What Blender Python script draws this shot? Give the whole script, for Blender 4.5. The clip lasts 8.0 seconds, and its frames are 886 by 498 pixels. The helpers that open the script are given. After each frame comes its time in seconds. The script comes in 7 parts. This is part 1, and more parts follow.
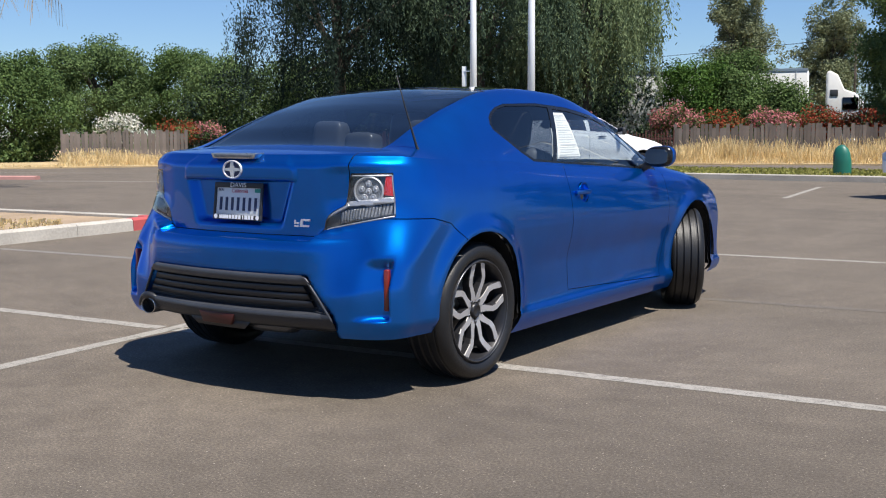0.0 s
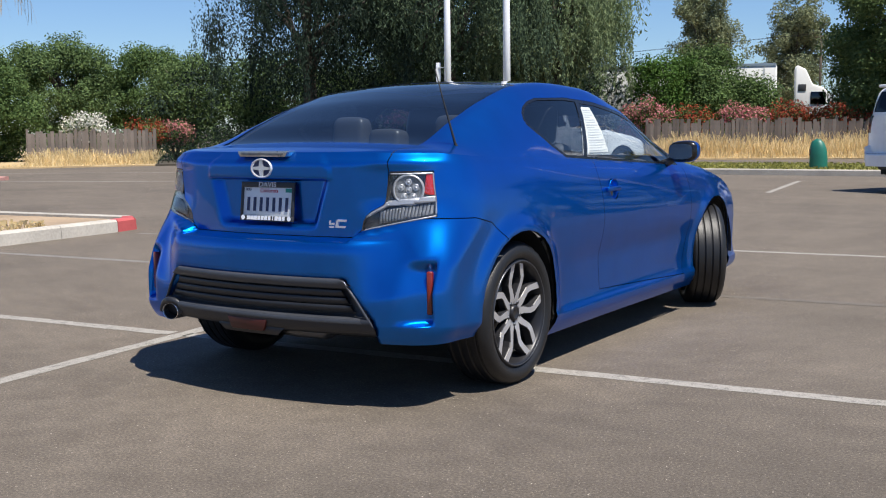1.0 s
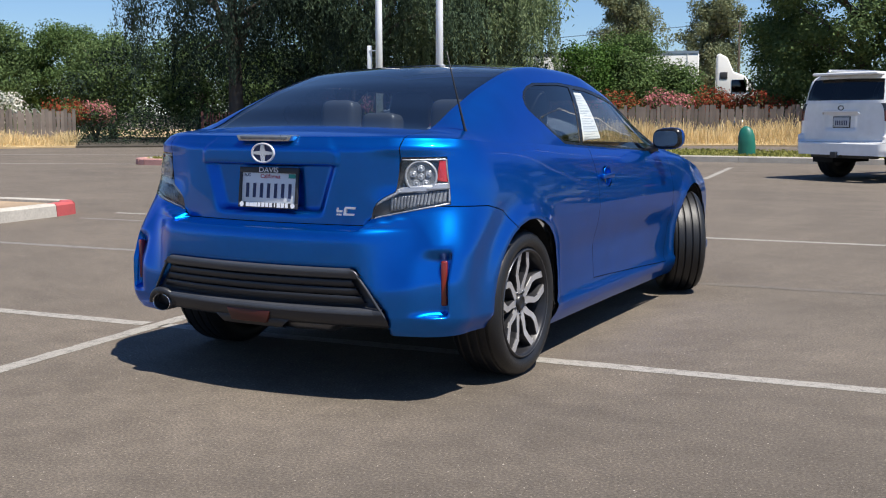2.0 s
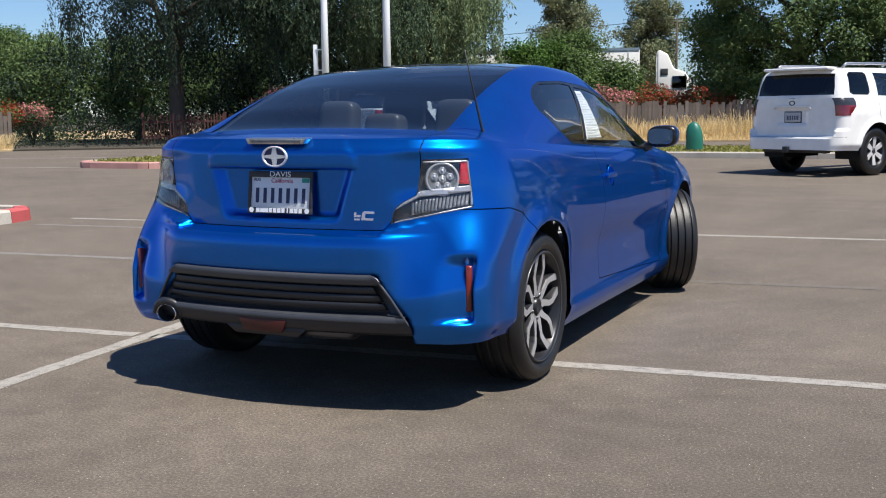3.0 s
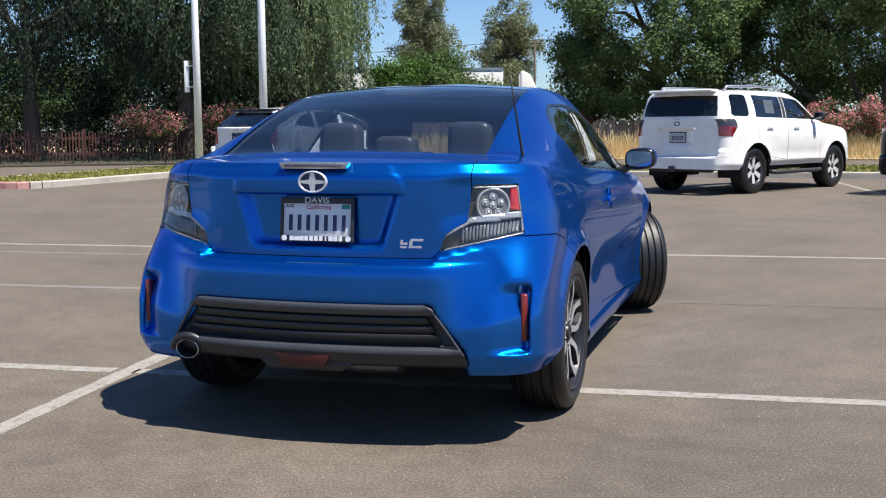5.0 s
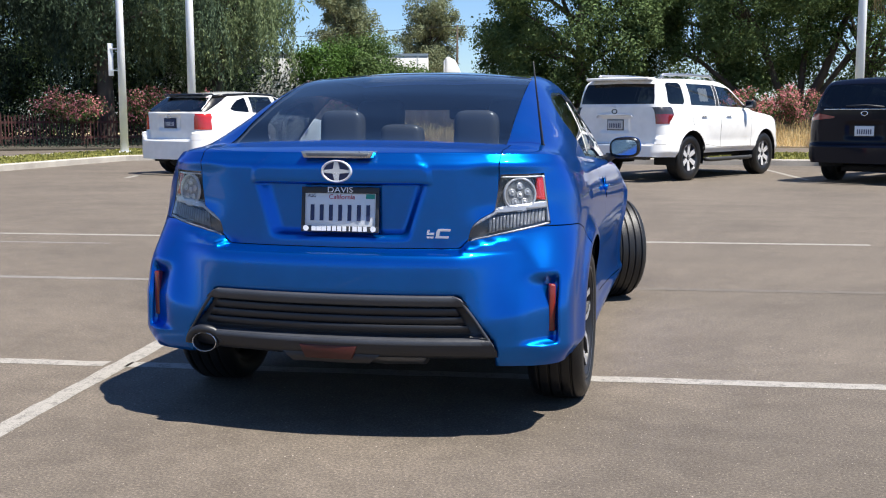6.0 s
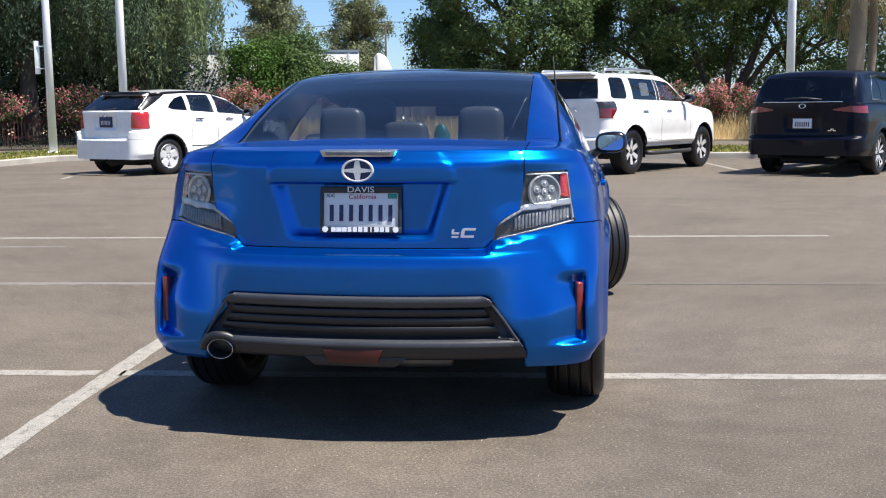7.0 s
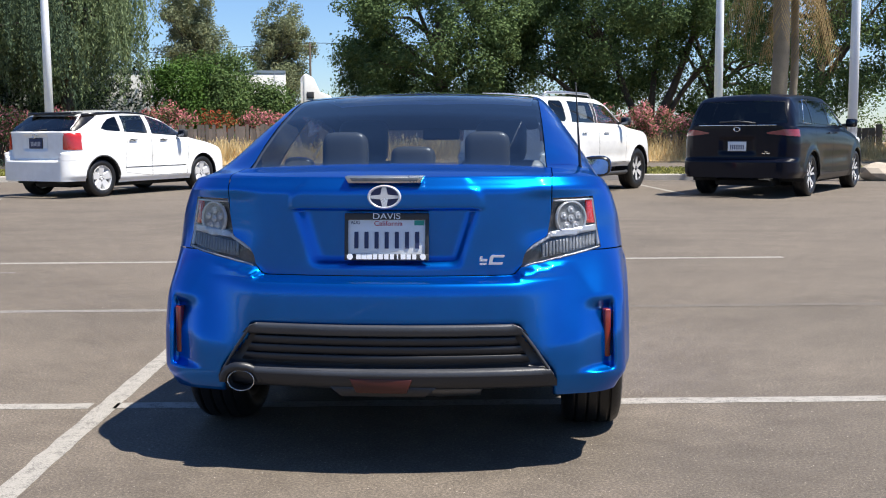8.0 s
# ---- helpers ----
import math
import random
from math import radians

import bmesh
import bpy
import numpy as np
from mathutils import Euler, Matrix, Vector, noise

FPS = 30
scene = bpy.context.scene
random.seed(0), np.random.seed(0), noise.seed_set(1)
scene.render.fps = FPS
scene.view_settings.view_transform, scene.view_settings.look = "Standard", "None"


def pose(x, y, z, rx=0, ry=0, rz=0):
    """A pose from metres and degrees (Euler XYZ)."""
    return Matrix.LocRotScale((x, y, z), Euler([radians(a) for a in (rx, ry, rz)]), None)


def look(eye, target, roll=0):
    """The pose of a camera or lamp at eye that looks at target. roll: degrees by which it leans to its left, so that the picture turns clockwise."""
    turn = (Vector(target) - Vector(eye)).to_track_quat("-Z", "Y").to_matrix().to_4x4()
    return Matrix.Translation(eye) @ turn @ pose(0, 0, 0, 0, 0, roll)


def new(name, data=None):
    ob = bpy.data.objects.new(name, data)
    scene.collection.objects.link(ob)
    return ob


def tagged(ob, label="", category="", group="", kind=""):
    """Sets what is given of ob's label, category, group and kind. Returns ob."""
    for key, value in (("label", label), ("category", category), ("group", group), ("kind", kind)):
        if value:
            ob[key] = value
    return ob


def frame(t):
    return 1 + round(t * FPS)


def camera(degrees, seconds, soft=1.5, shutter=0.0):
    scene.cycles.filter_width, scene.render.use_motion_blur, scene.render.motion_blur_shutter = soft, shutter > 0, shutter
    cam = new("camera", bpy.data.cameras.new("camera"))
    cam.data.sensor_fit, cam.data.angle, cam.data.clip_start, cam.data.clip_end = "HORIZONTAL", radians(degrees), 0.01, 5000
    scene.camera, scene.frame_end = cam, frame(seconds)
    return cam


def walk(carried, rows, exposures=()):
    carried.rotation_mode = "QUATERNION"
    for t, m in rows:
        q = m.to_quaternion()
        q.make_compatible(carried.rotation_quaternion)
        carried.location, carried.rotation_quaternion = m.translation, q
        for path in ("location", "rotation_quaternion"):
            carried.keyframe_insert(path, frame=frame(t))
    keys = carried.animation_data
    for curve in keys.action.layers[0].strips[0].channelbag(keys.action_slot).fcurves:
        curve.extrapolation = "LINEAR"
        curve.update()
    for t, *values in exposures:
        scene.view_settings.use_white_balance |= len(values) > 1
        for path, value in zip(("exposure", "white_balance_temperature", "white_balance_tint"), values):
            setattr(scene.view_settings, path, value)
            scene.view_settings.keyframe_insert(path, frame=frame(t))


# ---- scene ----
cam = camera(44.6, 8.0, soft=1.1)
PATH = [
    (0, (3.667, -3.485, 1.18), (2.527, -1.856, 0.967), -0.3),
    (0.5, (3.474, -3.497, 1.162), (2.341, -1.863, 0.954), -0.8),
    (1, (3.277, -3.509, 1.177), (2.191, -1.844, 0.958), -0.7),
    (1.5, (3.109, -3.538, 1.177), (2.067, -1.847, 0.946), -0.3),
    (1.7, (3.007, -3.565, 1.181), (2.008, -1.849, 0.941), -0.1),
    (2.8, (2.58, -3.623, 1.186), (1.691, -1.85, 0.931), -0.8),
    (3, (2.51, -3.633, 1.194), (1.656, -1.842, 0.941), -0.7),
    (3.5, (2.342, -3.67, 1.189), (1.56, -1.845, 0.946), -0.5),
    (4, (2.095, -3.749, 1.221), (1.414, -1.883, 0.987), -0.3),
    (5.5, (1.549, -3.806, 1.227), (1.003, -1.895, 0.999), -0.4),
    (6, (1.32, -3.864, 1.239), (0.869, -1.931, 0.989), -0.1),
    (6.5, (1.144, -3.891, 1.24), (0.738, -1.95, 0.982), 0.1),
    (7, (0.938, -3.851, 1.244), (0.621, -1.893, 0.986), -0.6),
    (7.5, (0.762, -3.837, 1.248), (0.482, -1.872, 1.004), -0.7),
    (8, (0.533, -3.842, 1.264), (0.363, -1.861, 1.043), -0.4),
]
walk(cam, [(t, look(eye, target, roll)) for t, eye, target, roll in PATH], [(0, 0.5), (4, 0.52), (5.5, 0.75), (6, 0.81), (6.5, 0.8), (8, 0.78)])

# ---- world, sun, exposure ----
SUN = Vector((0.418, -0.10, 0.90)).normalized()
world = bpy.data.worlds.new("sky")
scene.world = world
world.use_nodes = True
wn = world.node_tree.nodes
sky = wn.new("ShaderNodeTexSky")
sky.sky_type = "NISHITA"
sky.sun_disc = False
sky.sun_elevation = math.asin(SUN.z)
sky.sun_rotation = math.atan2(SUN.x, SUN.y)
sky.air_density, sky.dust_density, sky.ozone_density = 1.0, 0.05, 4.0
wn["Background"].inputs["Strength"].default_value = 0.074
clear = wn.new("ShaderNodeMix")
clear.data_type, clear.blend_type = "RGBA", "MULTIPLY"
clear.inputs[0].default_value = 1.0
clear.inputs[7].default_value = (0.80, 0.94, 1.17, 1)
world.node_tree.links.new(sky.outputs[0], clear.inputs[6])
world.node_tree.links.new(clear.outputs[2], wn["Background"].inputs["Color"])
sun = new("sun", bpy.data.lights.new("sun", "SUN"))
sun.data.energy, sun.data.angle, sun.data.color = 5.6, radians(0.53), (1.0, 0.945, 0.86)
sun.matrix_world = look(SUN * 50, (0, 0, 0))

# ---- materials ----
def material(name):
    m = bpy.data.materials.new(name)
    m.use_nodes = True
    t = m.node_tree
    return m, t.nodes, t.links, t.nodes["Principled BSDF"]


def put(bsdf, **values):
    for key, value in values.items():
        slot = bsdf.inputs[key.replace("_", " ")]
        slot.default_value = (*value, 1) if isinstance(value, tuple) and len(value) == 3 else value


def noise_tex(n, l, scale, detail=4.0, rough=0.55, coords="Object", stretch=None):
    c = n.new("ShaderNodeTexCoord")
    tex = n.new("ShaderNodeTexNoise")
    tex.inputs["Scale"].default_value, tex.inputs["Detail"].default_value, tex.inputs["Roughness"].default_value = scale, detail, rough
    if stretch:
        mp = n.new("ShaderNodeMapping")
        mp.inputs["Scale"].default_value = stretch
        l.new(c.outputs[coords], mp.inputs[0])
        l.new(mp.outputs[0], tex.inputs["Vector"])
    else:
        l.new(c.outputs[coords], tex.inputs["Vector"])
    return tex


def ramp(n, l, src, stops):
    r = n.new("ShaderNodeValToRGB")
    while len(r.color_ramp.elements) < len(stops):
        r.color_ramp.elements.new(0.5)
    for e, (p, c) in zip(r.color_ramp.elements, stops):
        e.position = p
        e.color = (*c, 1) if isinstance(c, tuple) else (c, c, c, 1)
    l.new(src, r.inputs[0])
    return r.outputs[0]


def mix(n, l, kind, fac, a, b):
    m = n.new("ShaderNodeMix")
    m.data_type, m.blend_type = "RGBA", kind
    for slot, v in ((0, fac), (6, a), (7, b)):
        if hasattr(v, "is_linked"):
            l.new(v, m.inputs[slot])
        elif isinstance(v, tuple):
            m.inputs[slot].default_value = (*v, 1)
        else:
            m.inputs[slot].default_value = v
    return m.outputs[2]


def relief(n, l, bsdf, height, strength=0.3, distance=0.01):
    b = n.new("ShaderNodeBump")
    b.inputs["Strength"].default_value, b.inputs["Distance"].default_value = strength, distance
    l.new(height, b.inputs["Height"])
    l.new(b.outputs[0], bsdf.inputs["Normal"])


def plain(name, rgb, rough=0.5, metal=0.0, vary=0.15, scale=12.0, bump=0.0, coat=0.0, random_tint=0.0):
    """A painted or moulded surface with a soft two-scale variation of colour and gloss."""
    m, n, l, b = material(name)
    put(b, Roughness=rough, Metallic=metal, Coat_Weight=coat, Coat_Roughness=0.04)
    big, fine = noise_tex(n, l, scale * 0.2, 3), noise_tex(n, l, scale * 6, 5)
    both = mix(n, l, "MIX", 0.4, big.outputs[0], fine.outputs[0])
    lo = tuple(c * (1 - vary) for c in rgb)
    hi = tuple(min(1, c * (1 + vary)) for c in rgb)
    col = ramp(n, l, both, [(0.3, lo), (0.7, hi)])
    if random_tint:
        info = n.new("ShaderNodeObjectInfo")
        shade = ramp(n, l, info.outputs["Random"], [(0.0, 1 - random_tint), (1.0, 1.0)])
        col = mix(n, l, "MULTIPLY", 1.0, col, shade)
    l.new(col, b.inputs["Base Color"])
    l.new(ramp(n, l, both, [(0.25, max(0.0, rough - 0.08)), (0.75, min(1, rough + 0.1))]), b.inputs["Roughness"])
    if bump:
        relief(n, l, b, fine.outputs[0], bump, 0.004)
    return m


def car_paint(name, rgb, metal=0.6, rough=0.32, flake=0.12, gloss=0.5, coat=1.0, edge=(1.0, 1.0, 1.0)):
    m, n, l, b = material(name)
    put(b, Metallic=metal, Roughness=rough, Coat_Weight=coat, Coat_Roughness=0.03, Specular_IOR_Level=gloss, Specular_Tint=edge)
    dust = noise_tex(n, l, 5.0, 6, 0.6)
    col = ramp(n, l, dust.outputs[0], [(0.25, tuple(c * 0.9 for c in rgb)), (0.8, tuple(min(1, c * 1.08) for c in rgb))])
    l.new(col, b.inputs["Base Color"])
    l.new(ramp(n, l, dust.outputs[0], [(0.3, 0.012), (0.8, 0.05)]), b.inputs["Coat Roughness"])
    if flake:
        fl = noise_tex(n, l, 900.0, 1)
        relief(n, l, b, fl.outputs[0], flake, 0.0006)
    return m


def pane(name, tint, gloss=1.0, least=0.095):
    """Thin window glass: tinted see-through with a clear reflection by Fresnel."""
    m = bpy.data.materials.new(name)
    m.use_nodes = True
    n, l = m.node_tree.nodes, m.node_tree.links
    n.clear()
    out, mx, fr = n.new("ShaderNodeOutputMaterial"), n.new("ShaderNodeMixShader"), n.new("ShaderNodeLayerWeight")
    curve_, lift = n.new("ShaderNodeMath"), n.new("ShaderNodeMath")
    curve_.operation, lift.operation = "POWER", "MULTIPLY_ADD"
    curve_.inputs[1].default_value = 5.0
    lift.inputs[1].default_value, lift.inputs[2].default_value = 0.90, least
    clear, refl = n.new("ShaderNodeBsdfTransparent"), n.new("ShaderNodeBsdfGlossy")
    fr.inputs["Blend"].default_value = 0.5
    l.new(fr.outputs["Facing"], curve_.inputs[0])
    l.new(curve_.outputs[0], lift.inputs[0])
    clear.inputs["Color"].default_value = (*tint, 1)
    refl.inputs["Roughness"].default_value = 0.015
    refl.inputs["Color"].default_value = (gloss, gloss, gloss, 1)
    l.new(lift.outputs[0], mx.inputs[0])
    l.new(clear.outputs[0], mx.inputs[1])
    l.new(refl.outputs[0], mx.inputs[2])
    l.new(mx.outputs[0], out.inputs[0])
    return m


BLUE = car_paint("blue_metallic_paint", (0.0003, 0.122, 0.49), 0.88, 0.29, 0.05, 0.5, 0.6, (0.02, 0.40, 1.0))
WHITE_PAINT = car_paint("white_car_paint", (0.80, 0.80, 0.79), 0.0, 0.45, 0.0)
BLACK_PAINT = car_paint("black_car_paint", (0.002, 0.003, 0.010), 0.0, 0.35, 0.0, 0.1, 0.35)
BLACK_PLASTIC = plain("black_plastic", (0.028, 0.029, 0.031), 0.5, 0, 0.25, 30, 0.25)
GREY_PLASTIC = plain("dark_grey_plastic", (0.055, 0.057, 0.062), 0.42, 0, 0.2, 30, 0.15)
DEEP = plain("black_cavity", (0.006, 0.006, 0.007), 0.8, 0, 0.2)
RUBBER = plain("tyre_rubber", (0.008, 0.008, 0.009), 0.45, 0, 0.35, 20, 0.3)
BADGE = plain("bright_badge_metal", (0.72, 0.74, 0.77), 0.25, 0.4, 0.06, 40)
DULL_RED = plain("dull_red_plastic", (0.055, 0.008, 0.005), 0.4, 0, 0.25, 40, 0.1)
ALLOY = plain("machined_alloy", (0.54, 0.54, 0.56), 0.32, 0.6, 0.08, 30)
VALANCE = plain("black_valance_plastic", (0.016, 0.0175, 0.022), 0.42, 0, 0.25, 25, 0.2)
# valance plastic painted lighter where its edges and ledge catch the sky
VALANCE_EDGE = plain("sky_lit_plastic_edge", (0.042, 0.045, 0.053), 0.36, 0, 0.25, 20, 0.1)
GUNMETAL = plain("gunmetal_paint", (0.09, 0.092, 0.10), 0.3, 0.7, 0.15, 30)
WHEEL_BLACK = plain("black_wheel_paint", (0.022, 0.022, 0.025), 0.35, 0.3, 0.2, 30)
SILVER_WHEEL = plain("silver_wheel_paint", (0.62, 0.62, 0.63), 0.35, 0.25, 0.1, 30)
MIRROR_DIM = plain("dim_mirror", (0.10, 0.11, 0.13), 0.05, 1.0, 0.03, 20)
MIRROR = plain("mirror_silver", (0.66, 0.68, 0.70), 0.02, 1.0, 0.03, 20)
CHROME = plain("chrome", (0.80, 0.81, 0.82), 0.14, 1.0, 0.05, 30)
SATIN = plain("satin_silver", (0.5, 0.5, 0.5), 0.3, 0.9, 0.08, 30)
RED_LENS = plain("red_lens", (0.42, 0.018, 0.012), 0.12, 0, 0.2, 60, 0.1, 1.0)
ORANGE_RED = plain("orange_red_reflector", (0.20, 0.016, 0.006), 0.3, 0, 0.25, 80, 0.2, 0.6)
LAMP_DARK = plain("dark_ribbed_lamp", (0.05, 0.052, 0.06), 0.2, 0.3, 0.3, 60, 0.2)
GLOSS_BLACK = plain("gloss_black_trim", (0.006, 0.006, 0.007), 0.25, 0, 0.1, 20)
SMOKE_LAMP = plain("smoked_lamp_housing", (0.085, 0.09, 0.10), 0.22, 0.3, 0.35, 60, 0.2)
LAMP_SILVER = plain("lamp_reflector", (0.50, 0.51, 0.53), 0.22, 0.5, 0.15, 80, 0.3)
LAMP_PALE = plain("pale_fluted_lamp", (0.19, 0.20, 0.215), 0.3, 0.3, 0.25, 120, 0.4)
LEATHER = plain("grey_leather", (0.075, 0.080, 0.088), 0.34, 0, 0.2, 20, 0.2)
SEAT_GREY = plain("pale_grey_leather", (0.34, 0.35, 0.36), 0.35, 0, 0.15, 20, 0.2)
CABIN = plain("cabin_plastic", (0.045, 0.045, 0.048), 0.6, 0, 0.2, 20, 0.2)
HEADLINER = plain("headliner_cloth", (0.055, 0.055, 0.058), 0.9, 0, 0.1, 60, 0.1)
PAPER = plain("paper_sheet", (0.78, 0.78, 0.74), 0.7, 0, 0.04, 20)
PRINT = plain("grey_print", (0.48, 0.49, 0.50), 0.7, 0, 0.1, 20)
PLATE_WHITE = plain("plate_white", (0.74, 0.76, 0.78), 0.35, 0, 0.06, 40)
NAVY = plain("navy_print", (0.02, 0.03, 0.09), 0.5, 0, 0.1, 20)
CRIMSON = plain("crimson_print", (0.45, 0.03, 0.06), 0.5, 0, 0.1, 20)
TEAL = plain("teal_sticker", (0.02, 0.28, 0.22), 0.5, 0, 0.1, 20)
WHITE_PRINT = plain("white_print", (0.85, 0.85, 0.85), 0.5, 0, 0.03, 20)
GLASS_REAR = pane("privacy_glass", (0.13, 0.15, 0.175))
GLASS_COUPE = pane("lightly_tinted_glass", (0.74, 0.79, 0.81))
GLASS_BACK = pane("tinted_rear_glass", (0.40, 0.46, 0.52))
GLASS_SIDE = pane("side_glass", (0.70, 0.74, 0.72))
GLASS_DARK = pane("dark_privacy_glass", (0.035, 0.038, 0.045), 0.55)
GLASS_ROOF = plain("black_roof_glass", (0.004, 0.004, 0.006), 0.03, 0, 0.1, 10, 0, 1.0)
LENS = pane("clear_lens", (0.90, 0.91, 0.92), 1.0, 0.035)

# ---- mesh helpers ----
from mathutils.bvhtree import BVHTree
from mathutils.interpolate import poly_3d_calc


def sstep(a, b, x):
    t = min(1.0, max(0.0, (x - a) / (b - a)))
    return t * t * (3 - 2 * t)


def curve(keys):
    """A smooth function through (position, value) pairs."""
    xs, ys = [k[0] for k in keys], [k[1] for k in keys]
    n = len(xs)
    d = [(ys[i + 1] - ys[i]) / (xs[i + 1] - xs[i]) for i in range(n - 1)]
    g = [d[0]] + [0.0 if d[i - 1] * d[i] <= 0 else 2 * d[i - 1] * d[i] / (d[i - 1] + d[i]) for i in range(1, n - 1)] + [d[-1]]

    def f(x):
        if x <= xs[0]:
            return ys[0]
        if x >= xs[-1]:
            return ys[-1]
        i = 0
        while x > xs[i + 1]:
            i += 1
        h = xs[i + 1] - xs[i]
        t = (x - xs[i]) / h
        return ((1 + 2 * t) * ys[i] + t * h * g[i]) * (1 - t) ** 2 + ((3 - 2 * t) * ys[i + 1] - (1 - t) * h * g[i + 1]) * t * t
    return f


def thing(name, m, label, category, group="", kind=""):
    ob = new(name)
    ob.empty_display_size = 0.2
    ob.matrix_world = m
    return tagged(ob, label, category, group, kind)


def part(name, bm, mat, parent=None, label="", smooth=True, m=None):
    me = bpy.data.meshes.new(name)
    bm.to_mesh(me)
    bm.free()
    for one in (mat if isinstance(mat, (list, tuple)) else [mat]):
        me.materials.append(one)
    if smooth:
        me.shade_smooth()
    ob = new(name, me)
    if parent:
        ob.parent = parent
    if m is not None:
        ob.matrix_local = m
    if label:
        ob["label"] = label
    return ob


def add_box(bm, c, s, bevel=0.0, rot=None, seg=2, mat=0):
    r = bmesh.ops.create_cube(bm, size=1)
    vs = r["verts"]
    if bevel:
        bmesh.ops.scale(bm, vec=s, verts=vs)
        es = list({e for v in vs for e in v.link_edges})
        o = bmesh.ops.bevel(bm, geom=es, offset=bevel, segments=seg, affect="EDGES", profile=0.5)
        vs = list({v for f in o["faces"] for v in f.verts} | {v for v in vs if v.is_valid})
    else:
        bmesh.ops.scale(bm, vec=s, verts=vs)
    if rot is not None:
        bmesh.ops.rotate(bm, cent=(0, 0, 0), matrix=rot.to_3x3() if len(rot) == 4 else rot, verts=vs)
    bmesh.ops.translate(bm, vec=c, verts=vs)
    if mat:
        for f in {f for v in vs for f in v.link_faces}:
            f.material_index = mat
    return vs


def boxes(*specs, bevel=0.0, seg=2):
    bm = bmesh.new()
    for c, s in specs:
        add_box(bm, c, s, bevel, seg=seg)
    return bm


def tube(path, radii, n=8, caps=True, bm=None):
    """A tube along points with a radius at each."""
    bm = bm or bmesh.new()
    pts = [Vector(p) for p in path]
    rings = []
    side = None
    for i, p in enumerate(pts):
        d = (pts[min(i + 1, len(pts) - 1)] - pts[max(i - 1, 0)]).normalized()
        if side is None:
            side = d.orthogonal().normalized()
        side = (side - d * side.dot(d)).normalized()
        up = d.cross(side)
        r = radii[i] if isinstance(radii, (list, tuple)) else radii
        rings.append([bm.verts.new(p + (side * math.cos(a) + up * math.sin(a)) * r) for a in [k * math.tau / n for k in range(n)]])
    for a, b in zip(rings, rings[1:]):
        for k in range(n):
            bm.faces.new((a[k], a[(k + 1) % n], b[(k + 1) % n], b[k]))
    if caps:
        bm.faces.new(rings[0][::-1])
        bm.faces.new(rings[-1])
    return bm


def lathe(profile, n=40, axis="x", bm=None, closed=False):
    """Turns (along, radius) pairs about an axis."""
    bm = bm or bmesh.new()
    rings = []
    for a, r in profile:
        ring = []
        for k in range(n):
            c, s = math.cos(k * math.tau / n), math.sin(k * math.tau / n)
            ring.append(bm.verts.new({"x": (a, r * c, r * s), "y": (r * s, a, r * c), "z": (r * c, r * s, a)}[axis]))
        rings.append(ring)
    for a, b in zip(rings, rings[1:] + ([rings[0]] if closed else [])):
        for k in range(n):
            bm.faces.new((a[k], a[(k + 1) % n], b[(k + 1) % n], b[k]))
    return bm


def prism(poly, a, b, axis="y", bevel=0.0, bm=None):
    """A flat outline (two coordinates) drawn out from a to b along an axis."""
    bm = bm or bmesh.new()
    at = {"x": lambda u, v, w: (w, u, v), "y": lambda u, v, w: (u, w, v), "z": lambda u, v, w: (u, v, w)}[axis]
    lo, hi = [bm.verts.new(at(u, v, a)) for u, v in poly], [bm.verts.new(at(u, v, b)) for u, v in poly]
    n = len(poly)
    fs = [bm.faces.new(lo), bm.faces.new(hi[::-1])]
    for k in range(n):
        fs.append(bm.faces.new((lo[k], hi[k], hi[(k + 1) % n], lo[(k + 1) % n])))
    bmesh.ops.recalc_face_normals(bm, faces=fs)
    if bevel:
        bmesh.ops.bevel(bm, geom=list({e for f in fs for e in f.edges}), offset=bevel, segments=2, affect="EDGES", profile=0.5)
    return bm


def words(name, text, size, m, mat, parent, depth=0.002, squash=1.0):
    """Raised lettering in the built-in font, as a mesh."""
    cu = bpy.data.curves.new(name, "FONT")
    cu.body, cu.size, cu.extrude, cu.align_x, cu.align_y = text, size, depth, "CENTER", "CENTER"
    tmp = new(name, cu)
    me = bpy.data.meshes.new_from_object(tmp)
    bpy.data.objects.remove(tmp)
    me.materials.clear()
    me.materials.append(mat)
    ob = new(name, me)
    ob.parent = parent
    ob.matrix_local = m @ Matrix.Diagonal((squash, 1, 1, 1))
    return ob


def grid_mesh(rows):
    bm = bmesh.new()
    vs = [[bm.verts.new(p) for p in row] for row in rows]
    for a, b in zip(vs, vs[1:]):
        for k in range(len(a) - 1):
            bm.faces.new((a[k], a[k + 1], b[k + 1], b[k]))
    return bm


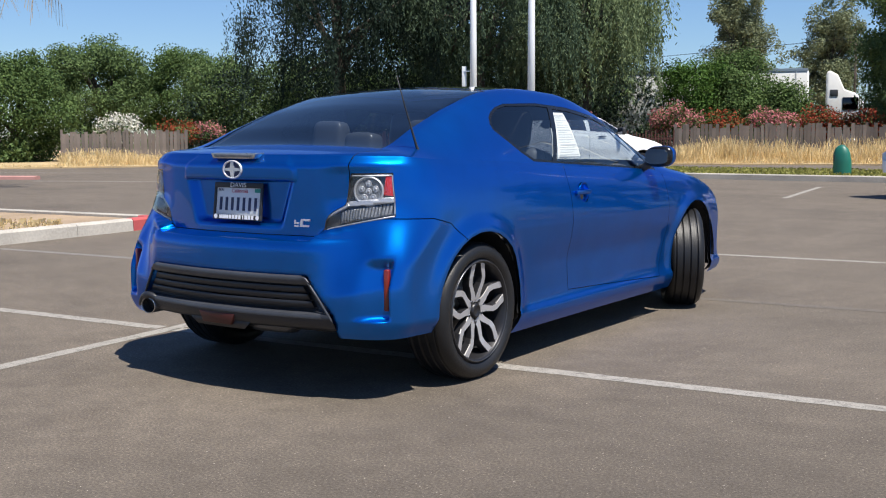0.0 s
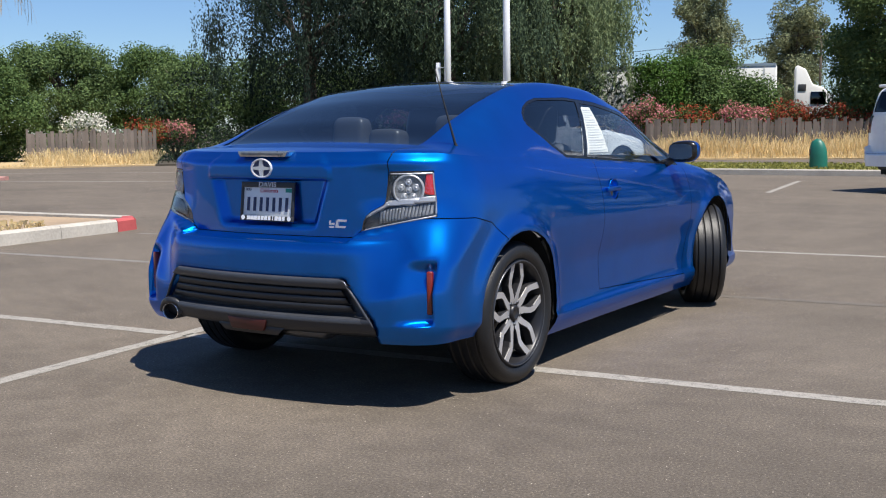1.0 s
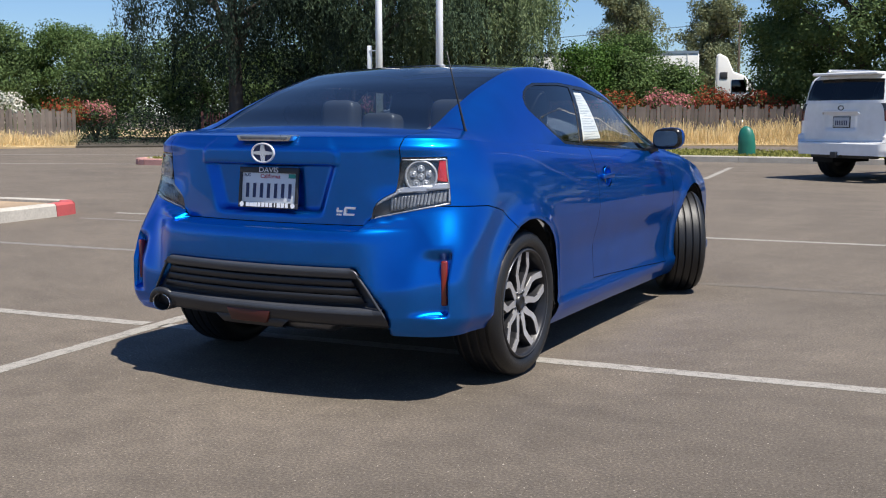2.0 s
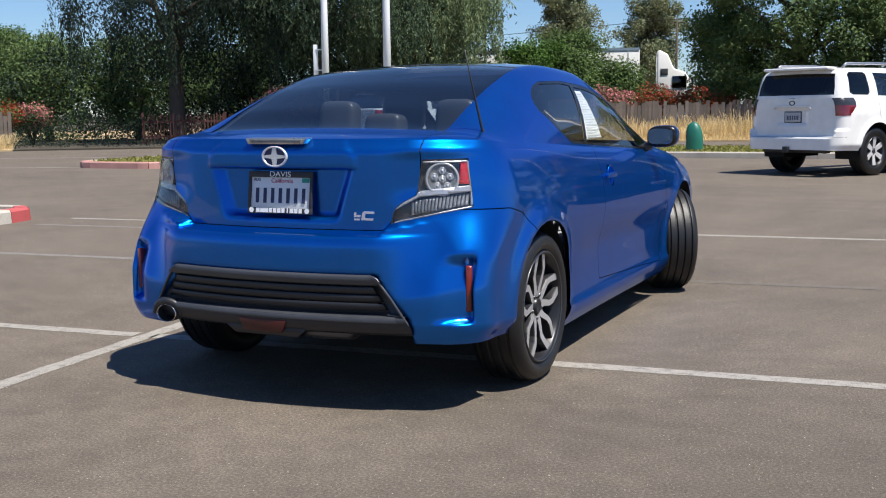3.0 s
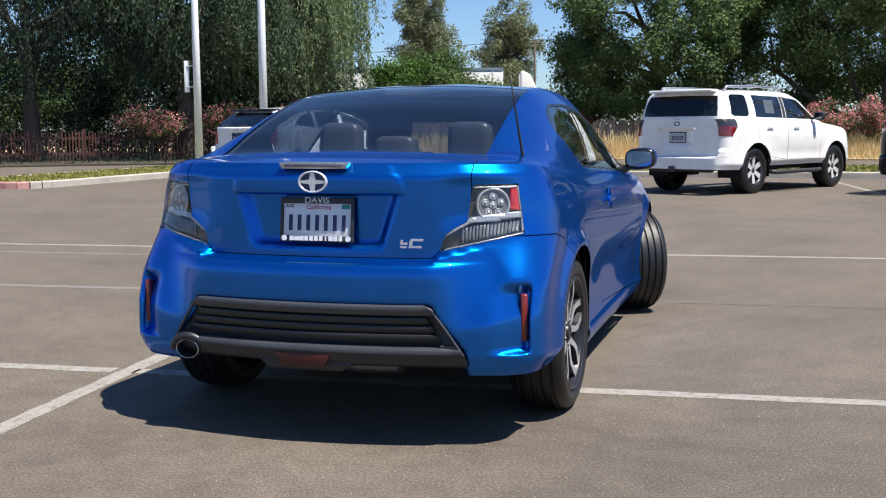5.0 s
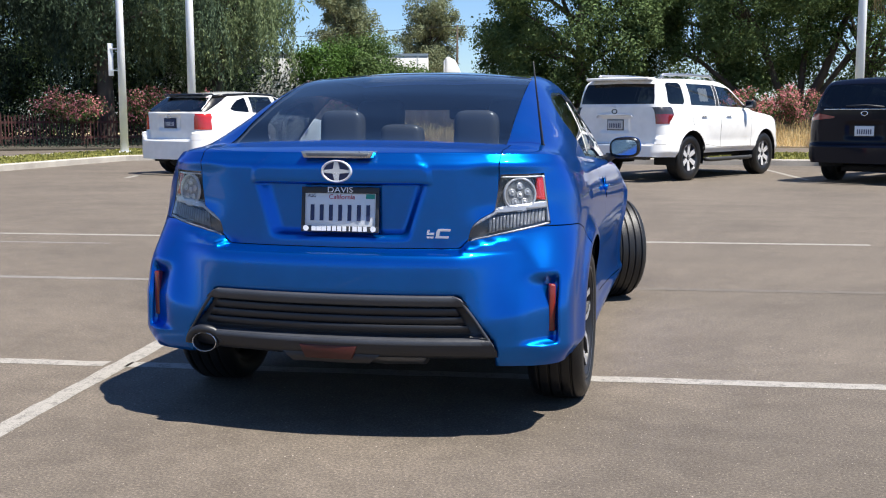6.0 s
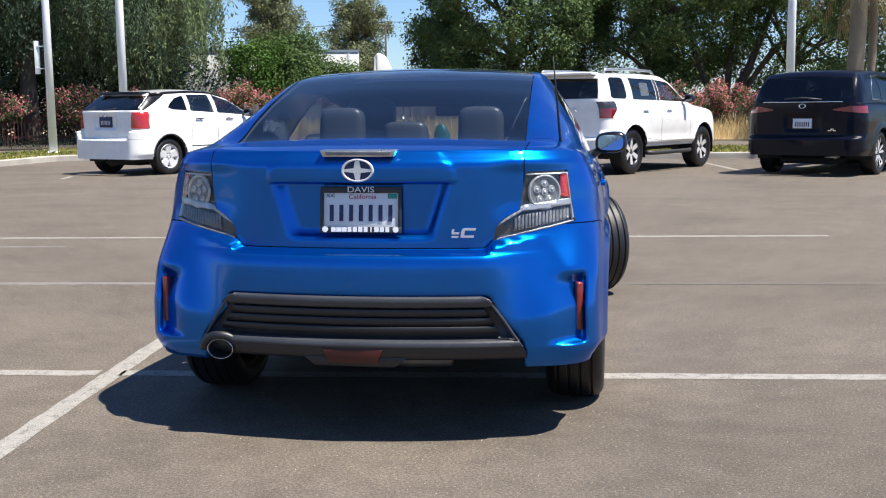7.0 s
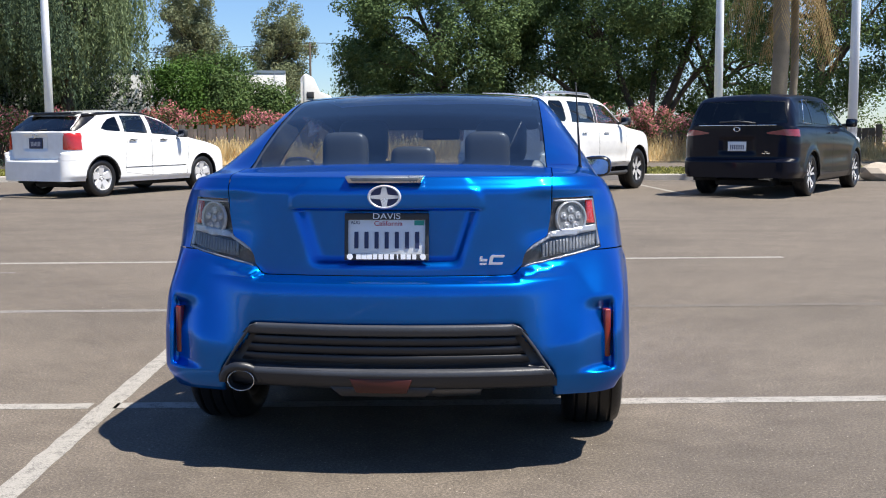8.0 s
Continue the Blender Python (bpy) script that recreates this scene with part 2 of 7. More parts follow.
def cut_faces(bm, poly, axis, keep, gap=0.0):
    """Cuts a convex outline into the faces that pass keep, and gives the faces inside it. gap: width of a slit left open round it."""
    pick = {"x": (1, 2, 0), "y": (0, 2, 1), "z": (0, 1, 2)}[axis]
    area = sum(p[0] * q[1] - q[0] * p[1] for p, q in zip(poly, poly[1:] + poly[:1]))
    if area < 0:
        poly = poly[::-1]
    lo = [min(p[i] for p in poly) - 0.03 for i in (0, 1)]
    hi = [max(p[i] for p in poly) + 0.03 for i in (0, 1)]

    def near(f):
        c = f.calc_center_median()
        return lo[0] < c[pick[0]] < hi[0] and lo[1] < c[pick[1]] < hi[1] and keep(c, f)

    def inside(f, inset):
        c = f.calc_center_median()
        u, v = c[pick[0]], c[pick[1]]
        for p, q in zip(poly, poly[1:] + poly[:1]):
            e = math.hypot(q[0] - p[0], q[1] - p[1])
            if ((q[0] - p[0]) * (v - p[1]) - (q[1] - p[1]) * (u - p[0])) / e < inset:
                return False
        return True
    for inset in ((0.0, gap) if gap else (0.0,)):
        for p, q in zip(poly, poly[1:] + poly[:1]):
            d = Vector((q[0] - p[0], q[1] - p[1])).normalized()
            no = [0.0, 0.0, 0.0]
            no[pick[0]], no[pick[1]] = d.y, -d.x
            co = [0.0, 0.0, 0.0]
            co[pick[0]], co[pick[1]] = p[0] - d.y * inset, p[1] + d.x * inset
            fs = [f for f in bm.faces if near(f)]
            geom = set(fs) | {e for f in fs for e in f.edges} | {v for f in fs for v in f.verts}
            bmesh.ops.bisect_plane(bm, geom=list(geom), dist=1e-5, plane_co=co, plane_no=no)
    fs = [f for f in bm.faces if near(f)]
    if gap:
        bmesh.ops.delete(bm, geom=[f for f in fs if inside(f, 0.0) and not inside(f, gap)], context="FACES")
    return [f for f in bm.faces if near(f) and inside(f, gap)]


def take(bm, faces):
    """Moves faces out of bm into a bmesh of their own."""
    out = bmesh.new()
    seen = {}
    for f in faces:
        vs = []
        for v in f.verts:
            if v not in seen:
                seen[v] = out.verts.new(v.co)
            vs.append(seen[v])
        out.faces.new(vs)
    bmesh.ops.delete(bm, geom=list(faces), context="FACES")
    return out


def mirrored(bm, keep=True):
    """The other half across x = 0, joined to this one (keep) or alone."""
    out = bm.copy()
    if keep:
        g = bmesh.ops.duplicate(out, geom=out.verts[:] + out.edges[:] + out.faces[:])["geom"]
        vs, fs = [e for e in g if isinstance(e, bmesh.types.BMVert)], [e for e in g if isinstance(e, bmesh.types.BMFace)]
    else:
        vs, fs = out.verts[:], out.faces[:]
    for v in vs:
        v.co.x = -v.co.x
    bmesh.ops.reverse_faces(out, faces=fs)
    if keep:
        bmesh.ops.remove_doubles(out, verts=[v for v in out.verts if abs(v.co.x) < 2e-4], dist=5e-4)
    return out


class Skin:
    """The smooth shape of a shell, for normals on pieces cut from it."""

    def __init__(self, half):
        bm = mirrored(half)
        bm.normal_update()
        bm.verts.index_update()
        self.co = [v.co.copy() for v in bm.verts]
        self.no = [v.normal.copy() for v in bm.verts]
        self.polys = [[v.index for v in f.verts] for f in bm.faces]
        self.tree = BVHTree.FromPolygons(self.co, self.polys)
        bm.free()

    def normal(self, p):
        q, _, i, _ = self.tree.find_nearest(p)
        ids = self.polys[i]
        w = poly_3d_calc([self.co[k] for k in ids], q)
        return sum((self.no[k] * s for k, s in zip(ids, w)), Vector()).normalized()

    def panel(self, name, bm, mat, parent, label="", lift=0.0):
        no = [self.normal(v.co) for v in bm.verts]
        if lift:
            for v, k in zip(bm.verts, no):
                v.co += k * lift
        ob = part(name, bm, mat, parent, label)
        ob.data.normals_split_custom_set_from_vertices(no)
        return ob

# ---- ground, markings, kerbs, road edge ----
def asphalt():
    m, n, l, b = material("asphalt")
    grit, mid, big = noise_tex(n, l, 85, 6, 0.80), noise_tex(n, l, 7, 5, 0.65), noise_tex(n, l, 0.45, 6, 0.65)
    sweep = noise_tex(n, l, 0.8, 4, 0.6, stretch=(0.6, 1.4, 1))
    v = n.new("ShaderNodeTexVoronoi")
    v.inputs["Scale"].default_value = 95
    c = n.new("ShaderNodeTexCoord")
    l.new(c.outputs["Object"], v.inputs["Vector"])
    base = ramp(n, l, grit.outputs[0], [(0.27, (0.036, 0.029, 0.022)), (0.5, (0.119, 0.098, 0.077)), (0.73, (0.285, 0.240, 0.190))])
    base = mix(n, l, "MULTIPLY", 0.55, base, ramp(n, l, mid.outputs[0], [(0.3, 0.72), (0.7, 1.12)]))
    base = mix(n, l, "MULTIPLY", 0.5, base, ramp(n, l, big.outputs[0], [(0.34, 0.62), (0.5, 0.97), (0.66, 1.16)]))
    base = mix(n, l, "MULTIPLY", 0.35, base, ramp(n, l, sweep.outputs[0], [(0.35, 0.72), (0.6, 1.05)]))
    tone = noise_tex(n, l, 1.7, 7, 0.72)
    base = mix(n, l, "MULTIPLY", 0.42, base, ramp(n, l, tone.outputs[0], [(0.36, (0.70, 0.66, 0.62)), (0.52, (1.0, 0.99, 0.97)), (0.68, (1.16, 1.13, 1.10))]))
    # darker round area beside the bay, its rim broken up by noise
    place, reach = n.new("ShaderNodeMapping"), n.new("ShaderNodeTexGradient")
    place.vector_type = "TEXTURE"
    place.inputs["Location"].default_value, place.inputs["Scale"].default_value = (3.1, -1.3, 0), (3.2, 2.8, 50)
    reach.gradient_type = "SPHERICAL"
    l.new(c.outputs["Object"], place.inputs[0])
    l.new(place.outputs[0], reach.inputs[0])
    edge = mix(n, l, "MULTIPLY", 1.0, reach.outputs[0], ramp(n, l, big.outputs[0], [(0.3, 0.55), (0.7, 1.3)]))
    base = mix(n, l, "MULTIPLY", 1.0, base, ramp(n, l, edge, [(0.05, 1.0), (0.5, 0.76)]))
    # stone chips of two sizes, and dark pits
    for scale, least, r0, r1, rgb in ((38, 0.86, 0.05, 0.13, (0.56, 0.50, 0.42)), (74, 0.66, 0.07, 0.20, (0.34, 0.295, 0.24)), (52, 0.72, 0.07, 0.20, (0.034, 0.028, 0.023))):
        chip = n.new("ShaderNodeTexVoronoi")
        chip.inputs["Scale"].default_value = scale
        l.new(c.outputs["Object"], chip.inputs["Vector"])
        spot = ramp(n, l, chip.outputs["Distance"], [(r0, 1.0), (r1, 0.0)])
        sep, pick, both = n.new("ShaderNodeSeparateColor"), n.new("ShaderNodeMath"), n.new("ShaderNodeMath")
        pick.operation, both.operation = "GREATER_THAN", "MULTIPLY"
        l.new(chip.outputs["Color"], sep.inputs[0])
        l.new(sep.outputs[0], pick.inputs[0])
        pick.inputs[1].default_value = least
        l.new(spot, both.inputs[0])
        l.new(pick.outputs[0], both.inputs[1])
        base = mix(n, l, "MIX", both.outputs[0], base, rgb)
    l.new(base, b.inputs["Base Color"])
    put(b, Roughness=0.82)
    relief(n, l, b, mix(n, l, "MIX", 0.0, grit.outputs[0], v.outputs["Distance"]), 0.7, 0.006)
    return m


def worn_line(name, rgb):
    m, n, l, b = material(name)
    wear, fine = noise_tex(n, l, 16, 6, 0.75, "Object"), noise_tex(n, l, 150, 3, 0.7)
    col = ramp(n, l, fine.outputs[0], [(0.3, tuple(c * 0.75 for c in rgb)), (0.7, rgb)])
    bare = ramp(n, l, mix(n, l, "MIX", 0.45, wear.outputs[0], fine.outputs[0]), [(0.41, 1.0), (0.51, 0.0)])
    col = mix(n, l, "MIX", bare, col, tuple(c * 0.42 for c in rgb))
    l.new(col, b.inputs["Base Color"])
    put(b, Roughness=0.8)
    relief(n, l, b, fine.outputs[0], 0.4, 0.004)
    return m


ASPHALT = asphalt()
LINE = worn_line("worn_white_paint", (0.325, 0.305, 0.272))
LINE_OLD = worn_line("faded_white_paint", (0.22, 0.205, 0.185))
LINE_FAINT = worn_line("nearly_gone_white_paint", (0.138, 0.119, 0.098))
CONCRETE = plain("kerb_concrete", (0.37, 0.345, 0.305), 0.85, 0, 0.35, 6, 0.4)
RED_KERB = plain("faded_red_kerb_paint", (0.43, 0.23, 0.205), 0.7, 0, 0.3, 8, 0.3)
SOIL = plain("dry_soil", (0.30, 0.22, 0.145), 0.95, 0, 0.35, 5, 0.6)
TURF = plain("sparse_turf", (0.24, 0.225, 0.085), 0.95, 0, 0.4, 6, 0.5)
STRAW_SOIL = plain("straw_ground", (0.42, 0.31, 0.17), 0.95, 0, 0.3, 4, 0.5)
LOT = radians(5.5)


def lot(u, v):
    return (u * math.cos(LOT) - v * math.sin(LOT), u * math.sin(LOT) + v * math.cos(LOT))


def sheet_mesh(poly, z0, z1):
    return prism(poly, z0, z1, "z")


g = bmesh.new()
bmesh.ops.create_grid(g, x_segments=8, y_segments=8, size=700)
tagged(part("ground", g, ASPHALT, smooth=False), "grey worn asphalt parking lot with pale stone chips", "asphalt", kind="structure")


def stripe(a, b, w, mat, label, wobble=0.006):
    """A painted line from a to b with slightly ragged edges, a few millimetres proud of the asphalt."""
    rng = random.Random(str(a))
    d = Vector(b) - Vector(a)
    n = max(2, int(d.length / 0.12))
    side = Vector((-d.y, d.x)).normalized() * w / 2
    rows_ = [[], []]
    for k in range(n + 1):
        p = Vector(a) + d * k / n
        for r, s in ((0, 1), (1, -1)):
            q = p + side * s * (1 + rng.uniform(-wobble, wobble) / w * 2)
            rows_[r].append((q.x, q.y, 0.0018))
    bm = grid_mesh(rows_[::-1])
    bm.normal_update()
    if bm.faces[:][0].normal.z < 0:
        bmesh.ops.reverse_faces(bm, faces=bm.faces[:])
    return tagged(part("parking_line", bm, mat, smooth=False), label, "marking", "painted parking lines", "structure")


WORN = "worn white painted parking line on asphalt"
for v, u0, u1 in ((1.03, -6.25, -1.42), (1.03, -1.31, 3.6), (6.53, -6.25, 3.58)):
    stripe(lot(u0, v), lot(u1, v), 0.10, LINE, WORN)
for v0, v1 in ((-6.0, 10.5), ):
    stripe(lot(-1.335, v0), lot(-1.345, 3.0), 0.10, LINE, WORN)
stripe(lot(-6.2, 5.85), lot(-3.6, 5.83), 0.07, LINE_OLD, "faded white painted line on asphalt")
stripe(lot(-6.3, 3.70), lot(-1.42, 3.70), 0.10, LINE_OLD, "faded white painted line on asphalt")
stripe(lot(-1.3, 3.68), lot(3.4, 3.72), 0.10, LINE_FAINT, "faded white painted line on asphalt")
for a, b in (((-2.95, 20.0), (-2.35, 15.7)), ((2.75, 21.2), (3.35, 17.0)), ((-9.6, 15.9), (-9.4, 15.1)), ((8.3, 20.5), (9.0, 16.5))):
    stripe(a, b, 0.11, LINE, WORN)
for a, b, w in (((-21.3, 13.4), (-15.0, 15.9), 0.14), ((-33.0, 14.5), (-19.5, 20.2), 0.14)):
    stripe(a, b, w, LINE, "white painted road stripe")


def kerb(path, label, mat=CONCRETE, w=0.16, h=0.15, piece=2.4, red=(), red_mat=None):
    """A concrete kerb along a path, in lengths with open joints; its foot sits in the asphalt."""
    base = tagged(new("kerb"), label, "kerb", kind="structure")
    prof = [(-w / 2, -0.05), (-w / 2, h - 0.01), (-w / 2 + 0.012, h), (w / 2 - 0.03, h), (w / 2 - 0.008, h - 0.025), (w / 2, -0.05)]
    left = 0.0
    for i, (p, q) in enumerate(zip(path, path[1:])):
        p, q = Vector(p), Vector(q)
        d = (q - p).normalized()
        out = Vector((d.y, -d.x))
        length = (q - p).length
        k = 0.0
        while k < length - 0.02:
            e = min(length, k + piece)
            bm = bmesh.new()
            ends = []
            for s in (k + (0.006 if k else 0.0), e):
                c = p + d * s
                ends.append([bm.verts.new((c.x + out.x * a, c.y + out.y * a, z)) for a, z in prof])
            for j in range(len(prof) - 1):
                bm.faces.new((ends[0][j], ends[0][j + 1], ends[1][j + 1], ends[1][j]))
            bm.faces.new(ends[0])
            bm.faces.new(ends[1][::-1])
            bmesh.ops.recalc_face_normals(bm, faces=bm.faces[:])
            part("kerb_stone", bm, (red_mat or RED_KERB) if i in red else mat, base, "faded red painted kerb" if i in red else "", False)
            k = e
    return base


def arc(cx, cy, r, a0, a1, n=7):
    return [(cx + r * math.cos(radians(a0 + (a1 - a0) * k / n)), cy + r * math.sin(radians(a0 + (a1 - a0) * k / n))) for k in range(n + 1)]


# island beside the parking row: front edge, rounded red corner, far edge
isl = [lot(-6.64, -4.0), lot(-6.64, 5.88), lot(-6.69, 6.22), lot(-6.90, 6.40), lot(-16.0, 6.34)]
kerb(isl, "pale concrete kerb with a red painted corner", red=(1, 2), piece=3.0, red_mat=plain("red_kerb_paint", (0.40, 0.075, 0.075), 0.65, 0, 0.25, 8, 0.3))
tagged(part("planting_bed", sheet_mesh(isl + [lot(-16.0, -4.0)], -0.04, 0.11), SOIL, smooth=False), "bare dry soil in a kerbed island", "soil", kind="structure")
# planter nose by the road and the strip behind the far parking row
kerb([(-27.5, 11.6), (-21.9, 14.1)], "low kerb with faded red paint by the road", RED_KERB, 0.2, 0.10)
nose = [(-16.0, 23.0), (-16.0, 15.9)] + arc(-15.4, 15.9, 0.6, 180, 270, 4) + arc(-14.0, 15.9, 0.6, 270, 360, 4) + [(-13.4, 21.4)] + [(x, y) for x, y in arc(-12.4, 21.6, 1.0, 180, 90, 4)] + [(30.0, 22.6)]
kerb(nose, "long concrete kerb in front of a grass strip", red=(1, 2, 3, 4, 5, 6, 7, 8), piece=3.0)
tagged(part("grass_strip", sheet_mesh(nose + [(30.0, 27.2), (-16.0, 26.2)], -0.04, 0.12), TURF, smooth=False), "thin dry turf strip behind the kerb", "grass", kind="structure")

EYE0 = Vector((2.4, -3.6))
FENCE = [(-41.0, 12.5), (-33.2, 23.0), (-30.2, 26.8), (-23.8, 31.6), (-13.6, 37.4), (-6.8, 39.6), (3.0, 40.2), (18.0, 39.5), (34.0, 38.0)]


def toward(p, k):
    q = EYE0 + (Vector(p) - EYE0) * k
    return (q.x, q.y)


verge = [toward(p, 0.905) for p in FENCE] + [toward(p, 1.9) for p in FENCE[::-1]]
tagged(part("verge", sheet_mesh(verge, -0.05, 0.05), STRAW_SOIL, smooth=False), "dry straw-coloured verge along the road", "verge", kind="structure")
# dark sheet over the straw verge, painting in the shade of the weeping trees
SHADE_SOIL = plain("shade_toned_soil", (0.050, 0.042, 0.030), 0.95, 0, 0.4, 6, 0.6)
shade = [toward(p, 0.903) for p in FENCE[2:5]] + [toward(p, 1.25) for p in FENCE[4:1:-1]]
tagged(part("shaded_verge", sheet_mesh(shade, -0.04, 0.056), SHADE_SOIL, smooth=False), "verge under the weeping trees with their shade painted in", "verge", kind="structure")

# ---- vehicle shells ----
def lower_shell(levels, bot, belt, rear, half, front, press=None, rx=0.2, ry=0.28, yf=4.1, n=(56, 18, 180, 10, 10)):
    """Right half of a car's flanks, tail and nose below the windows: rows from the sill up, columns from the tail's middle round to the nose's."""
    rows = []
    for v in levels:
        def zz(y):
            b = bot(y)
            return b + (belt(y) - b) * v
        row = []
        zr = zz(0.1)
        rx_, ry_ = (rx(zr), ry(zr)) if callable(rx) else (rx, ry)
        yc = rear(0.7, zr) + ry_
        w = half(yc, zz(yc))
        xr = w - rx_
        for k in range(n[0]):
            x = xr * k / n[0]
            row.append((x, rear(x, zr), zr))
        p0, p1, p2 = (xr, rear(xr, zr)), (w, rear(w, zr) + 0.02), (w, yc)
        for k in range(n[1]):
            t = k / n[1]
            x = p0[0] * (1 - t) ** 2 + 2 * p1[0] * t * (1 - t) + p2[0] * t * t
            y = p0[1] * (1 - t) ** 2 + 2 * p1[1] * t * (1 - t) + p2[1] * t * t
            row.append((x, y, zz(y)))
        for k in range(n[2]):
            y = yc + (yf - yc) * k / n[2]
            row.append((half(y, zz(y)), y, zz(y)))
        w = half(yf, zz(yf))
        zf = zz(4.3)
        p0, p1, p2 = (w, yf), (w, front(w, zf)), (w - 0.28, front(w - 0.28, zf))
        for k in range(n[3]):
            t = k / n[3]
            x = p0[0] * (1 - t) ** 2 + 2 * p1[0] * t * (1 - t) + p2[0] * t * t
            y = p0[1] * (1 - t) ** 2 + 2 * p1[1] * t * (1 - t) + p2[1] * t * t
            row.append((x, y, zz(y)))
        for k in range(n[4] + 1):
            x = (w - 0.28) * (1 - k / n[4])
            row.append((x, front(x, zf), zf))
        if press:
            row = [(x, y + press(x, z) * (1 - sstep(0.28, 0.42, y)), z) for x, y, z in row]
        rows.append(row)
    return rows


def upper_shell(ys, outline, belt, edge_x, edge_z, ridge, bulge, n=(26, 22), soft=3):
    """Right half of deck, glasshouse, roof and bonnet: rows along the car, columns from the middle to the belt line."""
    oy, ox = [p[1] for p in outline], [p[0] for p in outline]
    top = max(range(len(oy)), key=lambda i: oy[i])
    oy, ox = oy[:top + 1], ox[:top + 1]
    rows = []
    for y in ys:
        xb, zb = float(np.interp(y, oy, ox)), belt(y)
        xe, ze, zr = min(edge_x(y), xb * 0.86), edge_z(y), ridge(y)
        pts = []
        for k in range(n[0]):
            a = k / n[0]
            pts.append((xe * a, ze + (zr - ze) * (1 - a * a)))
        d = Vector((xb - xe, zb - ze))
        out = Vector((-d.y, d.x)).normalized()
        if out.x < 0:
            out = -out
        for k in range(n[1] + 1):
            t = k / n[1]
            q = Vector((xe, ze)) + d * t + out * (bulge(y) * 4 * t * (1 - t))
            pts.append((q.x, q.y))
        for _ in range(soft):
            pts = [pts[0]] + [((a[0] + 2 * b[0] + c[0]) / 4, (a[1] + 2 * b[1] + c[1]) / 4) for a, b, c in zip(pts, pts[1:], pts[2:])] + [pts[-1]]
        pts[0] = (0.0, pts[0][1])
        rows.append([(x, y, z) for x, z in pts])
    return rows


def disc(cy, cz, r, n=30):
    return [(cy + r * math.cos(k * math.tau / n), cz + r * math.sin(k * math.tau / n)) for k in range(n)]


def tyre_mesh(radius, width, rim, grooves=4, n=56):
    h = width / 2
    prof = [(-h * 0.8, rim), (-h, rim + 0.02), (-h * 1.04, (rim + radius) / 2), (-h * 0.97, radius - 0.022), (-h * 0.84, radius - 0.006)]
    step = 1.6 * h / grooves
    for k in range(grooves):
        a = -0.8 * h + step * (k + 0.5)
        w = 0.0045
        prof += [(a - w - 0.006, radius), (a - w - 0.0015, radius), (a - w - 0.0005, radius - 0.001), (a - w, radius - 0.009), (a + w, radius - 0.009), (a + w + 0.0005, radius - 0.001), (a + w + 0.0015, radius), (a + w + 0.006, radius)]
    prof += [(h * 0.84, radius - 0.006), (h * 0.97, radius - 0.022), (h * 1.04, (rim + radius) / 2), (h, rim + 0.02), (h * 0.8, rim)]
    bm = lathe(prof, n)
    # shoulder sipes, cut as shallow steps round the tread edge
    for v in bm.verts:
        r = math.hypot(v.co.y, v.co.z)
        if radius - 0.01 < r < radius - 0.003 and abs(v.co.x) > h * 0.8:
            k = round(math.atan2(v.co.z, v.co.y) / math.tau * n)
            if k % 2:
                s = (r - 0.006) / r
                v.co.y *= s
                v.co.z *= s
    return bm


def twin_spoke_mesh(r0, r1, a, side, w, x, thick):
    """One bar of a twin spoke: it leaves the hub, bends at an elbow and runs on to the rim."""
    bm = bmesh.new()
    u, d = Vector((0, math.cos(a), math.sin(a))), Vector((0, -math.sin(a), math.cos(a))) * side
    line = [(r0, 0.012, 1.3), (r0 + (r1 - r0) * 0.20, 0.024, 1.1), (r0 + (r1 - r0) * 0.46, 0.052, 0.95), (r0 + (r1 - r0) * 0.60, 0.054, 0.95), (r1 - 0.010, 0.036, 1.1)]
    vs = []
    for i, (r, o, k) in enumerate(line):
        c, wk, xx = u * r + d * o, w * k, x - 0.014 + 0.020 * i / 4
        vs.append([bm.verts.new(c + d * q + Vector((e, 0, 0))) for q, e in ((wk * 1.3, xx - thick), (wk, xx - 0.004), (wk - 0.003, xx), (0.003 - wk, xx), (-wk, xx - 0.004), (-wk * 1.3, xx - thick))])
    for p, q in zip(vs, vs[1:]):
        for k in range(5):
            bm.faces.new((p[k], q[k], q[k + 1], p[k + 1])).material_index = 0 if k == 2 else 1
    bmesh.ops.recalc_face_normals(bm, faces=bm.faces[:])
    return bm


def spoke_mesh(r0, r1, a0, a1, w0, w1, x, thick):
    """One spoke from the hub to the rim, outer face chamfered."""
    bm = bmesh.new()
    rows = []
    for t in (0.0, 0.33, 0.66, 1.0):
        r, a, w = r0 + (r1 - r0) * t, a0 + (a1 - a0) * t, w0 + (w1 - w0) * t
        c, d = Vector((0, math.cos(a) * r, math.sin(a) * r)), Vector((0, -math.sin(a), math.cos(a)))
        xx = x - 0.012 * (1 - t) + 0.006 * t
        rows.append([c + d * (w * 1.25) + Vector((xx - thick, 0, 0)), c + d * w + Vector((xx - 0.004, 0, 0)), c + d * (w - 0.004) + Vector((xx, 0, 0)),
                     c - d * (w - 0.004) + Vector((xx, 0, 0)), c - d * w + Vector((xx - 0.004, 0, 0)), c - d * (w * 1.25) + Vector((xx - thick, 0, 0))])
    vs = [[bm.verts.new(p) for p in row] for row in rows]
    for a, b in zip(vs, vs[1:]):
        for k in range(5):
            f = bm.faces.new((a[k], b[k], b[k + 1], a[k + 1]))
            f.material_index = 0 if k == 2 else 1
    bmesh.ops.recalc_face_normals(bm, faces=bm.faces[:])
    return bm


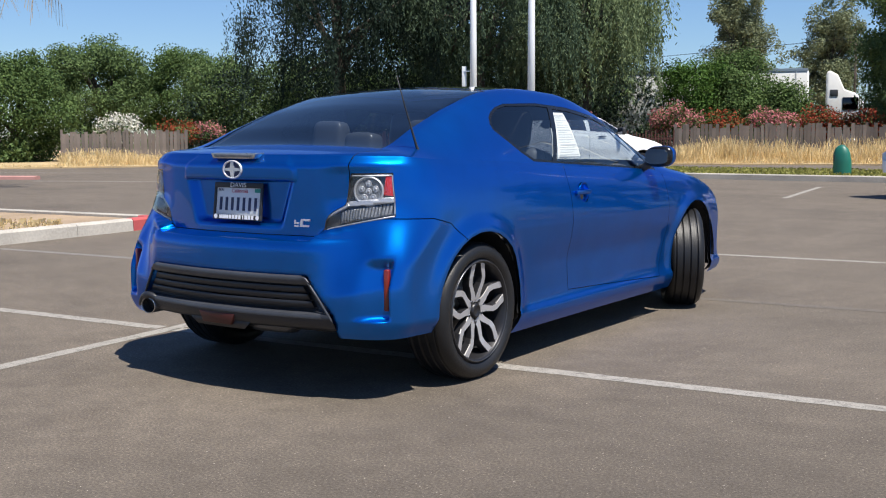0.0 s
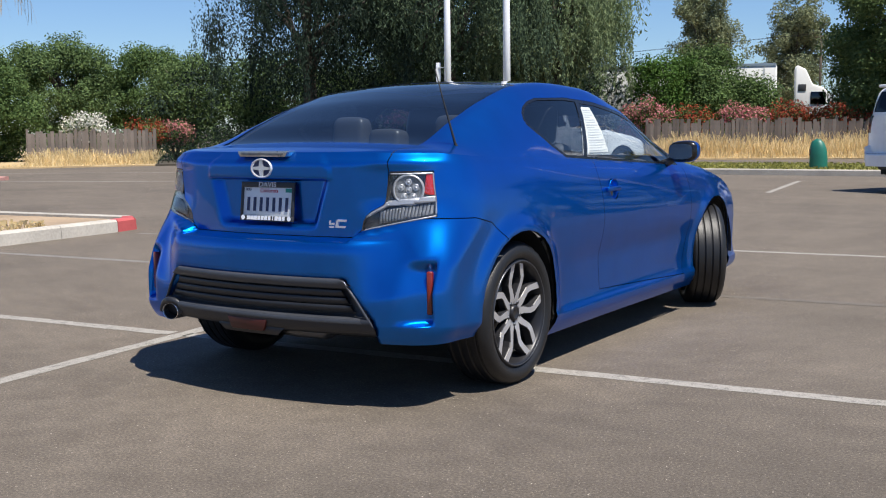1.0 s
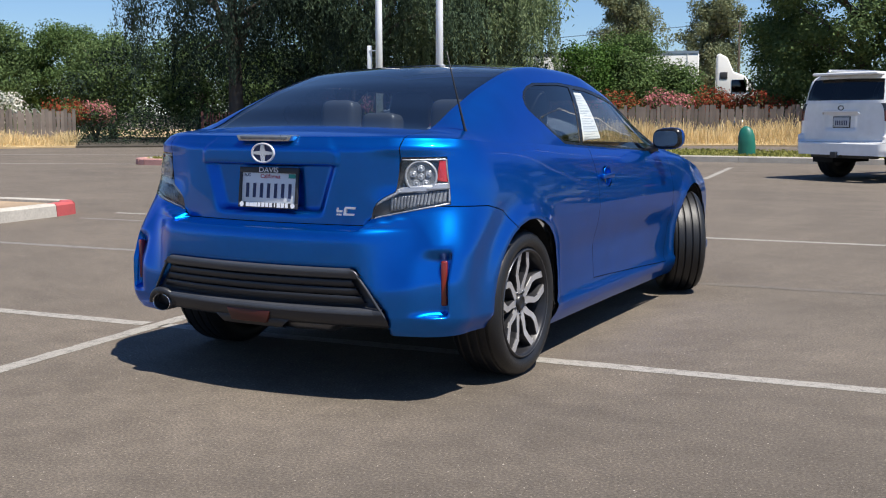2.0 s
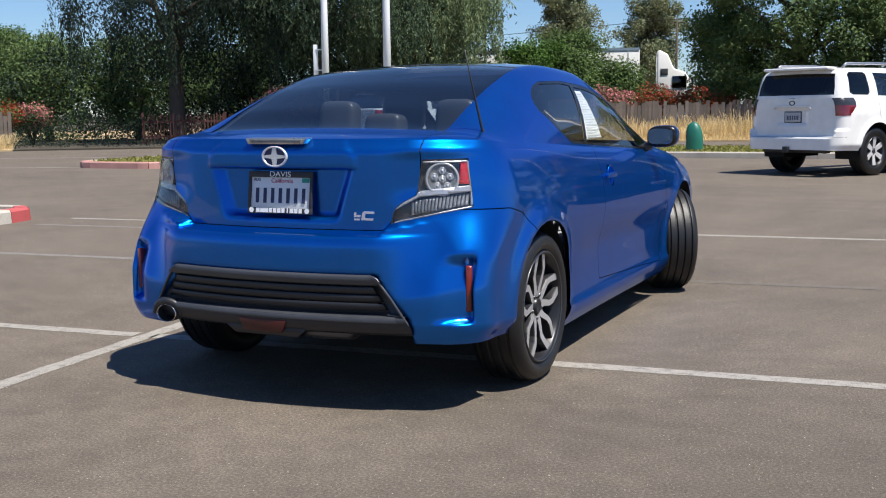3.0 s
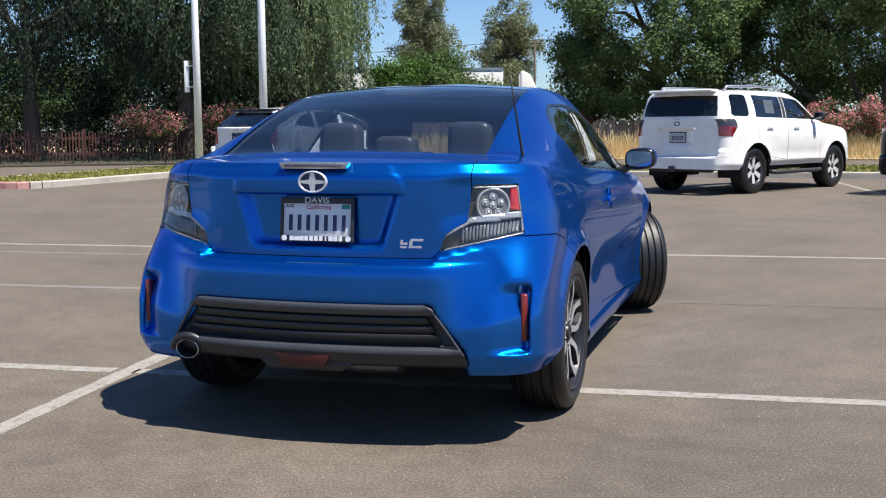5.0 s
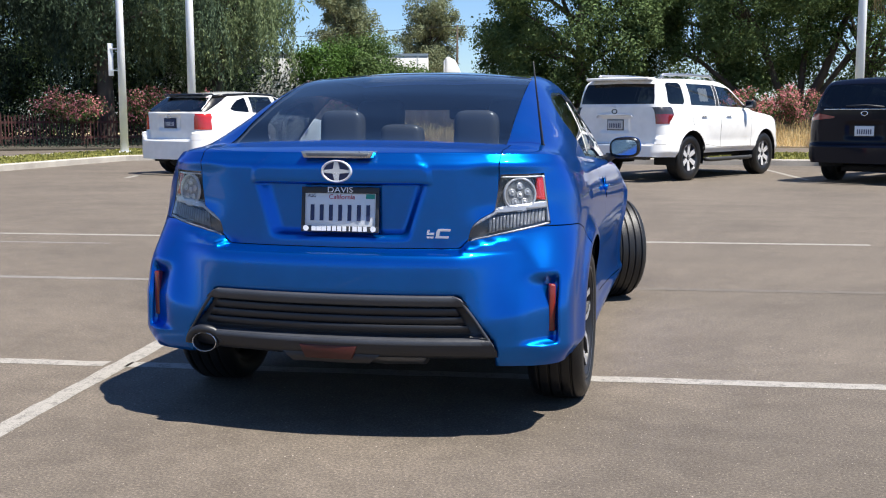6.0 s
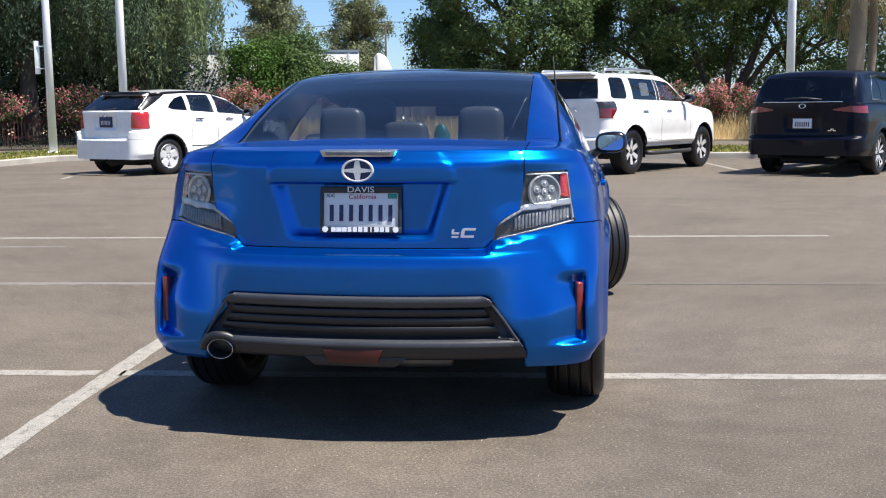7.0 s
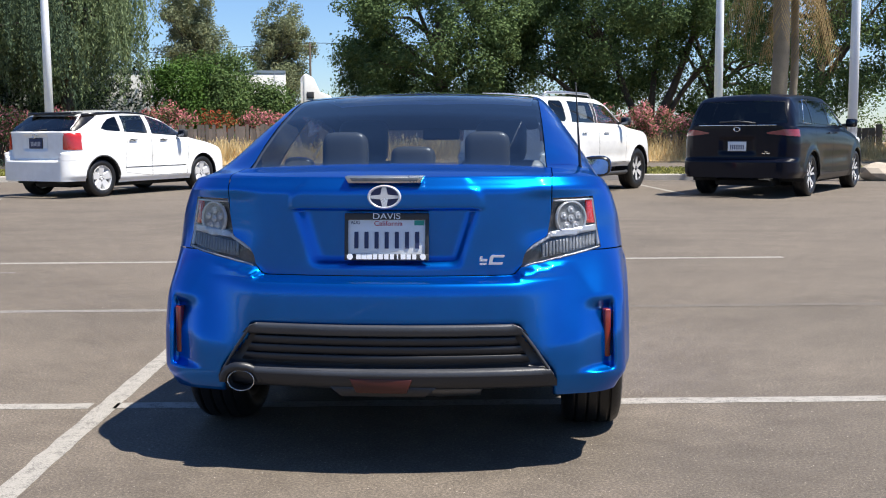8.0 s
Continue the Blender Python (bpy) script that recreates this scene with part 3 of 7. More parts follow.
def add_wheel(car, m, radius, width, rim, style, face, dark):
    """A road wheel: barrel, tyre, spokes, hub cap and nuts; outer face to +x."""
    h = width / 2
    barrel = lathe([(-h * 0.8, rim), (-h * 0.75, rim - 0.02), (0.02, rim - 0.035), (h * 0.6, rim - 0.018), (h * 0.86, rim - 0.012), (h * 0.95, rim - 0.004), (h * 0.93, rim + 0.008), (h * 0.8, rim + 0.006)], 48)
    lathe([(-0.03, 0.001), (-0.03, rim - 0.03)], 32, bm=barrel)
    wheel = part("wheel", barrel, dark, car, m=m)
    part("tyre", tyre_mesh(radius, width, rim), RUBBER, wheel, "black tyre with grooved tread")
    part("rim_lip", lathe([(h * 0.962, rim - 0.004), (h * 0.975, rim - 0.003), (h * 0.985, rim), (h * 0.95, rim + 0.002)], 48), GUNMETAL, wheel)
    part("brake_disc", lathe([(0.0, 0.03), (0.0, rim * 0.66), (-0.02, rim * 0.66)], 40), SATIN, wheel)
    count, split, w0, w1 = style
    for k in range(count):
        a = math.tau * k / count + math.pi / 2
        for s in ((-1, 1) if split else (0,)):
            if style[3] is None:
                part("spoke", twin_spoke_mesh(0.04, rim, a, s, w0, h * 0.80, 0.035), [face, dark], wheel, smooth=False)
                continue
            part("spoke", spoke_mesh(0.045, rim - 0.012, a + s * split * 0.75, a + s * split, w0, w1, h * 0.80, 0.035), [face, dark], wheel, smooth=False)
    part("hub_cap", lathe([(h * 0.80 - 0.03, 0.038), (h * 0.80 - 0.006, 0.036), (h * 0.80 - 0.002, 0.030), (h * 0.80 - 0.001, 0.026), (h * 0.80 - 0.004, 0.024), (h * 0.80 - 0.004, 0.001)], 28), dark, wheel)
    for k in range(5):
        a = math.tau * (k + 0.5) / 5 + math.pi / 2
        part("wheel_nut", lathe([(h * 0.6, 0.009), (h * 0.72, 0.009), (h * 0.74, 0.005), (h * 0.74, 0.0005)], 6), GUNMETAL, wheel, m=pose(0, 0.055 * math.cos(a), 0.055 * math.sin(a)))
    return wheel

# ---- the blue coupe ----
CX = -0.018
coupe = thing("coupe", pose(CX, 0, 0), "metallic blue two-door coupe parked on the asphalt", "car")
AXLE_R, AXLE_F, HUB = 0.808, 3.508, 0.335

c_belt = curve([(0.0, 1.085), (0.3, 1.08), (0.6, 1.06), (1.0, 1.045), (1.6, 1.010), (3.0, 0.932), (3.3, 0.91), (4.0, 0.80), (4.42, 0.64)])
c_bot = curve([(0.0, 0.285), (0.45, 0.285), (0.8, 0.22), (1.15, 0.165), (3.1, 0.165), (4.0, 0.19), (4.4, 0.2)])
c_tuck = curve([(0.0, 0.085), (0.03, 0.062), (0.08, 0.040), (0.16, 0.018), (0.26, 0.004), (0.34, 0.0), (1.0, 0.0)])
c_sill = curve([(0.16, 0.055), (0.20, 0.028), (0.235, 0.012), (0.262, 0.010), (0.29, 0.026), (0.36, 0.034), (0.48, 0.030), (0.60, 0.012), (0.70, 0.0)])
c_plan = curve([(0.3, 0.996), (0.9, 1.006), (2.0, 0.995), (3.4, 1.0), (3.9, 0.965), (4.42, 0.88)])
c_bumper = curve([(0.28, 0.010), (0.31, -0.012), (0.37, -0.028), (0.60, -0.030), (0.66, -0.029), (0.692, -0.023), (0.709, -0.011), (0.718, 0.004)])


def c_half(y, z):
    w = c_plan(y) * 0.9 - c_tuck(c_belt(y) - z) - c_sill(z) * sstep(0.7, 1.15, y) - 0.035 * (1 - sstep(0.28, 0.36, z)) * (1 - sstep(0.5, 0.9, y))
    for cy in (AXLE_R, AXLE_F):
        r = math.hypot(y - cy, z - HUB)
        if z > 0.2:
            w += (0.026 if cy == AXLE_R else 0.016) * math.exp(-((r - 0.385) / 0.055) ** 2) * sstep(0.2, 0.35, z)
    # scooped door skin below the shoulder
    w -= 0.012 * math.exp(-((z - 0.50) / 0.10) ** 2) * sstep(1.3, 1.8, y) * (1 - sstep(2.7, 3.1, y))
    return w


def c_rear(x, z):
    return 0.088 + 0.215 * x * x


def c_front(x, z):
    return 4.44 - 0.30 * x * x - 0.25 * max(0.0, z - 0.5)


def bumper_top(x):
    return 0.722 + 0.026 * sstep(0.475, 0.505, x) + 0.058 * min(1.0, max(0.0, (x - 0.5) / 0.3))


def c_press(x, z):
    """Pressings of the tail: bumper shelf, plate recess, top lip and lamp pockets."""
    x = abs(x)
    ease = sstep(0.47, 0.72, x)
    drop = bumper_top(x) - z
    shelf = (c_bumper(z) - 0.088) * sstep(0.0, 0.014, drop)
    swell = ((c_bumper(z) if z < 0.5 else -0.030) - 0.088) * (0.35 * sstep(0.0, 0.36, drop) + 0.65 * min(1.0, max(0.0, drop / 0.30)))
    d = ((1 - ease) * shelf + ease * swell) * (1 - 0.15 * sstep(0.80, 0.88, x))
    d += 0.038 * sstep(1.035, 1.085, z)
    if z > 0.72:
        side = 0.354 - 0.062 * (0.972 - z) / 0.2
        d += 0.040 * sstep(0.0, 0.055, side - x) * sstep(0.972, 0.966, z) * sstep(0.755, 0.785, z)
        # raised panel over the plate
        cap = 0.362 - 1.1 * max(0.0, z - 1.022)
        d -= 0.009 * sstep(0.0, 0.009, cap - x) * sstep(0.966, 0.972, z) * sstep(1.084, 1.062, z)
    # fold of the tail panel beside the lamps
    d += 0.02 * sstep(0.45, 0.62, x) * sstep(0.80, 0.9, z) * sstep(1.07, 1.0, z)
    # vertical pocket with the reflector
    d += 0.052 * sstep(0.68, 0.81, x) ** 1.6 * sstep(0.848, 0.836, x) * sstep(0.366, 0.384, z) * sstep(0.645, 0.590, z)
    # deep cut-out behind the black valance
    run = 0.50 + 0.125 * sstep(0.55, 0.35, z)
    d += 0.05 * sstep(0.0, 0.02, run - x) * sstep(0.562, 0.548, z)
    return d


zs = [0.285 + 0.0125 * k for k in range(65)] + [0.7195, 0.7235, 0.7065, 0.9665, 0.9715, 0.3655, 0.3685]
zs = sorted(z for z in zs if z <= 1.0851)
rows = lower_shell([(z - 0.285) / 0.8 for z in zs], c_bot, c_belt, c_rear, c_half, c_front, c_press, lambda z: 0.11 + 0.15 * sstep(0.60, 0.86, z), lambda z: 0.15 + 0.20 * sstep(0.60, 0.86, z))
low = grid_mesh(rows)
low_skin = Skin(low)

ys = [rows[-1][0][1] + 0.0005 + 0.02 * k for k in range(215)]
ys = [y for y in ys if y < max(p[1] for p in rows[-1]) - 0.002]
high = grid_mesh(upper_shell(
    ys, rows[-1], c_belt,
    curve([(0.1, 0.612), (0.42, 0.612), (0.8, 0.60), (1.35, 0.58), (2.0, 0.575), (2.4, 0.585), (2.9, 0.645), (3.3, 0.70), (4.4, 0.62)]),
    curve([(0.12, 1.086), (0.25, 1.096), (0.42, 1.108), (0.7, 1.212), (1.0, 1.316), (1.35, 1.399), (1.7, 1.420), (2.1, 1.404), (2.5, 1.315), (2.9, 1.125), (3.25, 0.962), (3.6, 0.91), (4.1, 0.82), (4.44, 0.645)]),
    curve([(0.12, 1.087), (0.25, 1.106), (0.42, 1.124), (0.7, 1.235), (1.0, 1.345), (1.35, 1.426), (1.7, 1.450), (2.1, 1.441), (2.5, 1.354), (2.9, 1.165), (3.25, 0.995), (3.6, 0.945), (4.1, 0.86), (4.44, 0.65)]),
    curve([(0.1, 0.0), (0.5, 0.012), (1.0, 0.028), (2.5, 0.030), (3.1, 0.012), (4.4, 0.01)])))
high_skin = Skin(high)

RIGHT = lambda c, f: c.x > 0.55
SIDE = lambda c, f: c.x > 0.45 and f.normal.x > 0.2
TAIL = lambda c, f: c.y < 0.42 and f.normal.y < -0.12
TOP = lambda c, f: True
low.normal_update()
high.normal_update()

# wheel arches
for cy, r in ((AXLE_R, 0.382), (AXLE_F, 0.388)):
    bmesh.ops.delete(low, geom=cut_faces(low, disc(cy, HUB, r), "x", RIGHT), context="FACES")
liner = low.copy()
# the skin is open behind the black valance
bmesh.ops.delete(low, geom=cut_faces(low, [(-0.02, 0.2), (0.618, 0.2), (0.618, 0.345), (-0.02, 0.345)], "y", TAIL), context="FACES")

# panels cut out of the skin, each with an open joint round it
lampa = take(low, cut_faces(low, [(0.617, 1.006), (0.770, 1.008), (0.790, 0.866), (0.597, 0.866)], "y", TAIL))
lampb = take(low, cut_faces(low, [(0.597, 0.866), (0.790, 0.866), (0.800, 0.814), (0.500, 0.752), (0.510, 0.795), (0.522, 0.818), (0.548, 0.840)], "y", TAIL))
lid = take(low, cut_faces(low, [(-0.02, 0.722), (0.462, 0.722), (0.480, 0.730), (0.499, 0.752), (0.599, 0.862), (0.613, 0.94), (0.616, 1.12), (-0.02, 1.12)], "y", TAIL, 0.004))
door = take(low, cut_faces(low, [(1.745, 0.318), (2.94, 0.262), (3.05, 0.55), (3.075, 0.95), (1.79, 1.03), (1.745, 0.95)], "x", RIGHT, 0.004))
# round hole for the handle cup
bmesh.ops.delete(door, geom=cut_faces(door, disc(1.905, 0.848, 0.056, 22), "x", RIGHT), context="FACES")
# joint between rear bumper and wing
for a, b in (((0.20, 0.809), (0.44, 0.801)), ((0.44, 0.801), (0.56, 0.772)), ((0.56, 0.772), (0.655, 0.690))):
    d = Vector((b[0] - a[0], b[1] - a[1])).normalized() * 0.0022
    gone = cut_faces(low, [(a[0] + d.y, a[1] - d.x), (b[0] + d.y, b[1] - d.x), (b[0] - d.y, b[1] + d.x), (a[0] - d.y, a[1] + d.x)], "x", RIGHT)
    bmesh.ops.delete(low, geom=gone, context="FACES")

deck = take(high, cut_faces(high, [(-0.02, 0.0), (0.616, 0.0), (0.616, 0.432), (-0.02, 0.432)], "z", lambda c, f: c.y < 0.5, 0.004))
rear_glass = take(high, cut_faces(high, [(-0.02, 0.440), (0.597, 0.440), (0.585, 0.8), (0.562, 1.37), (-0.02, 1.42)], "z", lambda c, f: 0.4 < c.y < 1.6 and c.z > 1.0, 0.003))
roof_glass = take(high, cut_faces(high, [(-0.02, 1.436), (0.545, 1.388), (0.53, 2.16), (-0.02, 2.27)], "z", lambda c, f: 1.3 < c.y < 2.4 and c.z > 1.2, 0.003))
screen = take(high, cut_faces(high, [(-0.02, 2.36), (0.555, 2.27), (0.655, 3.17), (-0.02, 3.26)], "z", lambda c, f: 2.1 < c.y < 3.4, 0.003))
DLO = [(1.34, 1.085), (1.46, 1.030), (3.02, 0.940), (2.97, 1.09), (2.72, 1.205), (2.45, 1.278), (2.10, 1.325), (1.76, 1.343), (1.42, 1.334), (1.32, 1.315), (1.25, 1.290), (1.20, 1.260), (1.172, 1.225), (1.175, 1.195), (1.21, 1.168)]
dlo = take(high, cut_faces(high, DLO, "x", SIDE))
dlo.normal_update()
quarter = take(dlo, cut_faces(dlo, [(1.345, 1.103), (1.468, 1.045), (1.675, 1.031), (1.880, 1.322), (1.745, 1.330), (1.43, 1.323), (1.33, 1.306), (1.262, 1.281), (1.214, 1.252), (1.187, 1.222), (1.192, 1.199), (1.225, 1.178)], "x", TOP))
dlo.normal_update()
door_glass = take(dlo, cut_faces(dlo, [(1.718, 1.027), (2.93, 0.958), (2.90, 1.085), (2.70, 1.182), (2.44, 1.256), (2.10, 1.304), (1.925, 1.314)], "x", TOP))

roof_in = high.copy()
body = low_skin.panel("body", mirrored(low), BLUE, coupe, "metallic blue painted body shell")
high_skin.panel("upper_body", mirrored(high), BLUE, coupe, "metallic blue roof pillars and bonnet")
trunk = low_skin.panel("trunk_lid", mirrored(lid), BLUE, coupe, "metallic blue trunk lid")
high_skin.panel("trunk_top", mirrored(deck), BLUE, trunk)
rg = high_skin.panel("rear_window", mirrored(rear_glass), GLASS_BACK, coupe, "tinted rear window glass", -0.003)
high_skin.panel("roof_panel", mirrored(roof_glass), GLASS_ROOF, coupe, "black glass roof panel", -0.001)
ws = high_skin.panel("windscreen", mirrored(screen), GLASS_COUPE, coupe, "clear windscreen", -0.003)
panes = [rg, ws]
for flip in (False, True):
    side = (lambda b: mirrored(b, False)) if flip else (lambda b: b.copy())
    d = low_skin.panel("door", side(door), BLUE, coupe, "metallic blue door")
    panes.append(high_skin.panel("side_window", side(door_glass), GLASS_COUPE, d, "clear door glass", -0.004))
    panes.append(high_skin.panel("quarter_window", side(quarter), GLASS_REAR, coupe, "tinted quarter window glass", -0.004))
    high_skin.panel("window_trim", side(dlo), GLOSS_BLACK, coupe, "black window trim", -0.001)
for ob in panes:
    ob.visible_shadow = False

# dark inside of the skin, headliner, wheel wells and underbody
bmesh.ops.delete(liner, geom=[f for f in liner.faces if f.calc_center_median().y < 0.55 and f.calc_center_median().z < 0.335 and abs(f.calc_center_median().x) > 0.60], context="FACES")
no = [low_skin.normal(v.co) for v in liner.verts]
for v, k in zip(liner.verts, no):
    v.co -= k * 0.022
    if abs(v.co.x) < 0.03:
        v.co.x = 0.0
part("inner_panel", mirrored(liner), DEEP, coupe, "black inner side of the body")
for v in roof_in.verts:
    v.co -= high_skin.normal(v.co) * 0.02
bmesh.ops.delete(roof_in, geom=[f for f in roof_in.faces if f.calc_center_median().z < 1.06], context="FACES")
part("headliner", mirrored(roof_in), HEADLINER, coupe, "grey cloth headliner")
for cy in (AXLE_R, AXLE_F):
    for s in (-1, 1):
        bm = bmesh.new()
        ring = [(cy + 0.40 * math.cos(a), HUB + 0.40 * math.sin(a)) for a in [math.pi * (-0.02 + 1.05 * k / 24) for k in range(25)]]
        for p, q in zip(ring, ring[1:]):
            vs = [bm.verts.new((s * x, *c)) for x, c in ((0.45, p), (0.872, p), (0.872, q), (0.45, q))]
            bm.faces.new(vs)
        bm.faces.new([bm.verts.new((s * 0.45, *c)) for c in ring])
        part("wheel_well", bm, DEEP, coupe)
# unseen sheets, added to stop sun leaking through the body
part("trunk_floor", boxes(((0, 0.98, 0.60), (1.30, 1.05, 0.02)), ((0, 0.42, 0.50), (1.2, 0.3, 0.02))), DEEP, coupe)
part("underbody", boxes(((0, 2.35, 0.22), (1.5, 2.4, 0.05)), ((0, 0.75, 0.36), (1.0, 1.2, 0.10)), bevel=0.01), DEEP, coupe)

# wheels; the front pair is steered to the driver's left
for s in (1, -1):
    for cy, turn in ((AXLE_R, 0), (AXLE_F, 30)):
        add_wheel(coupe, pose(s * 0.788, cy, 0.332, 0 if s > 0 else 0, 0, turn + (0 if s > 0 else 180)), 0.332, 0.232, 0.243, (5, 0.27, 0.0180, None), ALLOY, WHEEL_BLACK)


def tail_y(x, z):
    hit = low_skin.tree.ray_cast(Vector((x, -1, z)), Vector((0, 1, 0)))
    return hit[0].y


def tail_frame(x, z, lift=0.0):
    """A pose on the tail's skin, local z outward and local y up."""
    p = Vector((x, tail_y(x, z), z))
    w = low_skin.normal(p)
    u = Vector((0, 0, 1)).cross(w).normalized()
    m = Matrix((u, w.cross(u), w)).transposed().to_4x4()
    m.translation = p + w * lift
    return m


def skin_piece(src, poly, out, thick, axis="y", skin=low_skin):
    """A piece of a skin inside an outline, raised by out and given thickness."""
    bm = src.copy()
    bm.normal_update()
    got = take(bm, cut_faces(bm, poly, axis, TOP))
    bm.free()
    ns = {v: skin.normal(v.co) for v in got.verts}
    for v, k in ns.items():
        v.co += k * out
    rim = [e for e in got.edges if e.is_boundary]
    r = bmesh.ops.extrude_edge_only(got, edges=rim)
    for v in [g for g in r["geom"] if isinstance(g, bmesh.types.BMVert)]:
        v.co -= skin.normal(v.co) * thick
    return got


# tail lamps
lamp_half = bmesh.new()
for src in (lampa, lampb):
    tmp = bpy.data.meshes.new("tmp")
    src.to_mesh(tmp)
    lamp_half.from_mesh(tmp)
    bpy.data.meshes.remove(tmp)
bmesh.ops.remove_doubles(lamp_half, verts=lamp_half.verts[:], dist=4e-4)
lamp_half.normal_update()
for flip in (False, True):
    side = (lambda b: mirrored(b, False)) if flip else (lambda b: b)
    back = lamp_half.copy()
    tl = low_skin.panel("tail_light", side(back), SMOKE_LAMP, coupe, "smoked tail lamp with round led cluster and red edge", -0.019)
    rim = lamp_half.copy()
    edge = [e for e in rim.edges if e.is_boundary]
    r = bmesh.ops.extrude_edge_only(rim, edges=edge)
    for v in [g for g in r["geom"] if isinstance(g, bmesh.types.BMVert)]:
        v.co -= low_skin.normal(v.co) * 0.022
    bmesh.ops.delete(rim, geom=[f for f in rim.faces if f.normal.length > 0 and not any(g in r["geom"] for g in f.verts)], context="FACES")
    part("lamp_rim", side(rim), BLACK_PLASTIC, tl)
    part("red_reflector", side(skin_piece(lamp_half, [(0.746, 0.908), (0.800, 0.905), (0.785, 0.998), (0.750, 0.998)], -0.004, 0.012)), RED_LENS, tl, "red lamp segment")
    part("chrome_bar", side(skin_piece(lamp_half, [(0.600, 0.860), (0.800, 0.878), (0.795, 0.903), (0.610, 0.882)], -0.002, 0.014)), LAMP_SILVER, tl, "bright bar across the lamp")
    part("chrome_sweep", side(skin_piece(lamp_half, [(0.516, 0.806), (0.530, 0.824), (0.606, 0.878), (0.616, 0.864)], -0.002, 0.014)), LAMP_SILVER, tl)
    for k in [0.54 * j for j in range(16)]:
        u = 0.578 + 0.024 * k
        part("fluted_element", side(skin_piece(lamp_half, [(u, 0.784 + 0.0052 * k), (u + 0.0105, 0.7865 + 0.0052 * k), (u + 0.0115, 0.846 + 0.0036 * k), (u + 0.002, 0.844 + 0.0036 * k)], -0.010, 0.008)), LAMP_PALE, tl, "grey fluted lamp element")
    part("chrome_edge", side(skin_piece(lamp_half, [(0.512, 0.756), (0.797, 0.8155), (0.796, 0.8215), (0.518, 0.762)], -0.002, 0.012)), LAMP_SILVER, tl)
    part("chrome_edge", side(skin_piece(lamp_half, [(0.620, 0.992), (0.768, 0.994), (0.768, 1.000), (0.620, 0.998)], -0.002, 0.012)), LAMP_SILVER, tl)
    part("chrome_edge", side(skin_piece(lamp_half, [(0.792, 0.825), (0.797, 0.825), (0.772, 0.998), (0.767, 0.998)], -0.002, 0.012)), LAMP_SILVER, tl)
    base = tail_frame(0.690, 0.927, -0.012)
    if flip:
        base = tail_frame(-0.690, 0.927, -0.012)
    part("led_ring", lathe([(0.0, 0.056), (0.006, 0.058), (0.010, 0.063), (0.006, 0.067), (0.0, 0.069)], 36, "z"), LAMP_SILVER, tl, m=base)
    part("led_bowl", lathe([(0.004, 0.056), (0.001, 0.044), (0.0, 0.001)], 30, "z"), LAMP_PALE, tl, m=base)
    for k in range(6):
        a = math.tau * k / 5
        off = (0.0, 0.0) if k == 5 else (0.033 * math.sin(a), 0.033 * math.cos(a))
        part("led", lathe([(0.001, 0.0145), (0.004, 0.014), (0.005, 0.0115), (0.003, 0.010), (0.008, 0.005), (0.009, 0.0004)], 16, "z"), LAMP_SILVER, tl, m=base @ pose(off[0], off[1], 0))
    lens = low_skin.panel("lens", side(lamp_half.copy()), LENS, tl, "clear lamp cover", 0.0015)
    lens.visible_shadow = False

# brake strip in the lip
strip = prism([(-0.147, 1.094), (0.147, 1.094), (0.134, 1.068), (-0.134, 1.068)], 0.090, 0.15, "y", 0.003)
strip_ob = part("brake_light", strip, SATIN, coupe, "pale strip brake light in the trunk lip", m=pose(0, -0.008, 0))
part("strip_lens", prism([(-0.128, 1.089), (0.128, 1.089), (0.120, 1.075), (-0.120, 1.075)], 0.0795, 0.10, "y", 0.002), LAMP_PALE, strip_ob, m=pose(0, 0.008, 0))

# round badge: an oval ring with a crossed star, plain shapes only
bm = lathe([(0.0, 0.046), (0.006, 0.047), (0.008, 0.051), (0.006, 0.055), (0.0, 0.056)], 40, "z")
star = prism([(-0.048, 0.006), (-0.012, 0.011), (-0.007, 0.046), (0.007, 0.046), (0.012, 0.011), (0.048, 0.006), (0.048, -0.006), (0.012, -0.011), (0.007, -0.046), (-0.007, -0.046), (-0.012, -0.011), (-0.048, -0.006)], 0.001, 0.006, "z")
em = tail_frame(0, 1.018, 0.0) @ Matrix.Diagonal((1.12, 0.78, 1, 1))
badge = part("badge", bm, BADGE, trunk, "chrome oval badge", m=em)
part("badge_star", star, BADGE, badge, smooth=False)
part("badge_back", lathe([(0.001, 0.05), (0.001, 0.0005)], 30, "z"), NAVY, badge)
bm = prism([(0.330, 0.777), (0.374, 0.777), (0.376, 0.785), (0.356, 0.785), (0.358, 0.796), (0.349, 0.796), (0.347, 0.785), (0.332, 0.785)], -0.006, 0.002, "y")
prism([(0.340, 0.764), (0.371, 0.764), (0.373, 0.771), (0.342, 0.771)], -0.006, 0.002, "y", bm=bm)
prism([(0.380, 0.765), (0.430, 0.765), (0.432, 0.773), (0.394, 0.773), (0.398, 0.792), (0.437, 0.792), (0.440, 0.800), (0.392, 0.800), (0.385, 0.793)], -0.006, 0.002, "y", bm=bm)
part("trim_badge", bm, BADGE, trunk, "small chrome trim badge", False, m=pose(0, tail_y(0.385, 0.78), 0))

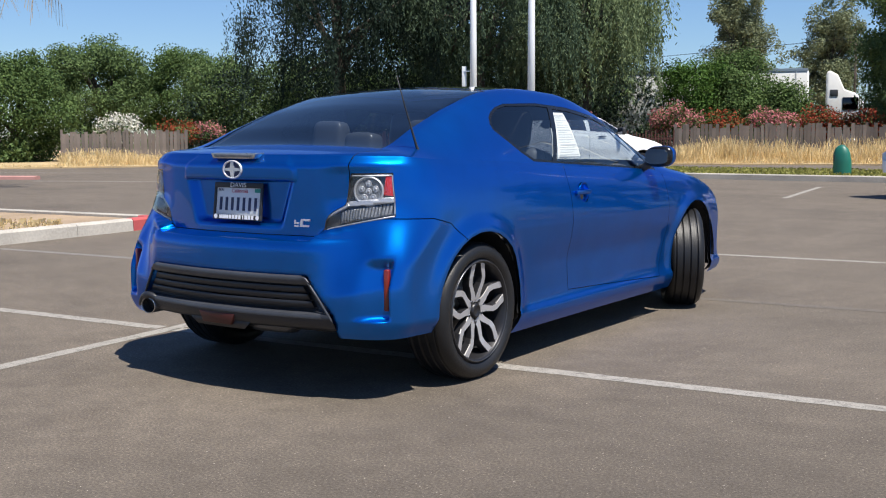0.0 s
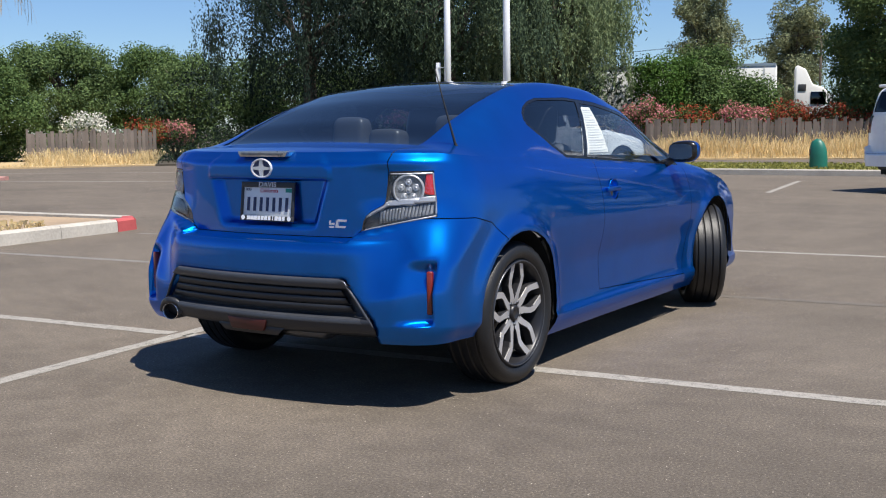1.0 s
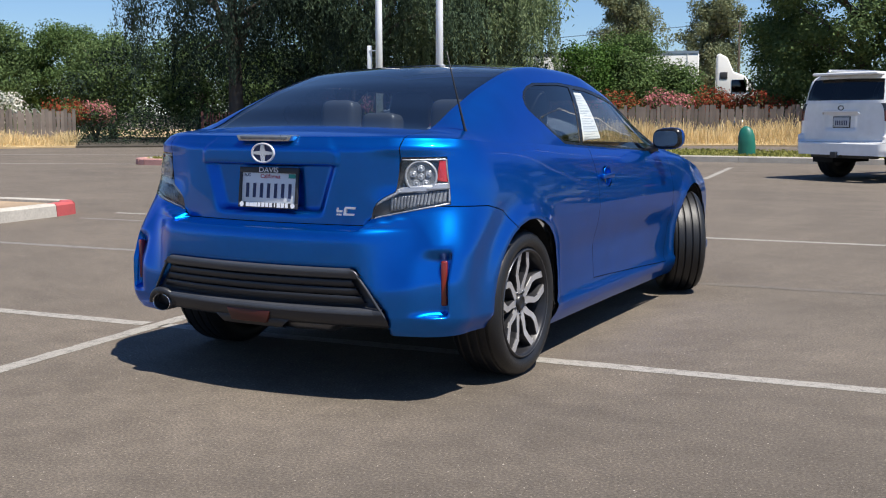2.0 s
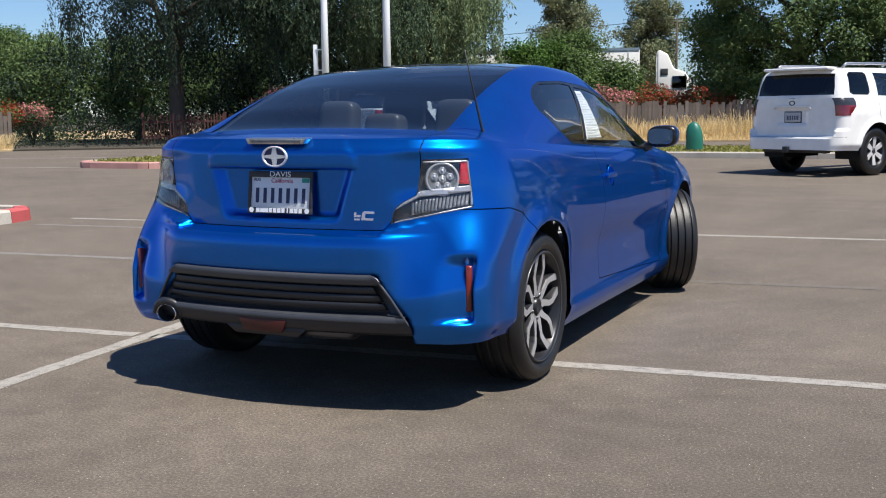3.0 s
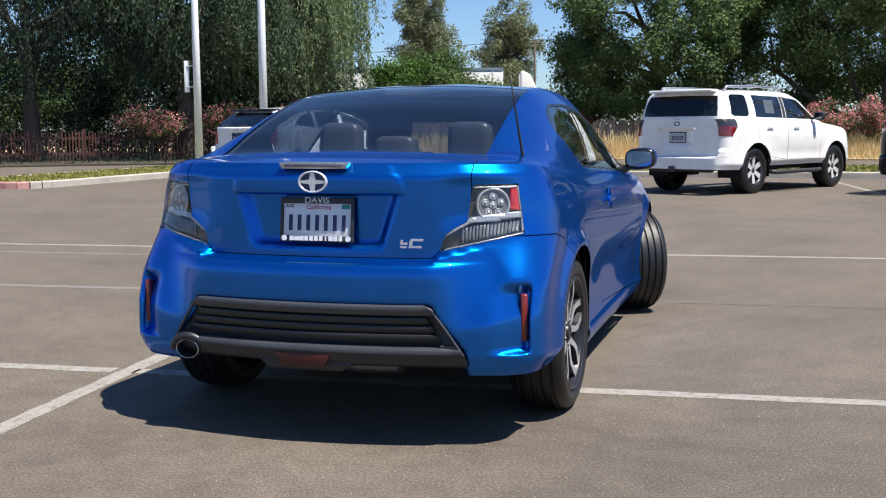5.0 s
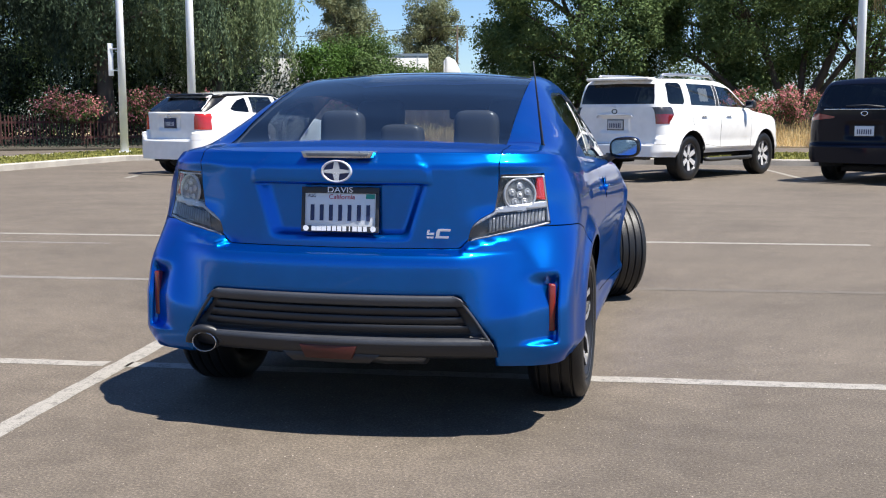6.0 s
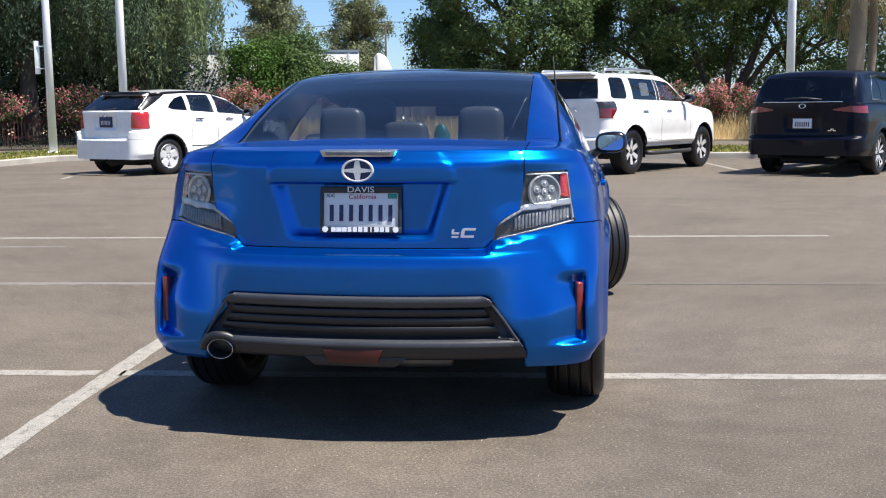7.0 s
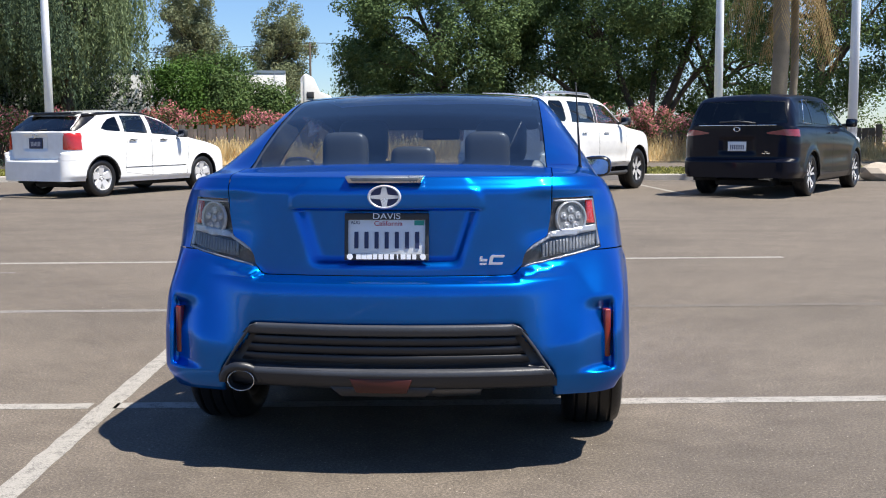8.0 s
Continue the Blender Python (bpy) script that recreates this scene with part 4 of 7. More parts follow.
# number plate in its frame, tilted with the recess
pl = Matrix.Translation((0.003, 0.106, 0.868)) @ pose(0, 0, 0, 90 - 7, 0, 0)
frame_bm = boxes(((0, 0.0755, 0), (0.314, 0.024, 0.012)), ((0, -0.0755, 0), (0.314, 0.024, 0.012)), ((-0.1505, 0, 0), (0.013, 0.128, 0.012)), ((0.1505, 0, 0), (0.013, 0.128, 0.012)), bevel=0.002)
plate = part("plate_frame", frame_bm, BLACK_PLASTIC, coupe, "black dealer plate frame with white lettering", m=pl)
part("number_plate", boxes(((0, 0, -0.003), (0.30, 0.15, 0.003)), ((0, 0, -0.014), (0.26, 0.13, 0.02)), bevel=0.001), PLATE_WHITE, plate, "white number plate with dark characters")
for k in range(7):
    part("character_bar", boxes(((-0.113 + 0.0378 * k, -0.012, 0.0005), (0.015, 0.062, 0.0025))), NAVY, plate, smooth=False)
words("place_name", "DAVIS", 0.031, pose(0, 0.0755, 0.0065), WHITE_PRINT, plate, 0.0006, 1.25)
words("state_name", "California", 0.026, pose(0.006, 0.049, -0.0005), CRIMSON, plate, 0.0006, 1.05)
words("month_mark", "AUG", 0.018, pose(-0.117, 0.053, -0.0005), NAVY, plate, 0.0006, 0.9)
part("year_sticker", boxes(((0.121, 0.052, -0.0008), (0.036, 0.018, 0.001))), TEAL, plate, "teal year sticker", False)
for k, w in enumerate((0.022, 0.024, 0.024, 0.018, 0.020, 0.020, 0.018, 0.006, 0.022, 0.020, 0.018)):
    part("letter_bar", boxes(((-0.104 + 0.0208 * k, -0.0735, 0.0068), (w * 0.82, 0.019, 0.001))), WHITE_PRINT, plate, smooth=False)
for s in (-1, 1):
    part("round_mark", lathe([(0.0070, 0.0115), (0.0070, 0.0005)], 16, "z"), WHITE_PRINT, plate, smooth=False, m=pose(s * 0.136, -0.0735, 0))

# reflectors in the bumper pockets
for s in (-1, 1):
    part("bumper_reflector", boxes(((0, 0, 0), (0.026, 0.03, 0.182)), bevel=0.006), ORANGE_RED, coupe, "narrow red bumper reflector", m=pose(s * 0.818, tail_y(s * 0.814, 0.50) + 0.012, 0.502, 0, 0, s * 20))


# black valance with louvres
def valance(profile, w_of, lift=0.0, n=26):
    rows_ = []
    for off, z in profile:
        w = w_of(z)
        rows_.append([(x, 0.215 * x * x - 0.030 + off - lift, z) for x in [w * (2 * k / n - 1) for k in range(n + 1)]])
    bm = grid_mesh(rows_[::-1])
    bmesh.ops.recalc_face_normals(bm, faces=bm.faces[:])
    return bm


wide = lambda z: 0.510 + 0.122 * min(1.0, max(0.0, (0.552 - z) / 0.2)) - 0.040 * max(0.0, (z - 0.530) / 0.032) ** 2
val = part("rear_valance", valance([(0.03, 0.560), (0.004, 0.556), (0.000, 0.548), (0.002, 0.534), (0.014, 0.516), (0.020, 0.508), (0.022, 0.415), (0.012, 0.400), (-0.014, 0.392), (-0.017, 0.374), (-0.008, 0.352), (-0.002, 0.332), (0.02, 0.320), (0.09, 0.316)], wide), VALANCE, coupe, "black louvred rear valance")
part("valance_edge", valance([(0.012, 0.562), (-0.008, 0.559), (-0.0130, 0.552), (-0.0105, 0.524), (0.004, 0.518)], wide), VALANCE_EDGE, val)
for s in (-1, 1):
    part("side_edge", tube([(s * x, 0.215 * x * x - 0.036, z) for x, z in ((0.468, 0.5575), (0.496, 0.546), (0.551, 0.470), (0.614, 0.372), (0.624, 0.352))], [0.004, 0.006, 0.006, 0.006, 0.003], 8), VALANCE_EDGE, val)
part("ledge", valance([(0.018, 0.402), (-0.010, 0.3955), (-0.019, 0.386), (-0.0175, 0.374)], lambda z: wide(z) - 0.036), VALANCE_EDGE, val)
part("centre_lip", valance([(0.0, 0.335), (-0.004, 0.325), (0.004, 0.296), (0.03, 0.290), (0.10, 0.290)], lambda z: 0.20 - 1.2 * (0.335 - z)), VALANCE, val)
for z in (0.498, 0.466, 0.433):
    part("louvre", valance([(0.024, z + 0.0155), (0.001, z + 0.0145), (-0.001, z + 0.0125), (0.002, z - 0.0135), (0.024, z - 0.0145)], lambda q: wide(q) - 0.055), VALANCE, val)
part("lower_reflector", prism([(-0.122, 0.366), (0.112, 0.366), (0.088, 0.312), (-0.095, 0.312)], -0.045, 0.0, "y", 0.005), DULL_RED, coupe, "dull red centre reflector under the valance")
part("muffler", lathe([(-0.16, 0.01), (-0.15, 0.05), (0.0, 0.06), (0.15, 0.05), (0.16, 0.01)], 24, "x"), GUNMETAL, coupe, "dull metal muffler under the bumper", m=pose(0.20, 0.10, 0.315) @ Matrix.Diagonal((1, 1.3, 0.7, 1)))
# exhaust tip with its shroud
tip = part("exhaust_tip", lathe([(0.16, 0.040), (-0.050, 0.0420), (-0.060, 0.0432), (-0.059, 0.0445), (0.16, 0.043)], 32, "y"), GUNMETAL, coupe, "oval exhaust tip with a bright rim", m=pose(-0.534, 0.062, 0.343) @ Matrix.Diagonal((1.14, 1, 0.86, 1)))
part("tip_rim", lathe([(-0.0605, 0.0430), (-0.0625, 0.0437), (-0.0605, 0.0447)], 36, "y"), CHROME, tip)
part("exhaust_bore", lathe([(-0.054, 0.0418), (0.02, 0.036), (0.02, 0.0005)], 28, "y"), DEEP, tip)
arch = tube([(-0.536 + 0.070 * math.cos(a), 0.004 + 0.02 * abs(math.cos(a)), 0.336 + 0.060 * math.sin(a)) for a in [math.pi * (k / 14) for k in range(15)]], 0.017, 10)
part("exhaust_shroud", arch, VALANCE, val)

# mirrors, handles, window sheet, aerial
for s in (1, -1):
    def pod(size, back, front, power):
        bm = bmesh.new()
        bmesh.ops.create_uvsphere(bm, u_segments=28, v_segments=18, radius=1)
        for v in bm.verts:
            c = Vector([math.copysign(abs(q) ** power, q) for q in v.co])
            v.co = Vector((c.x * size[0], c.y * (back if c.y > 0 else front), c.z * size[1]))
            v.co.z -= 0.010 * (1 - s * v.co.x / size[0]) * 0.5
        return bm
    mm = pose(s * 0.918, 2.835, 1.034, 0, 0, -s * 4)
    shell = part("side_mirror", pod((0.096, 0.066), 0.080, 0.020, 0.72), BLUE, coupe, "blue door mirror in a black housing", m=mm)
    part("mirror_housing", pod((0.0935, 0.064), 0.02, 0.044, 0.66), GLOSS_BLACK, shell)
    oval = [(0.076 * math.copysign(abs(math.cos(q)) ** 0.55, math.cos(q)), 0.046 * math.copysign(abs(math.sin(q)) ** 0.55, math.sin(q)) - 0.005) for q in [math.tau * k / 32 for k in range(32)]]
    part("mirror_glass", prism(oval, -0.0475, -0.040, "y"), MIRROR, shell, "mirror glass", False)
    part("mirror_arm", tube([(-s * 0.07, 0.0, -0.055), (-s * 0.13, -0.02, -0.085)], [0.022, 0.028], 10), BLACK_PLASTIC, shell)
    hy, hz = 1.905, 0.848
    hx = low_skin.tree.ray_cast(Vector((2 * s, hy, hz)), Vector((-s, 0, 0)))[0].x
    hm = pose(hx, hy, hz)
    cup = part("door_handle", lathe([(s * q, r) for q, r in ((-0.001, 0.059), (0.0025, 0.0575), (0.001, 0.054), (-0.012, 0.047), (-0.021, 0.032), (-0.024, 0.0005))], 30, "x"), BLUE, coupe, "blue door handle over a round cup", m=hm)
    bm = bmesh.new()
    add_box(bm, (s * 0.016, -0.030, 0.004), (0.014, 0.165, 0.026), 0.0065, seg=3)
    add_box(bm, (s * 0.004, -0.100, 0.004), (0.020, 0.02, 0.020), 0.004)
    add_box(bm, (s * -0.002, 0.038, 0.004), (0.030, 0.02, 0.020), 0.004)
    part("grip", bm, BLUE, cup)

sheet = skin_piece(door_glass, [(1.915, 1.300), (2.055, 1.298), (2.040, 1.048), (1.765, 1.042)], -0.010, 0.0008, "x", high_skin)
sheet_ob = part("window_sheet", sheet, PAPER, coupe, "white printed sheet inside the door window")
for k in range(17):
    z = 1.284 - 0.0138 * k
    lean = (1.300 - z) / 0.258
    y0, y1 = 1.915 - 0.150 * lean + 0.020, 2.055 - 0.015 * lean - 0.022 - (0.05 if k % 4 == 3 else 0.012 * (k % 2))
    h = 0.0075 if k % 6 == 0 else 0.0042
    part("print_line", skin_piece(door_glass, [(y0, z), (y1, z), (y1, z - h), (y0, z - h)], -0.0085, 0.0004, "x", high_skin), PRINT, sheet_ob, smooth=False)
base = Vector((0.733, 0.552, 1.070))
part("aerial", tube([base + Vector((0, 0, -0.01)), base + Vector((0, -0.008, 0.02)), base + Vector((-0.004, -0.02, 0.05)), (0.715, 0.46, 1.31), (0.706, 0.415, 1.44)], [0.016, 0.011, 0.006, 0.0035, 0.0022], 10), BLACK_PLASTIC, coupe, "black whip aerial on the rear pillar")

# cabin
def cushion(size, bevel):
    bm = bmesh.new()
    add_box(bm, (0, 0, 0), size, bevel, seg=4)
    return bm


def puff(r):
    """A rounded cushion, between a ball and a block."""
    bm = bmesh.new()
    bmesh.ops.create_uvsphere(bm, u_segments=20, v_segments=14, radius=1)
    for v in bm.verts:
        v.co = Vector([math.copysign(abs(q) ** 0.40, q) * k for q, k in zip(v.co, r)])
    return bm


for x in (-0.37, 0.37):
    back = part("rear_seat", cushion((0.52, 0.14, 0.50), 0.055), LEATHER, coupe, "dark leather rear seat", m=pose(x, 0.98, 0.66, -14, 0, 0))
    part("seat_cushion", cushion((0.52, 0.50, 0.16), 0.05), LEATHER, back, m=pose(0, 0.30, -0.24, 14, 0, 0))
    part("headrest", puff((0.105, 0.055, 0.120)), LEATHER, back, m=pose(-math.copysign(0.04, x), 0.06, 0.50, 8))
    back = part("front_seat", cushion((0.48, 0.15, 0.60), 0.06), SEAT_GREY, coupe, "grey leather front seat", m=pose(x, 1.86, 0.80, -12, 0, 0))
    part("headrest", cushion((0.27, 0.11, 0.23), 0.055), SEAT_GREY, back, m=pose(0, 0.0, 0.405))
    part("seat_cushion", cushion((0.50, 0.50, 0.16), 0.05), SEAT_GREY, back, m=pose(0, 0.30, -0.30, 12, 0, 0))
part("middle_headrest", puff((0.10, 0.06, 0.085)), LEATHER, coupe, m=pose(0.0, 1.04, 1.10, -6))
# the second slab, hidden under the deck, is added to block a sun leak
part("parcel_shelf", boxes(((0, 0.70, 1.035), (1.26, 0.46, 0.03)), ((0, 0.36, 1.03), (1.22, 0.26, 0.02)), bevel=0.008), CABIN, coupe)
part("dashboard", cushion((1.40, 0.50, 0.34), 0.09), CABIN, coupe, m=pose(0, 2.98, 0.80, -6, 0, 0))
part("cabin_floor", boxes(((0, 2.0, 0.32), (1.5, 2.4, 0.06))), CABIN, coupe)
part("steering_wheel", lathe([(0.0 + 0.014 * math.sin(a), 0.18 + 0.014 * math.cos(a)) for a in [k * math.tau / 8 for k in range(8)]], 32, "y", closed=True), CABIN, coupe, m=pose(-0.36, 2.58, 0.90, 22))
part("roof_header", cushion((1.14, 0.34, 0.05), 0.02), HEADLINER, coupe, "dark header and folded sun visors", m=pose(0, 2.40, 1.318, -14))
part("room_mirror", cushion((0.22, 0.03, 0.07), 0.014), CABIN, coupe, m=pose(0, 2.52, 1.235))


# ---- other vehicles ----
def vehicle(name, m, label, P):
    """A parked car from its side and plan curves: shell, cut-out windows, lamps, bumper, wheels and fittings."""
    car = thing(name, m @ Matrix.Scale(P.get("size", 1.0), 4), label, "car", "cars parked along the far kerb")
    L, W = P["length"], P["half"]
    belt, bot, tuck = P["belt"], P["bot"], curve([(0.0, P["tuck"]), (0.05, P["tuck"] * 0.5), (0.16, 0.012), (0.3, 0.0), (2.0, 0.0)])
    (yr, yf), R = P["axles"], P["tyre"][0]
    plan = curve([(0.2, 0.985), (0.9, 1.0), (L * 0.7, 1.0), (L * 0.88, 0.965), (L, 0.88)])
    flare = P.get("flare", 0.012)

    def half(y, z):
        w = plan(y) * W - tuck(belt(y) - z) - 0.05 * (1 - sstep(bot(y), bot(y) + 0.10, z)) - 0.012 * math.exp(-((z - (R + 0.28)) / 0.10) ** 2) * sstep(yr + 0.4, yr + 0.8, y) * (1 - sstep(yf - 0.8, yf - 0.4, y))
        for cy in (yr, yf):
            r = math.hypot(y - cy, z - R)
            w += flare * math.exp(-((r - R - 0.07) / 0.06) ** 2)
        return w
    tail, bt = P["tail"], P["bumper_top"]
    rear = lambda x, z: tail + P["bow"] * x * x
    front = lambda x, z: L - 0.22 * x * x - 0.2 * max(0.0, z - 0.6)

    def press(x, z):
        ear = P.get("ear", 0.0) * sstep(P["lamp_rear"][0][0] - 0.02, P["lamp_rear"][0][0] + 0.05, abs(x))
        d = -(tail - 0.01) * sstep(0.0, 0.02, bt + ear - z) * (1 - 0.5 * sstep(W - 0.2, W, abs(x)))
        if P.get("plate_recess"):
            d += 0.035 * sstep(0.0, 0.03, 0.30 - abs(x)) * sstep(P["plate_z"] - 0.13, P["plate_z"] - 0.10, z) * sstep(P["plate_z"] + 0.14, P["plate_z"] + 0.12, z)
        return d
    lev = [k / 34 for k in range(35)]
    rows = lower_shell(lev, bot, belt, rear, half, front, press, 0.16, 0.24, L - 0.42, (22, 8, 84, 6, 6))
    low_ = grid_mesh(rows)
    lskin = Skin(low_)
    y0 = rows[-1][0][1] + 0.0005
    ys_ = [y0 + 0.009 * k for k in range(60)] + [y0 + 0.54 + 0.05 * k for k in range(120)]
    ys_ = [y for y in ys_ if y < max(p[1] for p in rows[-1]) - 0.003]
    high_ = grid_mesh(upper_shell(ys_, rows[-1], belt, P["edge_x"], P["edge_z"], P["ridge"], P["bulge"], (14, 12), 2))
    hskin = Skin(high_)
    low_.normal_update()
    high_.normal_update()
    right = lambda c, f: c.x > W * 0.6
    sideways = lambda c, f: c.x > 0.3 and f.normal.x > 0.25
    behind = lambda c, f: c.y < 1.0 and f.normal.y < -0.15
    for cy in (yr, yf):
        bmesh.ops.delete(low_, geom=cut_faces(low_, disc(cy, R, R + P.get("arch", 0.06), 24), "x", right), context="FACES")
    inner = low_.copy()
    side_lamp = take(low_, cut_faces(low_, P["lamp_side"], "x", lambda c, f: c.x > W * 0.7 and c.y < 0.8 and abs(f.normal.x) > 0.3)) if P.get("lamp_side") else None
    low_.normal_update()
    rear_lamp = take(low_, cut_faces(low_, P["lamp_rear"], "y", lambda c, f: c.y < 0.7 and f.normal.y < -0.15))
    upper = []
    for src in (rear_lamp, side_lamp):
        if P.get("lamp_split") and src:
            z_ = P["lamp_split"]
            src.normal_update()
            upper.append(take(src, cut_faces(src, [(-1, z_), (3, z_), (3, 3), (-1, 3)], "y" if src is rear_lamp else "x", lambda c, f: True)))
    bump = take(low_, cut_faces(low_, [(-0.05, 0.2), (W + 0.1, 0.2), (W + 0.1, bt - 0.012), (-0.05, bt - 0.012)], "y", lambda c, f: c.y < 0.30 and c.z < bt, 0.004))
    glass_r = take(high_, cut_faces(high_, P["rear_glass"], "y", behind, 0.004))
    screen_ = take(high_, cut_faces(high_, P["screen"], "z", lambda c, f: c.y > L * 0.45, 0.004))
    panes_ = []
    for poly, mat, nm in P["windows"]:
        high_.normal_update()
        panes_.append((take(high_, cut_faces(high_, poly, "x", sideways, 0.006)), mat, nm))
    doors = []
    for poly in P["doors"]:
        low_.normal_update()
        doors.append(take(low_, cut_faces(low_, poly, "x", right, 0.006)))
    paint = P["paint"]
    lskin.panel("body", mirrored(low_), paint, car)
    hskin.panel("roof", mirrored(high_), paint, car)
    lskin.panel("rear_bumper", mirrored(bump), P.get("bumper_mat", paint), car)
    glass = [hskin.panel("rear_window", mirrored(glass_r), P.get("rear_pane", GLASS_DARK), car, "dark tinted rear window", -0.003), hskin.panel("windscreen", mirrored(screen_), GLASS_SIDE, car, "windscreen", -0.003)]
    for flip in (False, True):
        side = (lambda b: mirrored(b, False)) if flip else (lambda b: b.copy())
        for d in doors:
            lskin.panel("door", side(d), paint, car)
        for bm, mat, nm in panes_:
            glass.append(hskin.panel(nm, side(bm), mat, car, "tinted side window", -0.004))
        lamp = lskin.panel("tail_light", side(rear_lamp), P["lamp_mat"], car, P["lamp_label"], 0.006)
        for bm in upper:
            lskin.panel("clear_segment", side(bm), LAMP_DARK, lamp, "clear upper lamp segment", 0.006)
        if side_lamp:
            lskin.panel("lamp_side", side(side_lamp), P["lamp_mat"], lamp, "", 0.006)
    for ob in glass:
        ob.visible_shadow = False
    for v in inner.verts:
        v.co -= lskin.normal(v.co) * 0.03
    part("inner_panel", mirrored(inner), DEEP, car)
    for cy in (yr, yf):
        for s in (-1, 1):
            bm = bmesh.new()
            rr = R + P.get("arch", 0.06) + 0.012
            ring = [(cy + rr * math.cos(a), R + rr * math.sin(a)) for a in [math.pi * (-0.08 + 1.16 * k / 16) for k in range(17)]]
            for p, q in zip(ring, ring[1:]):
                bm.faces.new([bm.verts.new((s * x, *c)) for x, c in ((W - 0.45, p), (W - 0.03, p), (W - 0.03, q), (W - 0.45, q))])
            bm.faces.new([bm.verts.new((s * (W - 0.45), *c)) for c in ring])
            part("wheel_well", bm, DEEP, car)
            add_wheel(car, pose(s * (W - 0.02 - P["tyre"][1] / 2), cy, R, 0, 0, 0 if s > 0 else 180), R, P["tyre"][1], P["tyre"][2], P["spokes"], P["wheel_mat"], P.get("wheel_dark", GUNMETAL))
    b0 = bot(1.5)
    part("underbody", boxes(((0, L / 2 + 0.3, b0 - 0.02), (W * 1.4, L - 1.6, 0.12)), ((0, 0.75, b0 - 0.02), (W * 1.0, 0.5, 0.10)), bevel=0.02), DEEP, car)
    part("seat_row", boxes(((0, yr + 0.35, belt(yr) - 0.15), (W * 1.3, 0.16, 0.5)), ((-0.4, yr + 1.35, belt(yr) - 0.05), (0.5, 0.15, 0.6)), ((0.4, yr + 1.35, belt(yr) - 0.05), (0.5, 0.15, 0.6)), bevel=0.05), CABIN, car)
    # plate, badge, handles, mirrors
    pz = P["plate_z"]
    py = rear(0, pz) + press(0, pz)
    pl = part("number_plate", boxes(((0, py - 0.008, pz), (0.31, 0.012, 0.155)), bevel=0.003), P.get("plate_mat", PLATE_WHITE), car, "number plate")
    part("plate_surround", boxes(((0, py - 0.004, pz), (0.335, 0.012, 0.185)), bevel=0.003), BLACK_PLASTIC, pl)
    for k in range(7):
        part("character_bar", boxes(((-0.105 + 0.035 * k, py - 0.0155, pz - 0.012), (0.018, 0.002, 0.075))), P.get("ink", NAVY), pl, smooth=False)
    ez = P["badge_z"]
    part("badge", lathe([(0.0, 0.03), (-0.006, 0.034), (-0.009, 0.04), (-0.004, 0.046), (0.0, 0.046)], 20, "y"), P.get("badge_mat", CHROME), car, "small round badge", m=pose(0, rear(0, ez) - 0.002, ez) @ Matrix.Diagonal((1.3, 1, 0.9, 1)))
    for s in (-1, 1):
        for hy in P["handles"]:
            hz = P["handle_z"]
            hx = lskin.tree.ray_cast(Vector((2.5 * s, hy, hz)), Vector((-s, 0, 0)))[0].x
            cup = part("door_handle", lathe([(-s * 0.001, 0.0005), (s * 0.003, 0.045), (s * 0.001, 0.05)], 16, "x"), DEEP, car, m=pose(hx, hy, hz) @ Matrix.Diagonal((1, 1.3, 0.5, 1)))
            part("grip", boxes(((s * 0.022, 0, 0.01), (0.016, 0.15, 0.045)), bevel=0.006), P.get("handle_mat", paint), cup, m=Matrix.Diagonal((1, 1, 1, 1)))
        my, mz = P["mirror"]
        bm = bmesh.new()
        add_box(bm, (0, 0, 0), (0.20, 0.10, 0.15), 0.04, seg=3)
        mir = part("side_mirror", bm, P.get("mirror_mat", paint), car, m=pose(s * (W + 0.07), my, mz))
        part("mirror_glass", boxes(((0, -0.052, 0), (0.15, 0.004, 0.11)), bevel=0.0015), MIRROR_DIM, mir)
        part("mirror_arm", boxes(((-s * 0.12, 0.01, -0.04), (0.10, 0.05, 0.05)), bevel=0.012), BLACK_PLASTIC, mir)
    return car


